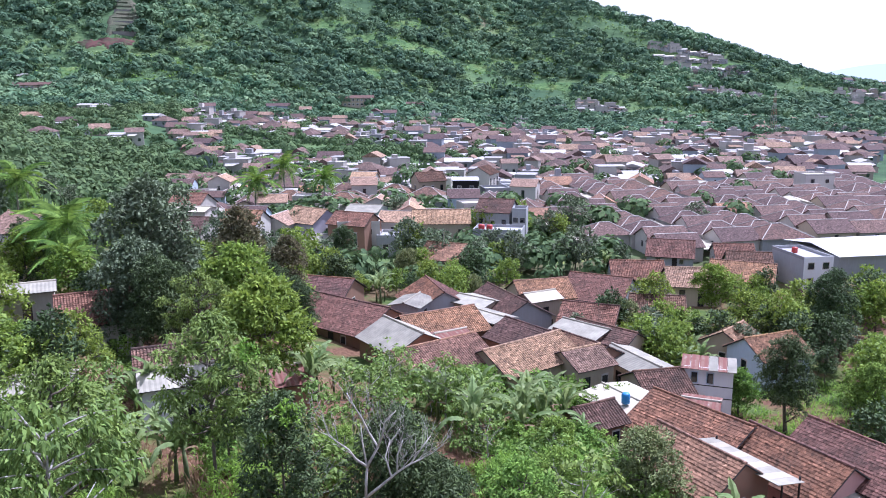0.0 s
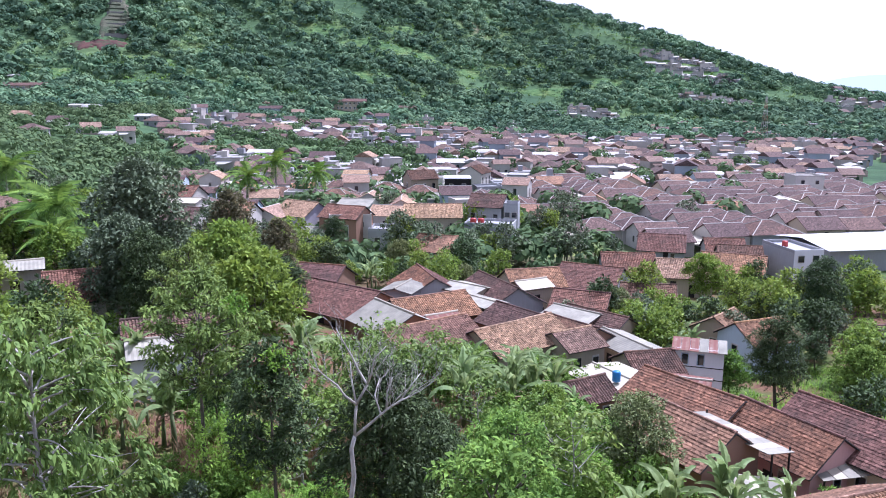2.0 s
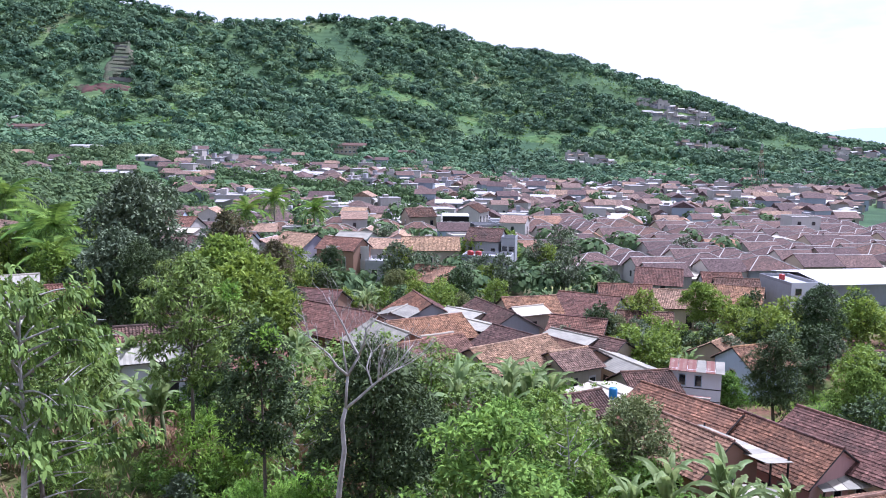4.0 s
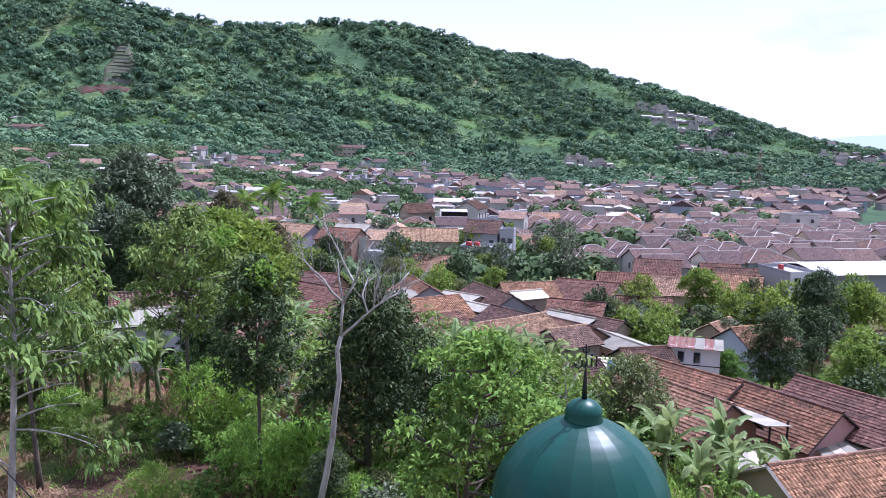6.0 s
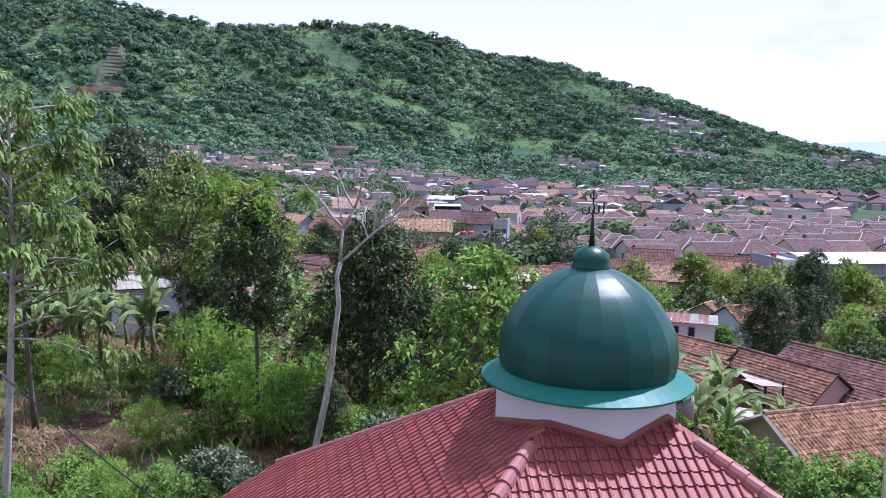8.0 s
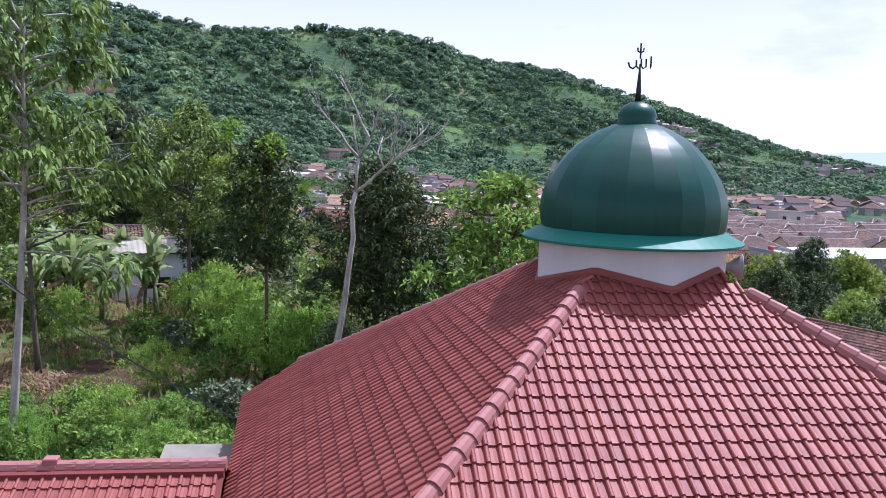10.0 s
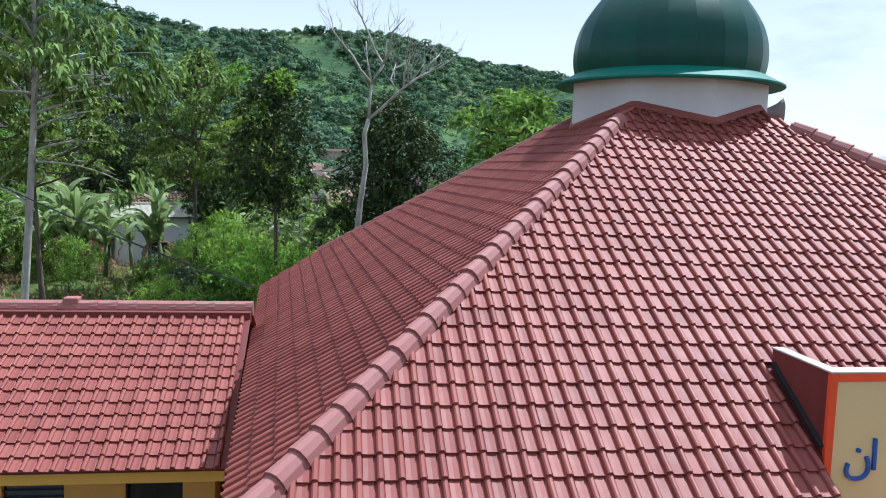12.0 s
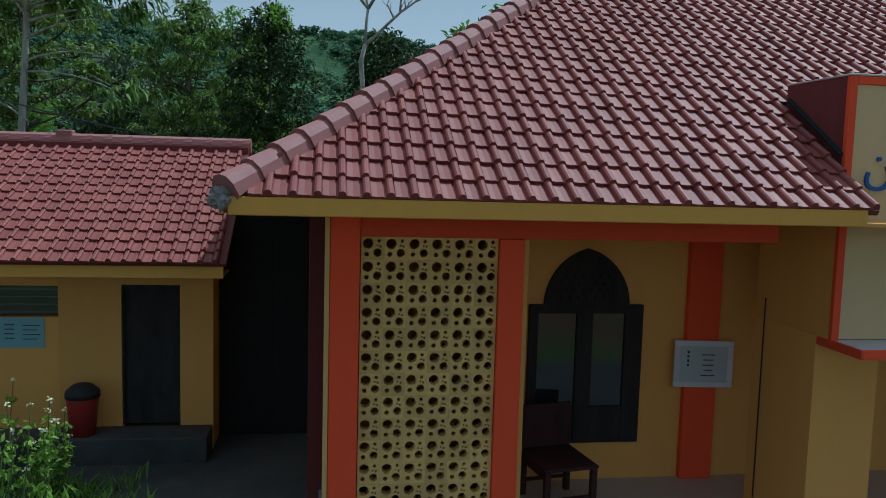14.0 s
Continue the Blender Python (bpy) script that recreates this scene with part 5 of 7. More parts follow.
def town_proto(kind, w, half, h, rise, roof, wall, label, m):
    if kind == "gable":
        return gable_house("house", m, w, half, h, rise, roof, wall, label, near=False, wins=1, group="town houses")
    if kind == "hip":
        ob = thing("house", m, label, "house", "town houses")
        part("wall", box(-w / 2, w / 2, -half, half, -1.5, h), wall, ob)
        bm = bmesh.new()
        o = 0.5
        e = [bm.verts.new(v) for v in ((-w / 2 - o, -half - o, h - 0.15), (w / 2 + o, -half - o, h - 0.15), (w / 2 + o, half + o, h - 0.15), (-w / 2 - o, half + o, h - 0.15))]
        r = [bm.verts.new((-w / 2 + half, 0, h + rise)), bm.verts.new((w / 2 - half, 0, h + rise))]
        for fcs in ((e[0], e[1], r[1], r[0]), (e[2], e[3], r[0], r[1]), (e[1], e[2], r[1]), (e[3], e[0], r[0]), (e[3], e[2], e[1], e[0])):
            bm.faces.new(fcs)
        part("roof", bm, roof, ob)
        bm = bmesh.new()
        for a in ((-w / 2 - o, -half - o), (w / 2 + o, -half - o), (w / 2 + o, half + o), (-w / 2 - o, half + o)):
            tube([(a[0], a[1], h - 0.1), ((-w / 2 + half) if a[0] < 0 else (w / 2 - half), 0, h + rise + 0.03)], [0.085, 0.085], 5, bm)
        tube([(-w / 2 + half, 0, h + rise + 0.06), (w / 2 - half, 0, h + rise + 0.06)], [0.095, 0.095], 5, bm)
        part("ridge", bm, M["pale_wall"], ob, "pale ridge and hip caps")
        part("carport", box(-w / 2 - 3.1, -w / 2 - 0.4, -half * 0.9, half * 0.8, 2.3, 2.37), M["zinc"], ob, "bright sheet carport", pose(0, 0, 0, 0, -3))
        fr = part("window", box(-0.7, 0.7, -half - 0.04, -half + 0.03, h * 0.3, h * 0.75), M["pale_wall"], ob, "pale window frame")
        part("pane", box(-0.6, 0.6, -half - 0.05, -half + 0.03, h * 0.34, h * 0.71), M["glass"], fr, "dark glass")
        return ob
    return flat_block("house", m, w, half * 2, h, wall, label, 2 if h > 4.5 else 1, group="town houses")


SPEC = (
    ("gable", 8, 3.4, 3.0, 1.8, "estate", "pale_wall", "small house with a dull red tile roof"),
    ("gable", 9, 3.8, 3.2, 2.0, "estate", "tan_wall", "small house with a dull red tile roof"),
    ("hip", 9, 3.4, 3.0, 1.9, "estate", "pale_wall", "small house with a hipped dull red roof"),
    ("hip", 10, 4.0, 3.2, 2.1, "clay_dark", "grey_wall", "small house with a hipped brown roof"),
    ("gable", 7, 3.2, 5.8, 1.6, "clay_pale", "pale_wall", "two-storey house with a pale tile roof"),
    ("gable", 9, 3.6, 3.0, 1.0, "sheet", "grey_wall", "house with a grey sheet roof"),
    ("gable", 8, 3.0, 3.2, 0.7, "zinc", "pale_wall", "house with a bright sheet roof"),
    ("flat", 8, 3.6, 6.2, 0, "sheet", "pale_wall", "pale two-storey house with a flat roof"),
    ("flat", 7, 3.2, 3.6, 0, "sheet", "grey_wall", "grey concrete house with a flat roof"),
    ("gable", 8, 3.4, 3.2, 1.9, "clay", "tan_wall", "small house with an orange tile roof"),
    ("gable", 8, 3.4, 5.6, 1.7, "estate", "blue_wall", "pale blue two-storey tiled house"),
    ("gable", 8, 3.4, 3.2, 1.9, "clay_dark", "lilac_wall", "lilac house with a brown roof"),
)
protos = {}


ROOF_OF = {"estate": 0, "clay_dark": 1, "clay_pale": 2, "clay": 2, "sheet": 3, "zinc": 3}
WALL_OF = {"pale_wall": 0, "grey_wall": 1, "tan_wall": 2, "blue_wall": 3, "lilac_wall": 0}
joined = ([], [], [])


def far_house(i, m):
    """Adds a house to the joined far town."""
    kd, w, half, h, rise, rf, wl_, lab = SPEC[i]
    vs, fs, ms = joined
    wall, roof = 5 + WALL_OF[wl_], ROOF_OF[rf] if kd != "flat" else 4
    hw, o, b = w / 2, 0.5, len(vs)

    def add(pts, quads, mi):
        b = len(vs)
        vs.extend((m @ Vector(p))[:] for p in pts)
        fs.extend(tuple(v + b for v in q) for q in quads)
        ms.extend([mi] * len(quads))

    cube = ((0, 1, 2, 3), (7, 6, 5, 4), (0, 4, 5, 1), (1, 5, 6, 2), (2, 6, 7, 3), (3, 7, 4, 0))

    def brick(x0, x1, y0, y1, z0, z1, mi):
        add([(x0, y0, z1), (x1, y0, z1), (x1, y1, z1), (x0, y1, z1), (x0, y0, z0), (x1, y0, z0), (x1, y1, z0), (x0, y1, z0)], cube, mi)

    brick(-hw, hw, -half, half, -1.5, h, wall)
    if kd == "flat":
        brick(-hw - 0.2, hw + 0.2, -half - 0.2, half + 0.2, h, h + 0.25, roof)
    else:
        inset = half if kd == "hip" else -0.01
        add([(-hw - o, -half - o, h - 0.2), (hw + o, -half - o, h - 0.2), (hw + o, half + o, h - 0.2), (-hw - o, half + o, h - 0.2), (-hw - (0 if kd == "hip" else o) + max(0, inset), 0, h + rise), (hw + (0 if kd == "hip" else o) - max(0, inset), 0, h + rise)], ((0, 1, 5, 4), (2, 3, 4, 5), (1, 2, 5), (3, 0, 4), (3, 2, 1, 0)), roof)
    if rnd.random() < 0.75:
        sx, d = rnd.choice((-1, 1)), rnd.uniform(1.8, 3.4)
        lx, hh, tilt = sx * (hw + d / 2), rnd.uniform(2.1, 2.7), rnd.uniform(0.1, 0.5)
        y0, y1 = -half * rnd.uniform(0.3, 1.2), half * rnd.uniform(0.2, 0.9)
        brick(lx - d / 2 + 0.15, lx + d / 2 - 0.25, y0 + 0.2, y1 - 0.2, -1.5, hh - 0.1, 5 + rnd.randint(0, 2))
        e, n = lx - sx * d / 2, lx + sx * d / 2
        add([(min(e, n), y0, hh + (tilt if e < n else 0)), (max(e, n), y0, hh + (tilt if e > n else 0)), (max(e, n), y1, hh + (tilt if e > n else 0)), (min(e, n), y1, hh + (tilt if e < n else 0))], ((0, 1, 2, 3),), rnd.choice((0, 1, 3, 3, 3)))
    if rnd.random() < 0.5:
        y = half + rnd.uniform(0.5, 1.5)
        add([(-hw * 0.8, -half - 2.4, h * 0.72), (hw * rnd.uniform(-0.2, 0.8), -half - 2.4, h * 0.72), (hw * 0.5, -half - 0.1, h * 0.85), (-hw * 0.8, -half - 0.1, h * 0.85)], ((0, 1, 2, 3),), rnd.choice((1, 3, 3, 2)))
    if kd == "flat" and rnd.random() < 0.7:
        brick(-hw * 0.6, -hw * 0.1, -half * 0.4, half * 0.5, h + 0.2, h + rnd.uniform(1.2, 2.6), wall)
    for x in (-hw * 0.5, hw * 0.5):
        brick(x - 0.6, x + 0.6, -half - 0.05, -half + 0.05, h * 0.3, h * 0.3 + 1.2, 9)


things_left = [225]


def town_house(i, x, y, rot, s=1.0, sink=0.0):
    if i in protos and (things_left[0] <= 0 or y > 330):
        far_house(i, pose(x, y, zat(x, y) - sink, 0, 0, rot) @ Matrix.Scale(s, 4))
        return
    things_left[0] -= 1
    m = pose(x, y, zat(x, y) - sink, 0, 0, rot) @ Matrix.Scale(s, 4)
    if i not in protos:
        kd, w, half, h, rise, rf, wl_, lab = SPEC[i]
        protos[i] = town_proto(kd, w, half, h, rise, M[rf], M[wl_], lab, pose(x, y, zat(x, y), 0, 0, rot))
        return
    copy_thing(protos[i], m)


taken = []
# rows of the estate run nearly straight away from the mosque, back to back along narrow streets
for i in range(12):
    for j in range(20):
        by = 141 + j * 6.7 - (i // 2) * 1.5
        bx = 49.5 + (i // 2) * 22.5 + (i % 2) * 8.9
        x, y = bx - (by - 143) * 0.07 + (by - 143) * (i // 2) * 0.012, by
        if x < 43 + (y - 140) * 0.1 or (x > 60 and y < 146) or x < 56 and y < 150 or rnd.random() < 0.04 or y > 232 + 12 * math.sin(i):
            continue
        kd = rnd.choice((0, 1, 2, 2, 2, 2, 0, 0, 1, 3))
        town_house(kd, x + rnd.uniform(-0.3, 0.3), y + rnd.uniform(-0.2, 0.2), (4 if i % 2 == 0 else 184) + rnd.uniform(-2, 2), rnd.uniform(0.95, 1.03))
        taken.append((x, y))


def free(x, y, gap):
    return all((x - a) ** 2 + (y - b) ** 2 > gap * gap for a, b in taken)


HANDMADE = [(16, 155), (19.5, 226), (37.5, 241), (28, 160), (26, 146), (32, 156), (29, 218), (24, 232), (-33, 162), (-28, 140), (-21, 151), (-30, 151), (1, 165), (-7, 145), (-1, 141), (15, 134), (71, 120), (-7, 132)]
taken += HANDMADE
count = 0
lots = []
for tries in range(11000):
    y = 150 + 420 * rnd.random() ** 0.85
    lo = -38 - (y - 150) * 0.18
    x = rnd.uniform(lo, 90 + (y - 150) * 0.75)
    green = 0.5 + 0.5 * wob(x, y, 38.0, 4.0)
    if x < 12 + (y - 150) * 0.1 and (green < 0.36 or rnd.random() < 0.1) or green < 0.14:
        continue
    if 36 < x < 60 and y < 170 or x > 60 and y < 150 or not free(x, y, 7.4):
        continue
    taken.append((x, y))
    i = rnd.choice((1, 3, 3, 4, 5, 5, 6, 7, 8, 9, 9, 11, 3, 8, 5, 9, 2, 10))
    lots.append((y, i, x, rnd.choice((-12, 78, -8, 5, 80)) + rnd.uniform(-12, 12), rnd.uniform(0.66, 1.1)))
    count += 1
    if count >= 1150:
        break
for y, i, x, rot, s in sorted(lots):
    town_house(i, x, y, rot, s)
# the town goes on to the right of the hill
for tries in range(700):
    y = rnd.uniform(330, 900)
    x = rnd.uniform(0.62, 0.80) * y
    if free(x, y, 11):
        taken.append((x, y))
        town_house(rnd.choice((0, 1, 3, 5, 6, 7, 10, 11)), x, y, rnd.uniform(0, 90), rnd.uniform(1.0, 1.3))
# houses on the shoulder of the hill, in terraces
for row, (r, a0, a1, n) in enumerate(((862, 20.2, 24.6, 16), (846, 20.6, 25.0, 15), (828, 21.3, 26.3, 18), (804, 22.0, 25.8, 14), (752, 22.9, 28.0, 20), (745, 23.4, 27.0, 10), (660, 15.5, 18.5, 9), (640, 14.0, 19.0, 12))):
    for i in range(n):
        a = radians(a0 + (a1 - a0) * (i + rnd.uniform(-0.2, 0.2)) / n)
        town_house(rnd.choice((5, 7, 8, 5, 6, 7)), r * math.sin(a), r * math.cos(a), rnd.uniform(-30, 0), rnd.uniform(0.9, 1.2), 1.0)

EDGE = ((-133, 386, 0), (-156, 404, 9), (-110, 357, 9), (-91, 340, 4), (-98, 344, 6), (-160, 497, 6), (-150, 492, 5), (-86, 394, 1), (-119, 318, 3), (-104, 426, 5), (-80, 372, 9), (-95, 410, 3), (-72, 350, 8), (-66, 330, 9), (-239, 614, 6))
for x, y, i in EDGE:
    town_house(i, x, y, rnd.uniform(-30, 30), 0.95)
me = mesh_of("town_houses", joined[0], joined[1], M["town_roofs"][0])
for mt in (*M["town_roofs"][1:], *M["town_walls"], M["glass"]):
    me.materials.append(mt)
me.polygons.foreach_set("material_index", joined[2])
tagged(put("town_houses", me), "crowded small houses of the far town", "town", kind="stuff")

# long white building at the foot of the hill, and small ones near it
for x, y, w, rot in ((-2, 592, 25, -4), (-222, 572, 14, 20), (-210, 578, 10, 8), (40, 590, 12, 10)):
    z = zat(x, y)
    lb = thing("long_building", pose(x, y, z, 0, 0, rot), "long pale building in trees at the foot of the hill", "building")
    part("wall", box(-w / 2, w / 2, -4, 4, -3, 6.5), M["tan_wall"], lb)
    for s in (1, -1):
        part("roof", box(-w / 2 - 0.6, w / 2 + 0.6, 0, 5.2, -0.1, 0.05), M["clay_dark"], lb, "", pose(0, 0, 8.2, 0, 0, 0 if s == 1 else 180) @ pose(0, 0, 0, -22))
    for i in range(int(w / 3)):
        for zz in (1.0, 4.2):
            fr = part("window", box(-w / 2 + 1 + i * 3, -w / 2 + 2.6 + i * 3, -4.05, -3.98, zz, zz + 1.5), M["white_wall"], lb, "white window frame")
            part("pane", box(-w / 2 + 1.15 + i * 3, -w / 2 + 2.45 + i * 3, -4.07, -3.98, zz + 0.15, zz + 1.35), M["glass"], fr, "dark glass")

# lattice mast with red and white bands
k = Mat("faded_mast_red", 0.7)
k.color(k.mix(k.span(k.noise(0.8, 3), 0, 0.6), (0.30, 0.09, 0.07), (0.36, 0.22, 0.19)))
M["mast_red"] = k.m
mast = thing("radio_mast", pose(243.5, 455, zat(243.5, 455)) @ Matrix.Scale(0.85, 4), "red and white lattice radio mast over the town", "mast")
for s in range(8):
    bm = bmesh.new()
    z0, z1 = s * 4.2, (s + 1) * 4.2
    w0, w1 = 2.2 - s * 0.23, 2.2 - (s + 1) * 0.23
    for sx, sy in ((-1, -1), (1, -1), (1, 1), (-1, 1)):
        tube([(sx * w0, sy * w0, z0), (sx * w1, sy * w1, z1)], [0.09, 0.09], 4, bm)
        nx, ny = -sy, sx
        tube([(sx * w0, sy * w0, z0), (nx * w1, ny * w1, z1)], [0.05, 0.05], 4, bm)
    part("section", bm, M["mast_red"] if s % 2 == 0 else M["pale_wall"], mast)


# ---- plants ----
rng = np.random.default_rng(11)


def unit(v):
    return v / np.maximum(np.linalg.norm(v, axis=-1, keepdims=True), 1e-9)


def leaf_quads(c, nrm, size, ratio=0.5, droop=0.25, g=rng):
    """Folded diamond leaves: an array (n, 4, 3)."""
    n = len(c)
    size = np.broadcast_to(np.asarray(size, dtype=float), (n,))[:, None]
    a = unit(np.cross(nrm, g.normal(size=(n, 3))))
    b = unit(np.cross(nrm, a))
    a = a - np.array([0, 0, 1.0]) * droop * g.random((n, 1))
    lift = nrm * size * 0.12
    return np.stack([c - a * size * 0.5, c + b * size * ratio * 0.5 + lift, c + a * size * 0.5, c - b * size * ratio * 0.5 + lift], 1)


def cloud(clumps, n, g=rng, inner=0.55, up=0.35, scatter=0.5):
    """Points and leaf directions over the shells of clumps (x, y, z, rx, rz)."""
    cl = np.array(clumps, dtype=float)
    w = cl[:, 3] * cl[:, 3]
    i = g.choice(len(cl), n, p=w / w.sum())
    d = unit(g.normal(size=(n, 3)))
    d[:, 2] = np.where(d[:, 2] < -0.35, -d[:, 2], d[:, 2])
    r = inner + (1 - inner) * g.random((n, 1)) ** 0.6
    p = cl[i, :3] + d * r * np.stack([cl[i, 3], cl[i, 3], cl[i, 4]], 1)
    nrm = unit(d + np.array([0, 0, up]) + g.normal(size=(n, 3)) * scatter)
    return p, nrm


def sprays(c, out, per, length, ratio, droop, g):
    """Leaves in sprays that hang from common points: an array (n, 4, 3)."""
    cc, oo = np.repeat(c, per, 0), np.repeat(out, per, 0)
    k = len(cc)
    a = unit(oo * 0.7 + g.normal(size=(k, 3)) * 0.75)
    a[:, 2] -= droop * (0.4 + 0.6 * g.random(k))
    a = unit(a)
    side = unit(np.cross(a, np.array([0, 0, 1.0]) + g.normal(size=(k, 3)) * 0.35))
    up = np.cross(side, a)
    up = up * np.where(up[:, 2:3] < 0, -1.0, 1.0)
    ln = length * (0.6 + 0.7 * g.random((k, 1)))
    base = cc + g.normal(size=(k, 3)) * length * 0.3
    mid = base + a * ln * 0.5 + up * ln * 0.1
    tip = base + a * ln - np.array([0, 0, 1.0]) * ln * 0.2 * droop
    return np.stack([base, mid + side * ln * ratio * 0.5, tip, mid - side * ln * ratio * 0.5], 1)


def bezier(p, q, r, n):
    return [p.lerp(q, t).lerp(q.lerp(r, t), t) for t in (i / (n - 1) for i in range(n))]


def grow(seed, H, tr, base, width, nclump, nleaf, lsize, leaf, bark, label, flat=0.7, lean=0.0, airy=0.0, limbs=7, cs=0.34, name="tree", category="tree", droop=0.25, ratio=0.5, top=1.0):
    """A tree at the origin: a trunk with limbs, and a crown of leaves in clumps."""
    g = np.random.default_rng(seed)
    rd = random.Random(seed)
    ob = thing(name, pose(0, 0, 0), label, category, "trees of the valley" if name == "tree" else "")
    tip = Vector((lean * H, 0, H * 0.86))
    trunk = bezier(Vector((0, 0, -0.6)), Vector((rd.uniform(-0.05, 0.05) * H, rd.uniform(-0.05, 0.05) * H, H * 0.45)), tip, 7)
    bm = bmesh.new()
    tube(trunk, [tr * (1 - 0.82 * i / 6) * (1.35 if i == 0 else 1) for i in range(7)], 7, bm)
    clumps = []
    for k in range(nclump):
        a = 2.4 * k + rd.uniform(-0.5, 0.5)
        f = (k + 0.5) / nclump
        z = base * H + (H - base * H) * (0.12 + 0.82 * f)
        prof = math.sin(math.pi * min(1, 0.22 + 0.74 * f)) ** 0.7
        rr = width * 0.5 * prof * rd.uniform(0.35, 0.85) * (1 if f < 0.9 else 0.35 * top)
        c = Vector((lean * z + rr * math.cos(a), rr * math.sin(a), z))
        cr = width * cs * rd.uniform(0.6, 1.05) * (0.75 + 0.25 * prof)
        clumps.append((c.x, c.y, c.z, cr, cr * flat))
        if k % max(1, nclump // limbs) == 0:
            s = min(trunk, key=lambda v: abs(v.z - (c.z - 0.45 * rr - 0.04 * H)))
            s = s.lerp(trunk[min(6, trunk.index(s) + 1)], rd.random())
            mid = s.lerp(c, 0.5) + Vector((0, 0, -0.03 * H))
            tube(bezier(s, mid, c, 5), [tr * 0.42, tr * 0.34, tr * 0.26, tr * 0.18, tr * 0.08], 5, bm)
            for t in range(2):
                e = c + Vector((rd.uniform(-1, 1), rd.uniform(-1, 1), rd.uniform(-0.2, 0.8))) * cr * 0.8
                tube([mid.lerp(c, 0.3), c.lerp(e, 0.6), e], [tr * 0.2, tr * 0.12, tr * 0.04], 4, bm)
    part("trunk", bm, bark, ob, smooth=True)
    per = 7
    p, nrm = cloud(clumps, nleaf // per, g, inner=0.45 + 0.2 * (1 - airy), scatter=0.25)
    hollow = np.sin(p[:, 0] * 1.9 + seed) * np.sin(p[:, 2] * 1.5) * np.sin(p[:, 1] * 1.7 + 0.5)
    keep = hollow < 0.62 - 0.35 * airy + 0.3 * g.random(len(p))
    q = sprays(p[keep], nrm[keep], per, lsize, ratio, droop, g)
    put("crown", quads_mesh("crown", q, leaf), ob)
    return ob


def spread(ob, spots, g):
    """The first spot takes the plant itself, the others copies."""
    first = True
    src = ob
    for x, y, s in spots:
        m = pose(x, y, zat(x, y), g.uniform(-3, 3), g.uniform(-3, 3), g.uniform(0, 360)) @ Matrix.Scale(s, 4)
        if first:
            first = False
            home = m
            continue
        copy_thing(src, m)
    src.matrix_basis = home


# tall pale tree at the garden's edge, with bare lower limbs
def tall_pale():
    rd = random.Random(3)
    g = np.random.default_rng(3)
    ob = thing("tree", pose(-9.36, 24.4, -0.6), "tall slender tree with a pale trunk and drooping leaves", "tree", "trees of the valley")
    trunk = [Vector(v) for v in ((-0.42, 0, -0.5), (-0.27, 0, 2), (-0.08, 0, 4.5), (0.1, 0.05, 7.5), (0.22, 0, 9.6), (0.2, 0, 11.6), (0.3, 0, 13.4))]
    bm = bmesh.new()
    tube(trunk, [0.15, 0.125, 0.11, 0.095, 0.075, 0.05, 0.02], 8, bm)
    pts, out = [], []
    # bare lower limbs
    for z, dx, dy, dz in ((6.6, 2.6, -0.4, -0.5), (6.9, 1.9, 0.5, 0.3), (7.5, 2.1, -0.3, 0.6), (8.3, 3.3, 0.2, 0.7), (9.3, 1.7, -0.6, 0.8), (5.2, -1.6, 0.4, 0.7)):
        f = z / 7.5
        p = Vector((0.1, 0, z))
        e = p + Vector((dx, dy, dz))
        mid = p.lerp(e, 0.5) + Vector((0, 0, 0.35))
        tube(bezier(p, mid, e, 7), [0.042, 0.036, 0.031, 0.026, 0.021, 0.015, 0.008], 5, bm)
        for t in (0.45, 0.7):
            b = p.lerp(e, t) + Vector((0, 0, 0.3))
            tube([b, b + Vector((rd.uniform(0.2, 0.7), rd.uniform(-0.5, 0.5), rd.uniform(-0.3, 0.5)))], [0.02, 0.006], 4, bm)
        if dx > 2.5:
            for t in range(10):
                pts.append(e + Vector((rd.gauss(0.2, 0.4), rd.gauss(0, 0.4), rd.gauss(0.1, 0.25))))
    # leafy limbs
    for k in range(38):
        f = k / 37
        z = 8.0 + 5.2 * f
        s = Vector((0.18, 0, z))
        a = 2.4 * k + rd.uniform(-0.4, 0.4)
        ln = rd.uniform(2.2, 4.6) * (1 - 0.5 * f)
        e = s + Vector((math.cos(a) * ln, math.sin(a) * ln, rd.uniform(-0.3, 1.6)))
        mid = s.lerp(e, 0.5) + Vector((0, 0, rd.uniform(0.2, 0.7)))
        way = bezier(s, mid, e, 7)
        tube(way, [0.05, 0.042, 0.034, 0.027, 0.02, 0.014, 0.007], 5, bm)
        for t in range(rd.randint(8, 13)):
            b = way[min(6, int(rd.uniform(2.2, 6.99)))] + Vector((rd.gauss(0, 0.34), rd.gauss(0, 0.34), rd.gauss(0.05, 0.2)))
            pts.append(b)
    part("trunk", bm, M["bark_pale"], ob, "pale grey trunk and limbs", smooth=True)
    c = np.array([p[:] for p in pts])
    o = unit(np.array([[p.x, p.y, 0.3] for p in pts]))
    put("crown", quads_mesh("crown", sprays(c, o, 13, 0.30, 0.36, 1.3, g), M["leaf_olive"]), ob)
    return ob


tall_pale()


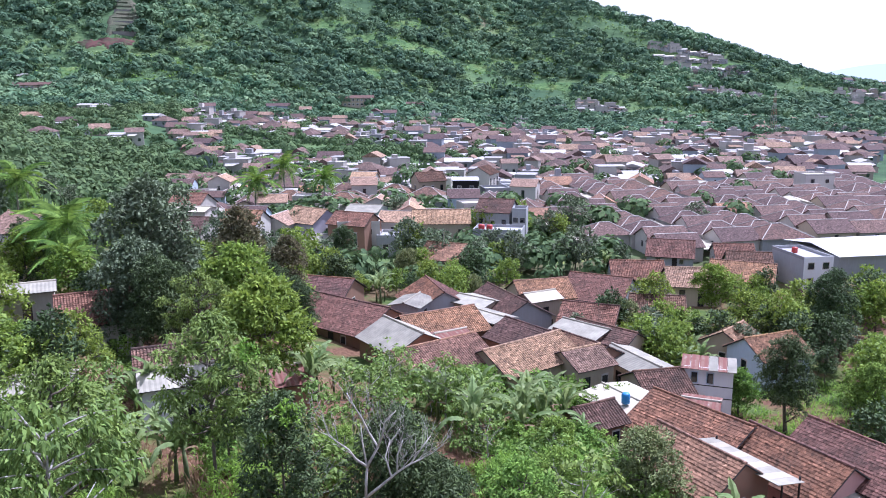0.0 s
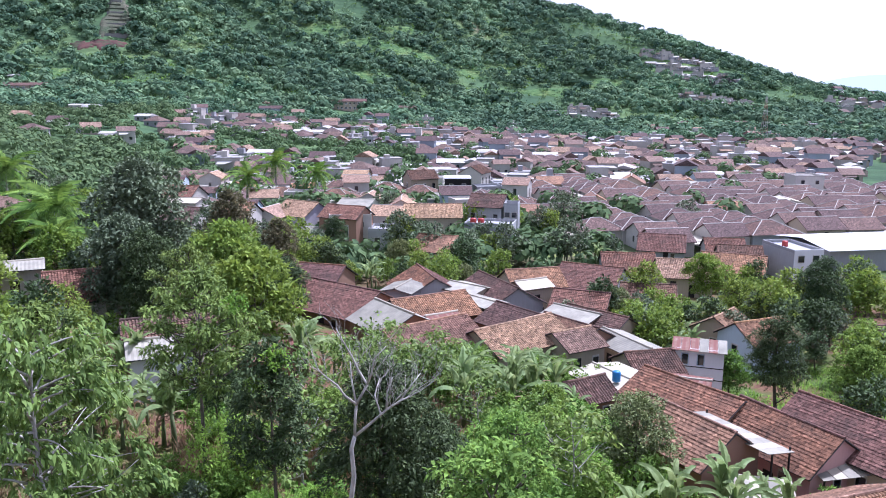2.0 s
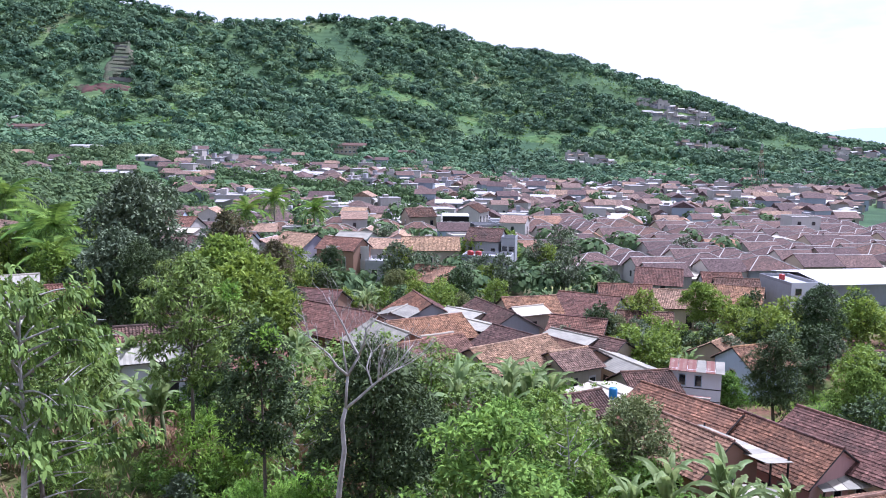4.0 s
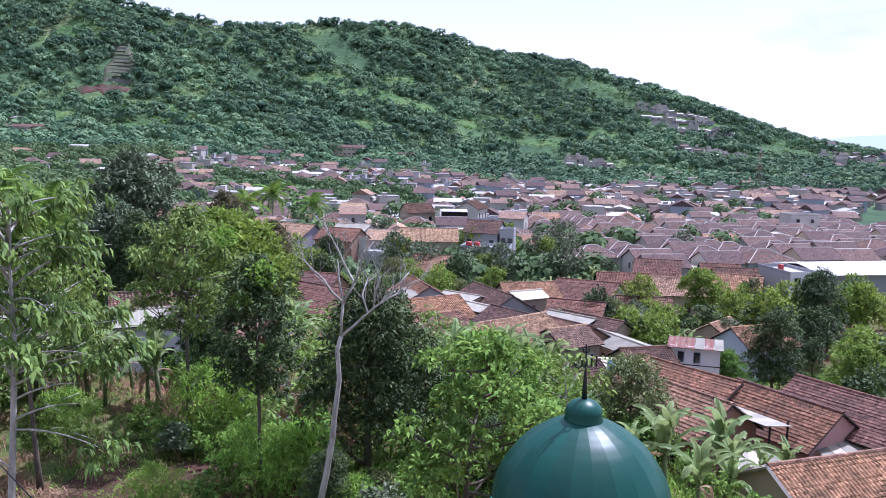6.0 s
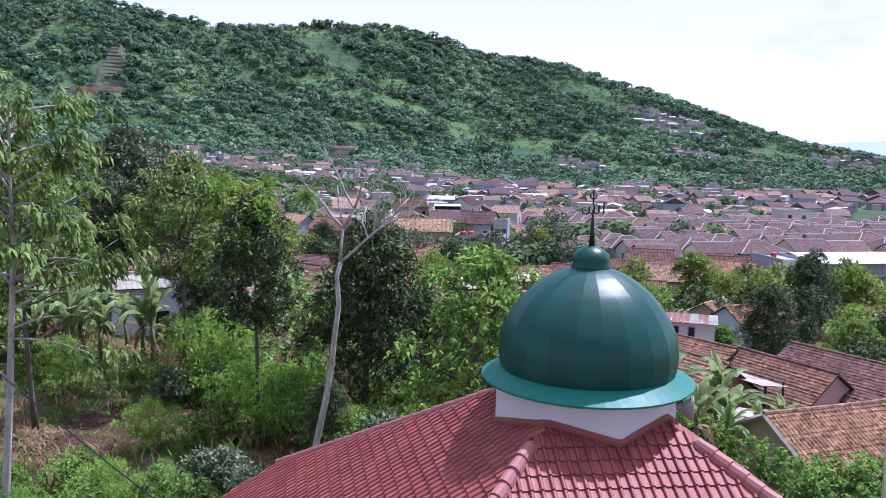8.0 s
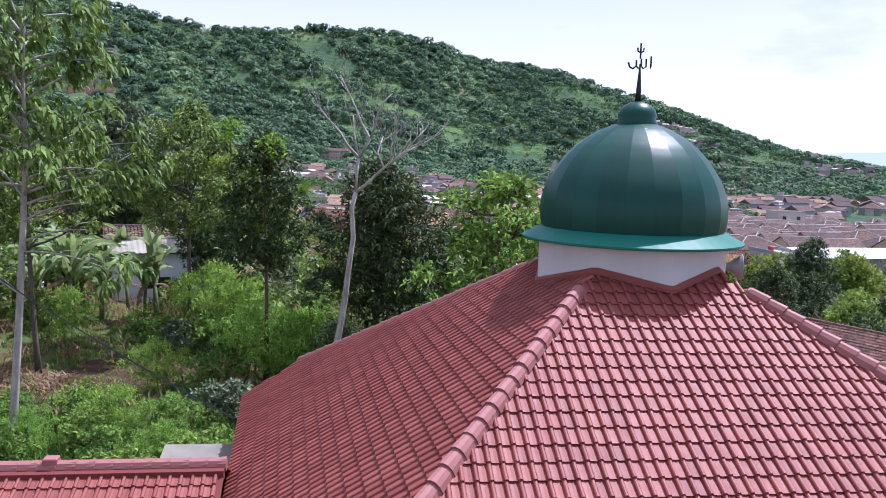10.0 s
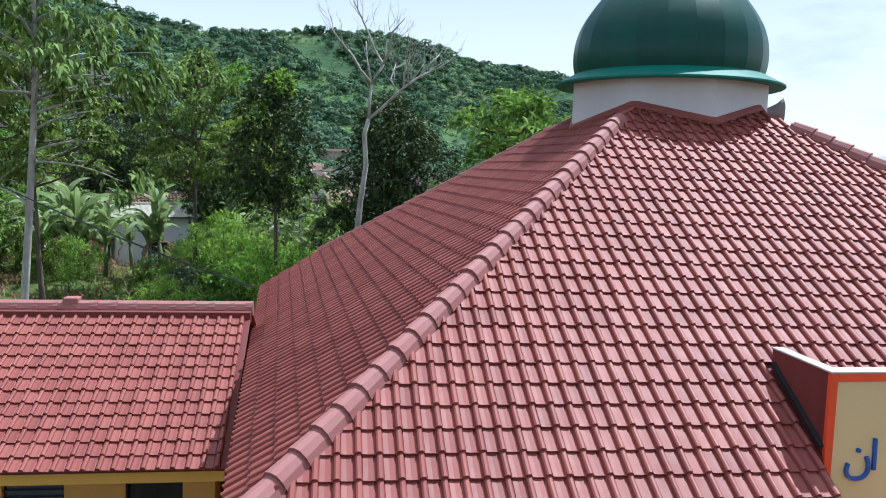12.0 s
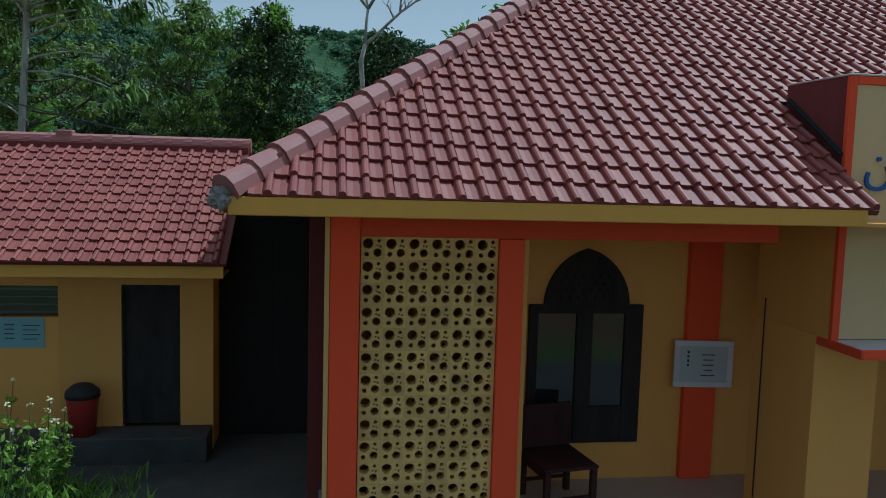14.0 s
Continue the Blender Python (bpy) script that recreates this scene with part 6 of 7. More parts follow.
# bare tree: a pale crooked trunk and forked dry limbs
def bare_tree():
    rd = random.Random(8)
    ob = thing("bare_tree", pose(0, 28.5, 0), "leafless pale grey tree with forked dry branches", "tree")

    def run(name, pts, r0, r1, twigs, seg=6):
        bm = bmesh.new()
        ctrl = [Vector(p) for p in pts]
        n = len(ctrl)
        tube(ctrl, [r0 + (r1 - r0) * i / (n - 1) for i in range(n)], seg, bm)
        for t in range(twigs):
            i = rd.randint(max(1, n - 3), n - 1)
            p = ctrl[i - 1].lerp(ctrl[i], rd.uniform(0.2, 1.0))
            d = (ctrl[i] - ctrl[i - 1]).normalized()
            d = (d + Vector((rd.uniform(-1, 1), rd.uniform(-1.2, 1.2), rd.uniform(-0.3, 0.9))) * 0.75).normalized()
            twig(bm, p, d, rd.uniform(0.7, 1.3), r1 * 0.75, 0)
        part(name, bm, M["bark_pale"], ob, smooth=True)

    def twig(bm, p, d, ln, r, depth):
        way, rad = [p], [r]
        for i in range(3):
            d = (d + Vector((rd.uniform(-1, 1), rd.uniform(-1, 1), rd.uniform(-0.3, 0.8))) * 0.28).normalized()
            p = p + d * ln / 3
            way.append(p)
            rad.append(r * (1 - 0.75 * (i + 1) / 3))
        tube(way, rad, 4, bm)
        if depth < 2:
            for t in range(2):
                nd = (d + Vector((rd.uniform(-1, 1), rd.uniform(-1, 1), rd.uniform(-0.2, 0.8))) * 0.8).normalized()
                twig(bm, way[rd.randint(1, 3)], nd, ln * rd.uniform(0.45, 0.75), r * 0.6, depth + 1)

    run("trunk", ((-0.75, 0, -1.8), (-0.42, 0, 0.6), (0.0, 0, 2.6), (0.22, 0, 4.0), (0.30, 0, 4.9), (0.47, 0, 6.2), (0.39, 0, 7.3), (0.53, 0, 7.84)), 0.135, 0.075, 0, 9)
    run("branch", ((0.53, 0, 7.84), (0.55, 0, 8.5), (0.61, 0, 9.08)), 0.058, 0.05, 0)
    run("branch", ((0.61, 0, 9.08), (0.2, -0.2, 9.5), (-0.08, -0.3, 9.97), (-0.5, -0.5, 10.4), (-0.77, -0.6, 10.75)), 0.06, 0.022, 6)
    run("branch", ((0.61, 0, 9.08), (1.02, 0.2, 9.77), (0.7, 0.3, 10.3), (0.47, 0.3, 10.86), (0.2, 0.2, 11.4), (-0.08, 0.2, 11.96)), 0.064, 0.022, 5)
    run("branch", ((0.6, 0, 9.1), (0.45, 0.3, 9.9), (0.4, 0.5, 10.6)), 0.045, 0.018, 4)
    run("branch", ((1.02, 0.2, 9.77), (1.2, 0.0, 10.3), (1.28, -0.1, 10.86), (1.71, -0.2, 11.35)), 0.05, 0.02, 5)
    run("branch", ((0.5, 0, 7.8), (0.95, -0.1, 8.2), (1.28, -0.2, 8.53), (1.71, -0.3, 8.94), (2.2, -0.4, 9.3), (2.66, -0.5, 9.55)), 0.066, 0.028, 8)
    run("branch", ((1.71, -0.3, 8.94), (1.75, 0.0, 9.5), (1.97, 0.1, 10.05)), 0.045, 0.02, 6)
    run("branch", ((1.5, -0.25, 8.75), (1.3, 0.3, 9.3), (1.5, 0.5, 9.9)), 0.04, 0.018, 6)
    run("branch", ((2.2, -0.4, 9.3), (2.7, -0.2, 9.9), (3.0, 0.0, 10.2)), 0.034, 0.016, 5)
    return ob


bare_tree()
gr = random.Random(21)

mango = grow(31, 10.0, 0.22, 0.16, 5.6, 30, 15000, 0.28, M["leaf_dark"], M["bark"], "dense dark green mango tree", flat=0.85, cs=0.25, ratio=0.34, droop=0.5)
spread(mango, [(1.6, 34.0, 0.96), (4.2, 36.0, 0.62), (-17.5, 71, 1.05), (-6.5, 82, 0.8), (38.9, 65.6, 0.93), (57, 88, 1.0), (-2.5, 131, 0.9), (6.6, 31, 0.42), (0.2, 29.8, 0.34), (-9.4, 88, 0.8)], gr)
big = grow(37, 13.0, 0.4, 0.14, 8.4, 26, 15000, 0.44, M["leaf_grey"], M["bark"], "huge dense dark grey-green tree in the village", flat=0.9, cs=0.27, ratio=0.45)
spread(big, [(-20.6, 84.5, 1.24), (-20.8, 75.0, 0.86), (-60, 135, 0.8)], gr)
slim = grow(32, 10.4, 0.12, 0.36, 3.4, 22, 7000, 0.26, M["leaf_dark"], M["bark"], "slim dark tree with a narrow crown", flat=1.0, cs=0.25, ratio=0.36, droop=0.6)
spread(slim, [(-3.0, 33.4, 1.0), (-7.4, 46, 0.8), (2.5, 42, 0.7)], gr)
rust = grow(38, 12.5, 0.2, 0.25, 6.0, 24, 8000, 0.38, M["leaf_rust"], M["bark"], "dark tree with reddish young leaves", flat=0.9, cs=0.25)
spread(rust, [(-14.2, 95.0, 1.05), (-8.6, 92.0, 0.85)], gr)
tips = grow(39, 1.4, 0.03, 0.1, 1.3, 7, 420, 0.24, M["leaf_bright"], M["stem_green"], "bright yellow-green young shoots on a tree top", flat=0.8, cs=0.34, name="young_shoots", category="foliage")
spread_at = ((-2.75, 33.1, 8.7, 0.8), (-3.7, 33.0, 7.9, 0.5), (-5.2, 39.0, 9.6, 0.8))
for i, (x, y, z, sc) in enumerate(spread_at[1:]):
    copy_thing(tips, pose(x, y, z) @ Matrix.Scale(sc, 4))
tips.matrix_basis = pose(*spread_at[0][:3]) @ Matrix.Scale(spread_at[0][3], 4)
airy = grow(33, 12.8, 0.14, 0.42, 8.0, 44, 8200, 0.31, M["leaf_olive"], M["bark"], "tall airy tree with light green leaves", flat=0.5, airy=0.8, cs=0.12, droop=0.9, ratio=0.36, limbs=44)
spread(airy, [(-7.6, 41.8, 0.98), (-12.8, 35.4, 0.96), (-13.5, 66, 0.8), (-17.5, 30.5, 0.5)], gr)
leafy = grow(40, 7.5, 0.18, 0.15, 7.0, 26, 9000, 0.34, M["leaf_valley"], M["bark"], "broad tree with dense glossy green leaves", flat=0.75, cs=0.24, ratio=0.4, droop=0.6)
spread(leafy, [(-24.6, 48, 0.92), (-20.4, 46.5, 0.72), (-22.0, 40.5, 0.72), (-28.5, 54, 0.9), (-19.5, 53.5, 0.6), (36.6, 70.4, 0.62), (48.5, 67.5, 0.8)], gr)
dying = grow(45, 3.0, 0.05, 0.1, 4.0, 14, 1500, 0.4, M["leaf_dry"], M["bark"], "withered orange-brown shrub beside the village houses", flat=0.7, cs=0.26, name="shrub", category="shrub", droop=0.8)
spread(dying, [(-21.8, 62.5, 1.0), (-24.0, 64.0, 0.9), (-19.6, 63.0, 0.8)], gr)
corner = grow(36, 8.6, 0.14, 0.30, 6.4, 26, 5600, 0.30, M["leaf_valley"], M["bark"], "leaning green tree with an open crown", flat=0.6, airy=0.8, cs=0.17, lean=0.08, ratio=0.42, droop=0.6, limbs=26)
spread(corner, [(4.9, 25.4, 1.04), (8.2, 34.0, 0.8), (-1, 44, 0.6), (10.8, 39.5, 0.6), (-13.6, 37.0, 0.4)], gr)
bright = grow(34, 9.2, 0.14, 0.3, 6.0, 20, 6500, 0.40, M["leaf"], M["bark"], "bright green leafy garden tree", flat=0.7, airy=0.45, cs=0.22, ratio=0.42)
spread(bright, [(-6.6, 58, 1.2), (-10.4, 74, 1.3), (3.0, 47, 0.5), (12.5, 47, 0.5), (47, 100, 0.9)], gr)
olive = grow(35, 5.6, 0.14, 0.24, 5.2, 20, 8000, 0.25, M["leaf_fruit"], M["bark"], "rounded grey-green fruit tree", flat=0.8, cs=0.26, ratio=0.36)
spread(olive, [(17.2, 43.5, 1.04), (13.5, 52, 0.6), (26, 64.5, 0.5), (-16, 109, 1.6), (33, 95, 0.9), (16, 112, 0.8), (8, 128, 1.0), (2.2, 30.6, 0.36)], gr)

# lighter plants for the middle distance
midA = grow(41, 7.5, 0.16, 0.2, 6.4, 18, 1900, 0.5, M["leaf"], M["bark"], "broad green village tree", flat=0.8, cs=0.28)
midB = grow(42, 8.0, 0.16, 0.2, 6.2, 16, 1900, 0.5, M["leaf_dark"], M["bark"], "dark green village tree", flat=0.9, cs=0.28)
midC = grow(43, 6.5, 0.14, 0.2, 5.6, 14, 1700, 0.48, M["leaf"], M["bark"], "bright green village tree", flat=0.75, cs=0.28)
midD = grow(44, 7.0, 0.15, 0.2, 5.8, 15, 1700, 0.48, M["leaf_grey"], M["bark"], "dusty grey-green village tree", flat=0.85, cs=0.28)
spots = {0: [], 1: [], 2: [], 3: []}
groves = ((33, 86, 6, 5, 9), (46, 90, 9, 6, 13), (54, 82, 7, 6, 9), (58, 90, 8, 6, 9), (52, 68, 6, 6, 4), (32, 92, 6, 5, 6), (58, 106, 5, 3, 4), (84, 104, 7, 3, 7), (92, 106, 7, 3, 6), (70, 99, 6, 3, 6), (0, 128, 10, 7, 12), (13, 118, 10, 6, 11), (24, 128, 8, 7, 9), (34, 135, 8, 7, 9), (42, 133, 6, 6, 5), (-6, 112, 7, 8, 8), (-18, 96, 9, 9, 14), (-36, 100, 10, 12, 18), (-44, 134, 14, 12, 18), (-22, 124, 12, 10, 14), (-60, 160, 22, 22, 40), (-80, 220, 30, 35, 50), (-110, 300, 50, 60, 70), (-45, 200, 14, 20, 18), (-60, 92, 14, 14, 16), (8, 172, 10, 8, 7), (14, 142, 16, 8, 12), (30, 172, 10, 12, 10), (2, 195, 18, 14, 14), (34, 195, 14, 14, 10), (-14, 160, 12, 10, 10), (-14, 185, 12, 12, 10), (-6, 236, 14, 12, 9), (44, 160, 5, 10, 7), (48, 172, 4, 10, 5), (-38, 70, 8, 10, 12), (-30, 60, 8, 8, 10), (66, 66, 10, 8, 10), (46, 56, 5, 4, 3))
for cx, cy, rx, ry, n in groves:
    for i in range(n):
        x, y = cx + gr.gauss(0, 0.6) * rx, cy + gr.gauss(0, 0.6) * ry
        spots[gr.choice((0, 0, 1, 1, 2, 3))].append((x, y, gr.uniform(0.55, 1.15) * (1.15 if y > 120 else 0.85)))
for tries in range(1900):
    y = gr.uniform(150, 540)
    x = gr.uniform(-40 - (y - 150) * 0.2, 80 + (y - 150) * 0.6)
    if free(x, y, 4.6) and (x < 14 + (y - 150) * 0.12 or gr.random() < 0.35):
        spots[gr.choice((0, 1, 1, 2, 3))].append((x, y, gr.uniform(0.6, 1.2)))
rest = []
for ob, key in ((midA, 0), (midB, 1), (midC, 2), (midD, 3)):
    spots[key].sort(key=lambda s: s[1])
    spread(ob, spots[key][:55], gr)
    rest += spots[key][55:]


# banana plants: each leaf is a piece of its own
def banana_leaf(seed):
    rd = random.Random(seed)
    verts, faces = [], []
    n = 12
    ln = 2.3
    for i in range(n + 1):
        t = i / n
        y, z = ln * (t * 0.62 + 0.16 * t * t), ln * (0.92 * t - 0.62 * t ** 2.8)
        wd = 0.185 * math.sin(math.pi * min(1, 0.12 + 0.88 * t)) ** 0.6 + 0.01
        for s in (-1, -0.5, 0, 0.5, 1):
            j = rd.uniform(-0.05, 0.05) if abs(s) == 1 else 0
            verts.append((s * wd * (1 + j), y + (j * 1.2 if abs(s) == 1 else 0), z - abs(s) * wd * 0.35 + (0.05 if s == 0 else 0)))
    for i in range(n):
        for k in range(4):
            if k in (0, 3) and rd.random() < 0.28:
                continue
            faces.append((i * 5 + k, i * 5 + k + 1, i * 5 + k + 6, i * 5 + k + 5))
    return mesh_of("leaf", verts, faces, M["leaf_banana"])


bleaf = [banana_leaf(i) for i in range(3)]
dryleaf = banana_leaf(9)
dryleaf.materials.clear()
dryleaf.materials.append(M["leaf_dry"])


def banana(seed, m):
    rd = random.Random(seed)
    ob = thing("banana_plant", m, "banana plant with long arching torn leaves", "banana plant", "banana plants")
    part("stem", tube([(0, 0, -0.4), (0.03, 0, 1.0), (0.0, 0.03, 2.1)], [0.16, 0.12, 0.08], 8), M["stem_green"], ob, smooth=True)
    for i in range(9):
        a = 137.5 * i + rd.uniform(-20, 20)
        tilt = 48 - 5.5 * i + rd.uniform(-8, 8)
        put("leaf", bleaf[i % 3], ob, "", pose(0, 0, 2.0 + 0.02 * i, 0, 0, a) @ pose(0, 0, 0, -8 + 6.5 * i + rd.uniform(-14, 14)) @ Matrix.Scale(rd.uniform(1.0, 1.45), 4))
    for i in range(2):
        put("leaf", dryleaf, ob, "dry brown hanging leaf", pose(0, 0, 1.9, 0, 0, rd.uniform(0, 360)) @ pose(0, 0, 0, -60) @ Matrix.Scale(0.75, 4))
    return ob


bp = [banana(s, pose(0, 0, 0)) for s in (1, 2, 3)]
bspots = [[], [], []]
for cx, cy, r, n in ((11.0, 54.5, 3.0, 9), (14.2, 60.0, 1.6, 5), (-15.4, 50.0, 1.8, 6), (-17.6, 48.0, 1.6, 4), (-14.6, 46.2, 0.8, 3), (-10.9, 46.6, 0.5, 2), (-3.5, 117, 2.5, 5), (36, 82, 2.5, 6), (20.6, 38.2, 0.9, 2), (25.8, 43.0, 0.9, 2), (19.6, 35.2, 0.7, 1), (52, 64, 2.5, 5), (-2.5, 64, 2.2, 6), (7.0, 61, 2.0, 5), (43, 130, 2.5, 4), (-7.0, 46.5, 1.0, 2), (-16.5, 57, 1.6, 3), (4, 115, 2, 3), (14.8, 33.0, 1.6, 3)):
    for i in range(n):
        bspots[gr.randint(0, 2)].append((cx + gr.gauss(0, 0.7) * r, cy + gr.gauss(0, 0.7) * r, gr.uniform(0.75, 1.25) * (1.12 if -18 < cx < -13 else 1.0)))
for ob, sp in zip(bp, bspots):
    spread(ob, sp, gr)


# coconut palms
def frond_mesh():
    g = np.random.default_rng(5)
    q = []
    n = 26
    for i in range(n):
        t = (i + 1) / n
        y, z = 3.6 * t * (1 - 0.12 * t), 3.6 * (0.35 * t - 0.75 * t * t)
        ln = 0.95 * math.sin(math.pi * (0.12 + 0.82 * t)) ** 0.7
        for s in (-1, 1):
            a = np.array([0, y, z])
            tip = a + np.array([s * ln * 0.85, ln * 0.45, -ln * (0.3 + 0.25 * g.random())])
            wv = np.array([0, 0.14, 0.03])
            q.append([a - wv * 0.5, a + wv * 0.5, tip + wv * 0.15, tip - wv * 0.15])
    q.append([[-0.04, 0, 0], [0.04, 0, 0], [0.02, 1.75, 0.42], [-0.02, 1.75, 0.42]])
    q.append([[-0.02, 1.75, 0.42], [0.02, 1.75, 0.42], [0.005, 3.15, -1.4], [-0.005, 3.15, -1.4]])
    return quads_mesh("frond", np.array(q), M["leaf_valley"])


frond = frond_mesh()


def palm(H, seed):
    rd = random.Random(seed)
    ob = thing("coconut_palm", pose(0, 0, 0), "tall coconut palm with drooping fronds", "palm", "palms")
    part("trunk", tube(bezier(Vector((0, 0, -0.6)), Vector((0.5, 0, H * 0.5)), Vector((0.2, 0.1, H)), 7), [0.24, 0.18, 0.16, 0.15, 0.14, 0.13, 0.13], 8), M["bark_pale"], ob, smooth=True)
    for i in range(19):
        put("frond", frond, ob, "", pose(0.2, 0.1, H, 0, 0, 137.5 * i) @ pose(0, 0, 0, 58 - 5.6 * i + rd.uniform(-8, 8)) @ Matrix.Scale(rd.uniform(1.25, 1.6), 4))
    return ob


spread(palm(8.2, 1), [(-33.2, 96, 1.12), (-31.0, 90, 0.8), (-37, 99, 0.95), (-20.5, 227, 1.3), (-25, 195, 1.2), (-9, 210, 1.1), (-57, 140, 1.1)], gr)

# big-leaved cassava and papaya by the mosque
cass = grow(51, 2.4, 0.05, 0.25, 2.8, 14, 1100, 0.30, M["leaf_grey"], M["stem_green"], "pale broad-leaved cassava shrub by the mosque", flat=0.5, cs=0.24, name="shrub", category="shrub")
spread(cass, [(-3.5, 27.6, 0.62), (-4.4, 28.3, 0.55), (-2.7, 26.6, 0.5), (2.2, 28.5, 0.9), (-12.0, 25.5, 0.5), (-7.6, 38.6, 0.7)], gr)
fern = grow(52, 3.2, 0.05, 0.1, 4.2, 22, 4200, 0.26, M["leaf_bright"], M["stem_green"], "feathery bright green shrub", flat=0.5, cs=0.2, name="shrub", category="shrub", ratio=0.2, droop=0.3, airy=0.3)
spread(fern, [(-3.6, 34.2, 1.0), (-2.2, 33.0, 1.0), (-1.4, 35.4, 0.9), (-6.3, 41.2, 1.35), (-4.8, 42.4, 1.1), (-13.6, 41.3, 0.85), (-9.4, 24.5, 0.5), (-7.0, 26.0, 0.6), (-5.2, 23.6, 0.45), (-12.5, 23.0, 0.5), (-7.2, 32.6, 0.65), (1.0, 30.0, 0.7), (9, 44, 1.0), (11.5, 43.5, 1.1), (13.5, 45, 0.8), (-16, 31, 0.8), (10.2, 36, 0.8), (12.8, 39, 0.9)], gr)
bush = grow(53, 2.2, 0.05, 0.1, 3.0, 14, 980, 0.24, M["leaf_valley"], M["stem_green"], "low leafy garden bush", flat=0.7, cs=0.26, name="shrub", category="shrub")
bsp = []
for i in range(110):
    x, y = gr.uniform(-34, 16), gr.uniform(26, 72)
    if (x < 2 or y > 34) and not (-16 < x < -4.0 and 26 < y < 47):
        bsp.append((x, y, gr.uniform(0.5, 1.35)))
for i in range(26):
    bsp.append((gr.uniform(1, 24), gr.uniform(63.5, 69.5), gr.uniform(0.9, 1.5)))
bsp += [(-8.6, 40.0, 0.7), (-6.8, 41.0, 0.9), (-9.8, 41.6, 0.8), (-5.4, 32.0, 0.7), (-4.6, 33.6, 0.8), (-9.0, 29.0, 0.6), (-13.0, 28.5, 0.7), (-11.0, 27.2, 0.6), (-8.2, 39.4, 0.8), (-6.0, 39.0, 0.9), (2.4, 31.5, 0.9), (-0.4, 31.0, 0.8), (3.8, 30.0, 1.0)]
for i in range(34):
    bsp.append((gr.uniform(-19, -3.4), gr.uniform(19.5, 29.5), gr.uniform(0.35, 0.75)))
bsp += [(21.0, 31.0, 1.0), (22.6, 32.0, 1.1), (24.2, 31.4, 1.2), (26.0, 32.0, 1.2), (27.8, 31.6, 1.3), (23.4, 29.8, 0.9), (19.5, 32.5, 1.0), (18.0, 34.0, 1.0), (29.5, 43.2, 0.8), (31.0, 44.6, 0.8)]
for i in range(46):
    bsp.append((gr.uniform(8.5, 20.5), gr.uniform(36, 56), gr.uniform(0.7, 1.4)))
spread(bush, bsp, gr)
twig = grow(54, 4.2, 0.06, 0.3, 3.4, 12, 700, 0.26, M["leaf_olive"], M["bark_pale"], "thin half-bare garden sapling", flat=0.8, airy=0.9, cs=0.3, name="sapling", category="tree", droop=0.7)
tw = [(gr.uniform(-30, 12), gr.uniform(27, 66), gr.uniform(0.7, 1.5)) for i in range(60)]
spread(twig, [s for s in tw if not (-17.5 < s[0] < -4 and 28 < s[1] < 47) and not (-7 < s[0] < 4 and s[1] < 34)], gr)


def tufts(name, region, n, size, leaf, label, per=9, tall=1.6, seed=0, bare=()):
    """Grass and weeds over a stretch of ground."""
    g = np.random.default_rng(seed)
    x0, x1, y0, y1 = region
    x, y = g.uniform(x0, x1, n), g.uniform(y0, y1, n)
    keep = wob(x, y, 3.1, seed) + g.normal(size=n) * 0.35 > -0.25
    for cx, cy, rx, ry in bare:
        keep &= ((x - cx) / rx) ** 2 + ((y - cy) / ry) ** 2 > 1
    x, y = x[keep], y[keep]
    z = land(x, y)
    c = np.repeat(np.stack([x, y, z], 1), per, 0)
    k = len(c)
    s = size * (0.5 + g.random((k, 1)))
    a = g.random(k) * 6.283
    d = np.stack([np.cos(a) * 0.45, np.sin(a) * 0.45, np.full(k, tall)], 1) * s
    side = np.stack([-np.sin(a), np.cos(a), np.zeros(k)], 1) * s * 0.085
    c = c + np.stack([g.normal(size=k) * size * 0.5, g.normal(size=k) * size * 0.5, np.full(k, -0.03)], 1)
    bend = np.stack([np.cos(a), np.sin(a), np.full(k, -0.35)], 1) * s * 0.45
    q = np.stack([c - side * 0.5, c + d * 0.55 - side, c + d + bend, c + d * 0.55 + side], 1)
    return tagged(put(name, quads_mesh(name, q, leaf)), label, "undergrowth", kind="stuff")


SOIL = ((-10.4, 35.2, 1.7, 2.8), (-6.6, 36.6, 1.0, 1.2))
tufts("weeds", (-34, 12, 22, 62), 6000, 0.30, M["leaf"], "rank green weeds over the garden", 7, 1.0, 1, SOIL)
tufts("tall_grass", (-20, -2.6, 18.6, 28), 4200, 0.24, M["leaf_valley"], "tall grass behind the annex", 10, 2.0, 2)
tufts("maize", (-17, -3, 26, 31), 600, 0.34, M["leaf_olive"], "rows of tall weeds behind the annex", 8, 2.0, 12, ((-10.4, 33, 2.0, 3.0),))
tufts("dry_weeds", (-30, 12, 26, 60), 1800, 0.42, M["leaf_dry"], "dry straw-coloured weeds", 6, 1.3, 3, SOIL[:1])
tufts("dry_maize", (-10, 3, 42.5, 50), 900, 0.55, M["leaf_dry"], "dry brown maize stalks behind the garden", 7, 2.4, 8)
tufts("straw", (-15, -11.4, 28.5, 35), 700, 0.34, M["leaf_dry"], "yellow straw on the garden soil", 8, 0.8, 9)
tufts("soil_weeds", (-13, -5, 32, 39.5), 420, 0.2, M["leaf_valley"], "small green weeds on the dug soil", 8, 0.9, 14)
tufts("bright_weeds", (3, 20, 24, 50), 2600, 0.40, M["leaf_bright"], "bright green weeds on the slope", 7, 1.1, 4)
tufts("meadow_grass", (36, 60, 52, 78), 2200, 0.5, M["leaf_bright"], "bright green grass between the houses", 6, 0.9, 5)
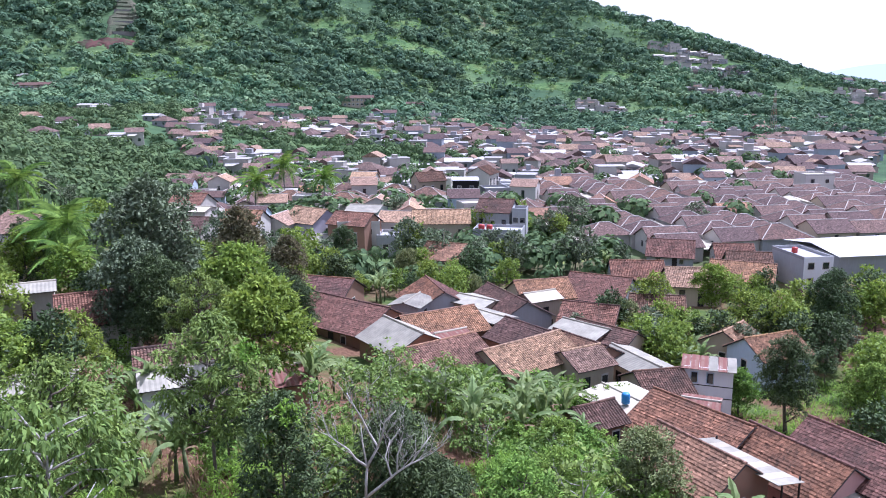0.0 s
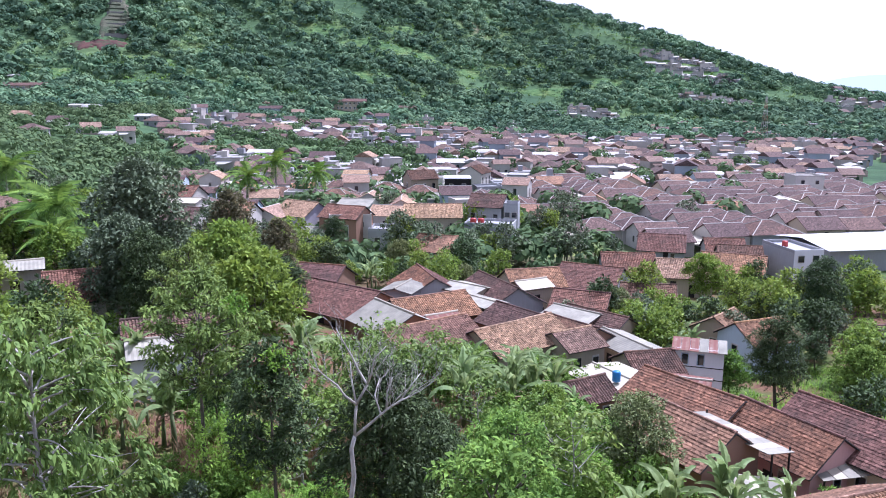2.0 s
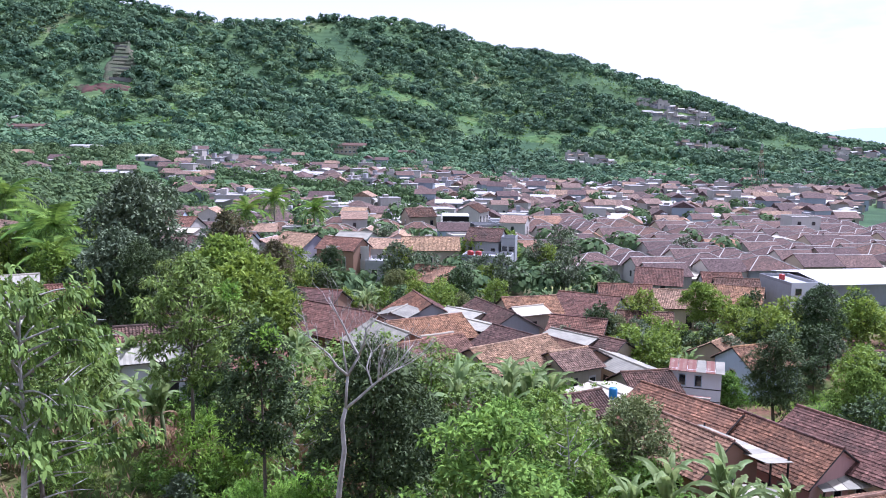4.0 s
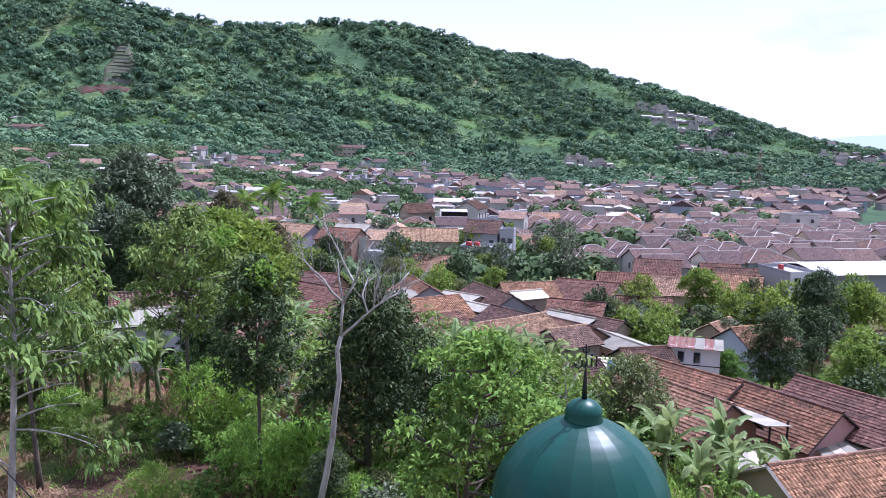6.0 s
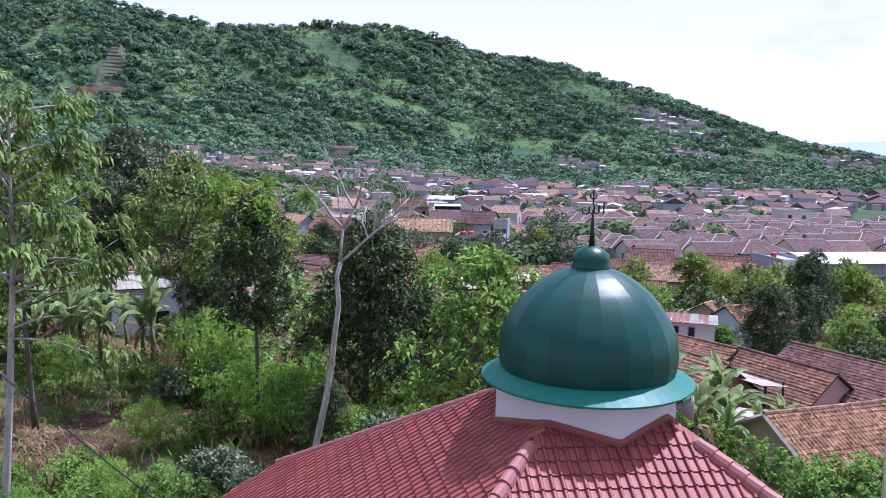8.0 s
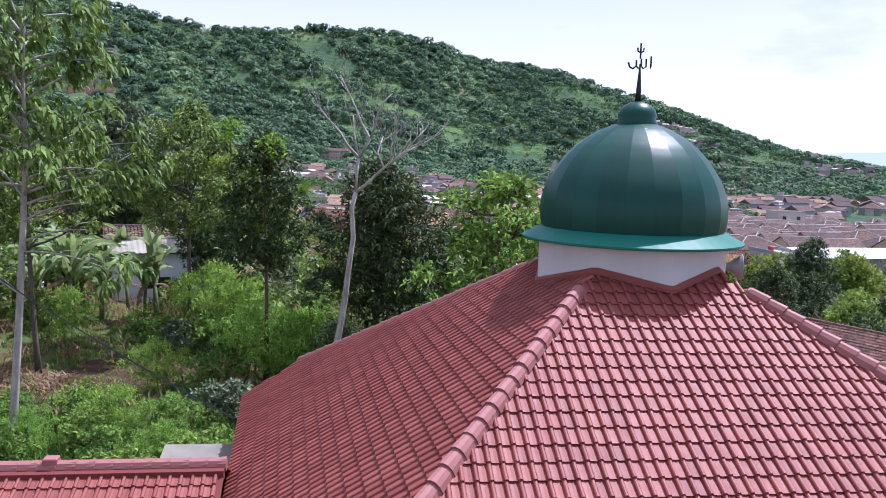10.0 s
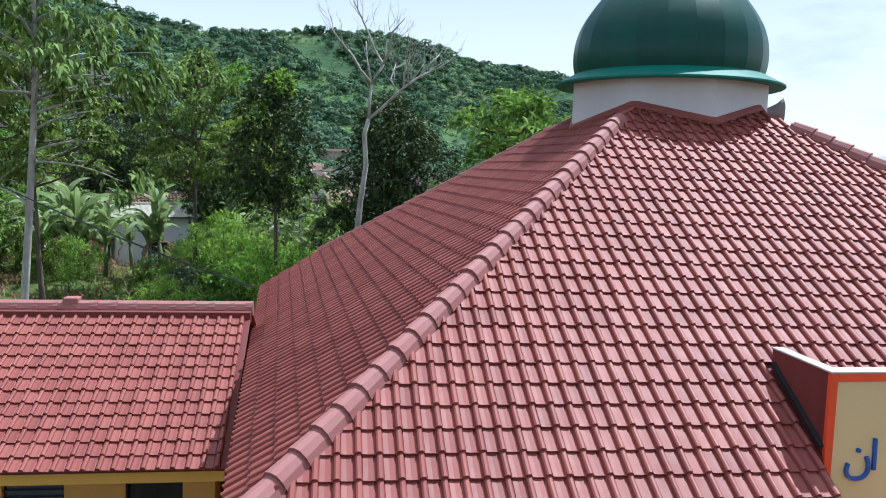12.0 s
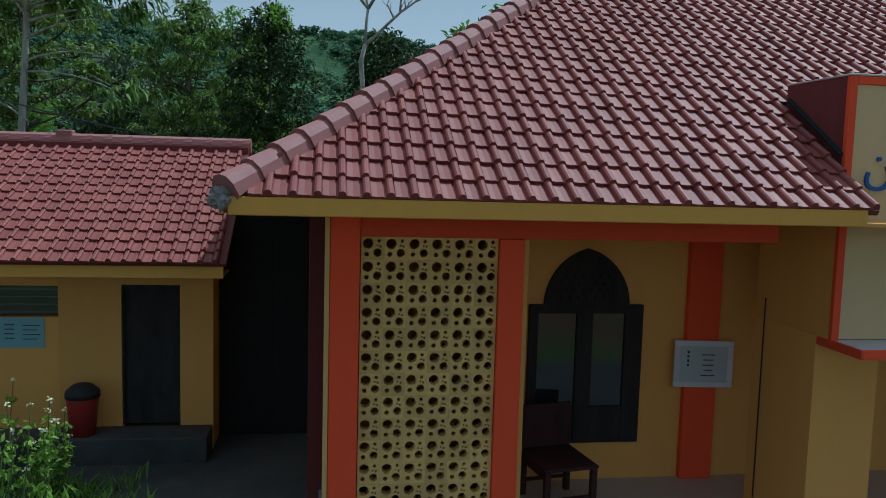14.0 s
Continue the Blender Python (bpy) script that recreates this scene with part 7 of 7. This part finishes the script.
tufts("grass_edge", (-6.2, -2.6, 7.6, 9.7), 420, 0.16, M["leaf_bright"], "short grass at the yard's edge", 8, 1.6, 6)

# flowering plants in the yard
fl = thing("flowering_shrub", pose(-4.75, 9.1, -0.37), "leggy green plants with small cream flowers", "shrub")
bm, pts, pet = bmesh.new(), [], []
rd = random.Random(4)
for i in range(64):
    p = Vector((rd.uniform(-1.6, 1.15), rd.uniform(-0.5, 0.5), 0))
    e = p + Vector((rd.uniform(-0.15, 0.15), rd.uniform(-0.15, 0.15), rd.uniform(0.45, 1.35)))
    tube([p, p.lerp(e, 0.5) + Vector((0.02, 0, 0)), e], [0.01, 0.008, 0.005], 4, bm)
    pts += [(*(p.lerp(e, t)), 0.09, 0.09) for t in (0.3, 0.5, 0.65, 0.8)]
    pet.append((*e, 0.05, 0.04))
part("stem_tangle", bm, M["stem_green"], fl)
p_, n_ = cloud(pts, 2200, np.random.default_rng(6), inner=0.2, scatter=0.9)
put("leaves", quads_mesh("leaves", leaf_quads(p_, n_, 0.10, 0.4, 0.6), M["leaf_bright"]), fl)
p_, n_ = cloud(pet, 640, np.random.default_rng(7), inner=0.2, scatter=0.9)
put("flowers", quads_mesh("flowers", leaf_quads(p_, n_, 0.035, 0.7, 0.1), M["petal"]), fl, "small cream flowers")


# ---- woods and fields of the hill ----
def spot(az, r, rx, ry):
    return (r * math.sin(radians(az)), r * math.cos(radians(az)), rx, ry)


MEADOWS = [(-215, 633, 16, 15), (-160, 669, 28, 13), (-160, 617, 24, 8), (-26, 790, 22, 24), (16, 765, 34, 18), (20, 700, 32, 12), (59, 763, 30, 22), (98, 742, 34, 14), (52, 822, 30, 16), (110, 690, 26, 9), (150, 760, 40, 14), spot(-24.0, 700, 20, 16), spot(14.5, 720, 40, 12), spot(18.0, 760, 34, 12), spot(22.8, 835, 46, 40), spot(25.4, 752, 46, 16), spot(-6, 690, 20, 8), spot(-17.5, 830, 24, 14)]


CLEARED = ((-198, 688, 19, 13), (-215, 688, 10, 8), (-201, 736, 14, 34), (-2, 577, 16, 14), spot(22.4, 842, 40, 22), spot(25.2, 742, 44, 12), spot(16.6, 645, 34, 12)) + tuple((x * 0.985, y * 0.985, 11, 15) for x, y, i in EDGE)


def crowns(name, label, n, leaf, seed, az, rad, size, per=24, dense=0.0, scale=48.0, at=None, stray=0.14, leaf_size=0.62):
    g = np.random.default_rng(seed)
    a = np.radians(g.uniform(az[0], az[1], n))
    r = g.uniform(rad[0], rad[1], n)
    x, y = r * np.sin(a), r * np.cos(a)
    field = wob(x, y, scale, 3.3) + 0.5 * wob(x, y, scale * 0.33, 1.2)
    keep = field + g.normal(size=n) * 0.22 > dense
    for mx, my, rx, ry in CLEARED:
        keep &= ((x - mx) / rx) ** 2 + ((y - my) / ry) ** 2 > 1
    for mx, my, rx, ry in MEADOWS:
        keep &= (((x - mx) / rx) ** 2 + ((y - my) / ry) ** 2 > 0.9) | (g.random(n) < stray)
    x, y = x[keep], y[keep]
    if at is not None:
        x, y = at[:, 0], at[:, 1]
    z = land(x, y)
    s = size[0] + (size[1] - size[0]) * g.random(len(x)) ** 1.8
    c = np.repeat(np.stack([x, y, z + s * 0.75], 1), per, 0)
    s2 = np.repeat(s, per)[:, None]
    d = unit(g.normal(size=(len(c), 3)))
    d[:, 2] = np.abs(d[:, 2]) - 0.25
    p = c + d * s2 * np.array([1, 1, 0.85]) * (0.6 + 0.45 * g.random((len(c), 1)))
    nrm = unit(d + np.array([0, 0, 0.25]) + g.normal(size=d.shape) * 0.13)
    q = leaf_quads(p, nrm, (s2[:, 0] * leaf_size) * (0.6 + 0.7 * g.random(len(c))), 0.75, 0.1, g)
    return tagged(put(name, quads_mesh(name, q, leaf)), label, "woods", kind="stuff")


crowns("hill_woods", "dark green mixed woods on the hillside", 13500, M["leaf_hill"], 1, (-32, 38), (555, 985), (2.4, 7.4), 52, -0.45, leaf_size=0.47)
crowns("hill_scrub", "low light green scrub and crops on the hillside", 15000, M["leaf_scrub"], 2, (-32, 40), (560, 985), (0.9, 2.6), 9, -1.2, stray=0.4, leaf_size=0.7)
crowns("hill_gardens", "bright green gardens on the hillside", 5500, M["leaf_valley"], 3, (-32, 30), (580, 940), (1.0, 2.6), 8, 0.1, 37.0, stray=1.0, leaf_size=0.75)
crowns("ridge_trees", "dark trees along the ridge", 1500, M["leaf_hill"], 4, (-32, 38), (915, 990), (2.5, 7.5), 34, -2.0)
crowns("foot_woods", "belt of trees at the foot of the hill", 3400, M["leaf_hill"], 5, (-30, 36), (510, 625), (2.5, 6.0), 64, -0.5, leaf_size=0.36)
crowns("valley_woods", "dense trees on the valley side", 1700, M["leaf_town"], 6, (-34, -12), (200, 560), (1.8, 4.4), 100, -0.6, leaf_size=0.36)
crowns("valley_edge", "scattered trees where the houses meet the woods", 420, M["leaf_town"], 8, (-14, -3), (300, 560), (1.6, 3.6), 70, -0.7, leaf_size=0.4)
crowns("town_trees", "scattered dark trees among the far houses", 10, M["leaf_town"], 7, (0, 1), (200, 300), (2.4, 5.0), 80, -9, at=np.array([s[:2] for s in rest]), leaf_size=0.36)


def patch(name, cx, cy, rx, ry, mat, label, lift=0.5, ragged=0.06):
    verts, faces = [(cx, cy, zat(cx, cy) + lift)], []
    rings, seg = 5, 34
    for i in range(1, rings + 1):
        for j in range(seg):
            a = 2 * math.pi * j / seg
            k = i / rings * (1 + 0.18 * math.sin(3 * a + 1 + cx) + 0.12 * math.sin(7 * a + cy) + ragged * math.sin(11 * a + 2))
            x, y = cx + rx * k * math.cos(a), cy + ry * k * math.sin(a)
            verts.append((x, y, zat(x, y) + lift * (1 if i < rings else -1.5)))
    for j in range(seg):
        faces.append((0, 1 + j, 1 + (j + 1) % seg))
        for i in range(rings - 1):
            a, b = 1 + i * seg, 1 + (i + 1) * seg
            faces.append((a + j, b + j, b + (j + 1) % seg, a + (j + 1) % seg))
    return tagged(put(name, mesh_of(name, verts, faces, mat, True)), label, name.replace("_", " "), kind="structure")


patch("bare_slope", -196, 694, 14, 10, M["hill_earth"], "red bare earth cut on the hillside", 1.2, 0.16)
patch("bare_slope", -214, 692, 12, 6, M["hill_earth"], "brown bare earth cut on the hillside", 0.9, 0.2)
for mx, my, rx, ry in MEADOWS:
    patch("meadow", mx, my, rx, ry, M["meadow"], "bright green terraced meadow on the hillside", 0.7)
patch("terraces", -200, 738, 12, 33, M["terrace"], "grey-brown cut terraces on the hillside", 2.2)
terr_ = thing("terrace_steps", pose(0, 0, 0), "long grey-brown stone terrace steps up the hillside", "terraces")
for i in range(11):
    x, y = -193 - 1.4 * i, 710 + 5.4 * i
    wd = 9.0 - 0.35 * i + 1.6 * math.sin(i * 2.1)
    part("step", box(x - wd, x + wd, y - 0.9, y + 1.6, zat(x, y) - 1.5, zat(x, y) + 2.7), M["terrace"] if i % 3 else M["concrete"], terr_)
patch("garden_soil", -10.3, 35.2, 2.6, 3.8, M["earth"], "dug red-brown garden soil", 0.06)
patch("garden_soil", -6.4, 36.8, 2.2, 2.6, M["earth"], "dug red-brown garden soil", 0.06)
patch("grass_field", 39.5, 150.0, 4.5, 13.0, M["field"], "pale trodden grass field", 0.15)

# cable from the left to the annex
cable = thing("overhead_cable", pose(0, 0, 0), "thin black overhead cable", "cable")
cp = [Vector((-24, 40, 8.9)), Vector((-10.4, 25, 5.9)), Vector((-2.1, 15.6, 3.75))]
part("wire", tube(bezier(cp[0], Vector((-9.2, 23.6, 4.6)), cp[2], 14), [0.022] * 14, 4), M["metal"], cable)


# ---- roof tiles, piece by piece ----
def tile_mesh(name, w, ln, mat):
    """One interlocking tile: a flat pan and a roll, with a thick front edge."""
    prof = [(0.0, 0.0), (w * 0.25, -0.006), (w * 0.50, -0.004), (w * 0.565, -0.014), (w * 0.615, -0.012), (w * 0.635, 0.010), (w * 0.67, 0.024), (w * 0.75, 0.034), (w * 0.86, 0.034), (w * 0.93, 0.024), (w * 0.965, 0.002), (w * 1.0, -0.006)]
    verts, faces = [], []
    n = len(prof)
    for y, dz in ((0.0, 0.032), (ln * 1.08, 0.004)):
        verts += [(x, y, z + dz) for x, z in prof]
    verts += [(x, 0.004, 0.002) for x, z in prof]
    for i in range(n - 1):
        faces.append((i, i + 1, n + i + 1, n + i))
        faces.append((2 * n + i, 2 * n + i + 1, i + 1, i))
    return mesh_of(name, verts, faces, mat)


def inside(p, poly):
    s = [(b[0] - a[0]) * (p[1] - a[1]) - (b[1] - a[1]) * (p[0] - a[0]) for a, b in zip(poly, poly[1:] + poly[:1])]
    return all(v >= -1e-9 for v in s) or all(v <= 1e-9 for v in s)


def lay(parent, origin, edge_to, apex, poly3, w, ln, near, limit=300, skip=None):
    """Covers a slope with tiles: the nearest as pieces, the others joined."""
    ex = (edge_to - origin).normalized()
    nz = ex.cross(apex - origin).normalized()
    if nz.z < 0:
        nz = -nz
    ey = nz.cross(ex)
    if ey.z < 0:
        ex, ey = -ex, -ey
    ey = nz.cross(ex)
    base = Matrix((ex, ey, nz)).transposed().to_4x4()
    poly = [((p - origin).dot(ex), (p - origin).dot(ey)) for p in poly3]
    us, vs = [p[0] for p in poly], [p[1] for p in poly]
    spots = []
    for j in range(-1, int(max(vs) / ln) + 1):
        for i in range(int(min(us) / w) - 1, int(max(us) / w) + 2):
            c = ((i + 0.5) * w, (j + 0.5) * ln)
            if c[1] > 0 and inside(c, poly):
                if skip and skip(origin + ex * c[0] + ey * c[1]):
                    continue
                q = origin + ex * (i * w) + ey * (j * ln - 0.03) + nz * 0.016
                spots.append((near(origin + ex * c[0] + ey * c[1]), i, j, q))
    spots.sort(key=lambda s: s[0])
    me = tile_mesh("roof_tile", w, ln, M["tile"])
    src = np.array([v.co[:] for v in me.vertices])
    idx = [list(p.vertices) for p in me.polygons]
    allv, allf = [], []
    B = np.array(base.to_3x3())
    for s, (d, i, j, q) in enumerate(spots):
        jit = 0.003 * random.uniform(-1, 1)
        if s < limit:
            put("roof_tile", me, parent, "", Matrix.Translation(q + nz * jit) @ base @ pose(0, 0, 0, random.uniform(-0.5, 0.5), 0, random.uniform(-0.4, 0.4)))
        else:
            k0 = s - limit
            allv.append(src @ B.T + np.array(q + nz * jit))
            allf += [tuple(v + k0 * len(src) for v in f) for f in idx]
    if allv:
        rest = put("tile_field", mesh_of("tile_field", np.concatenate(allv).tolist(), allf, M["tile_far"]), parent, "maroon glazed tiles")
        tagged(rest, kind="stuff")


def d2(px, py):
    return lambda p: (p.x - px) ** 2 + (p.y - py) ** 2


hole = [F, FR, APEX + (FR - APEX) * 0.15, APEX + (F - APEX) * 0.15]
lay(front_roof, F, FR, APEX, hole, 0.1805, 0.271, d2(0.6, 5.0), skip=lambda p: 3.80 < p.x < 9.63 and (p.y < 6.62 or p.y < 7.40 and not 4.06 < p.x < 9.4))
lay(left_roof, A, F, APEX, [A, F, APEX + (F - APEX) * 0.15, APEX + (KB - APEX) * 0.2, KB], 0.1805, 0.271, d2(-1.5, 7.0))
lay(annex_roof, at_x(E0, AX0), at_x(E0, AX1), R0 + Vector((AX0 + 1, 0, 0)), [at_x(E0, AX0), at_x(E0, AX1), at_x(E0.lerp(R0, 0.95), AX1), at_x(E0.lerp(R0, 0.95), AX0)], 0.1805, 0.245, d2(-2.5, 10.0))
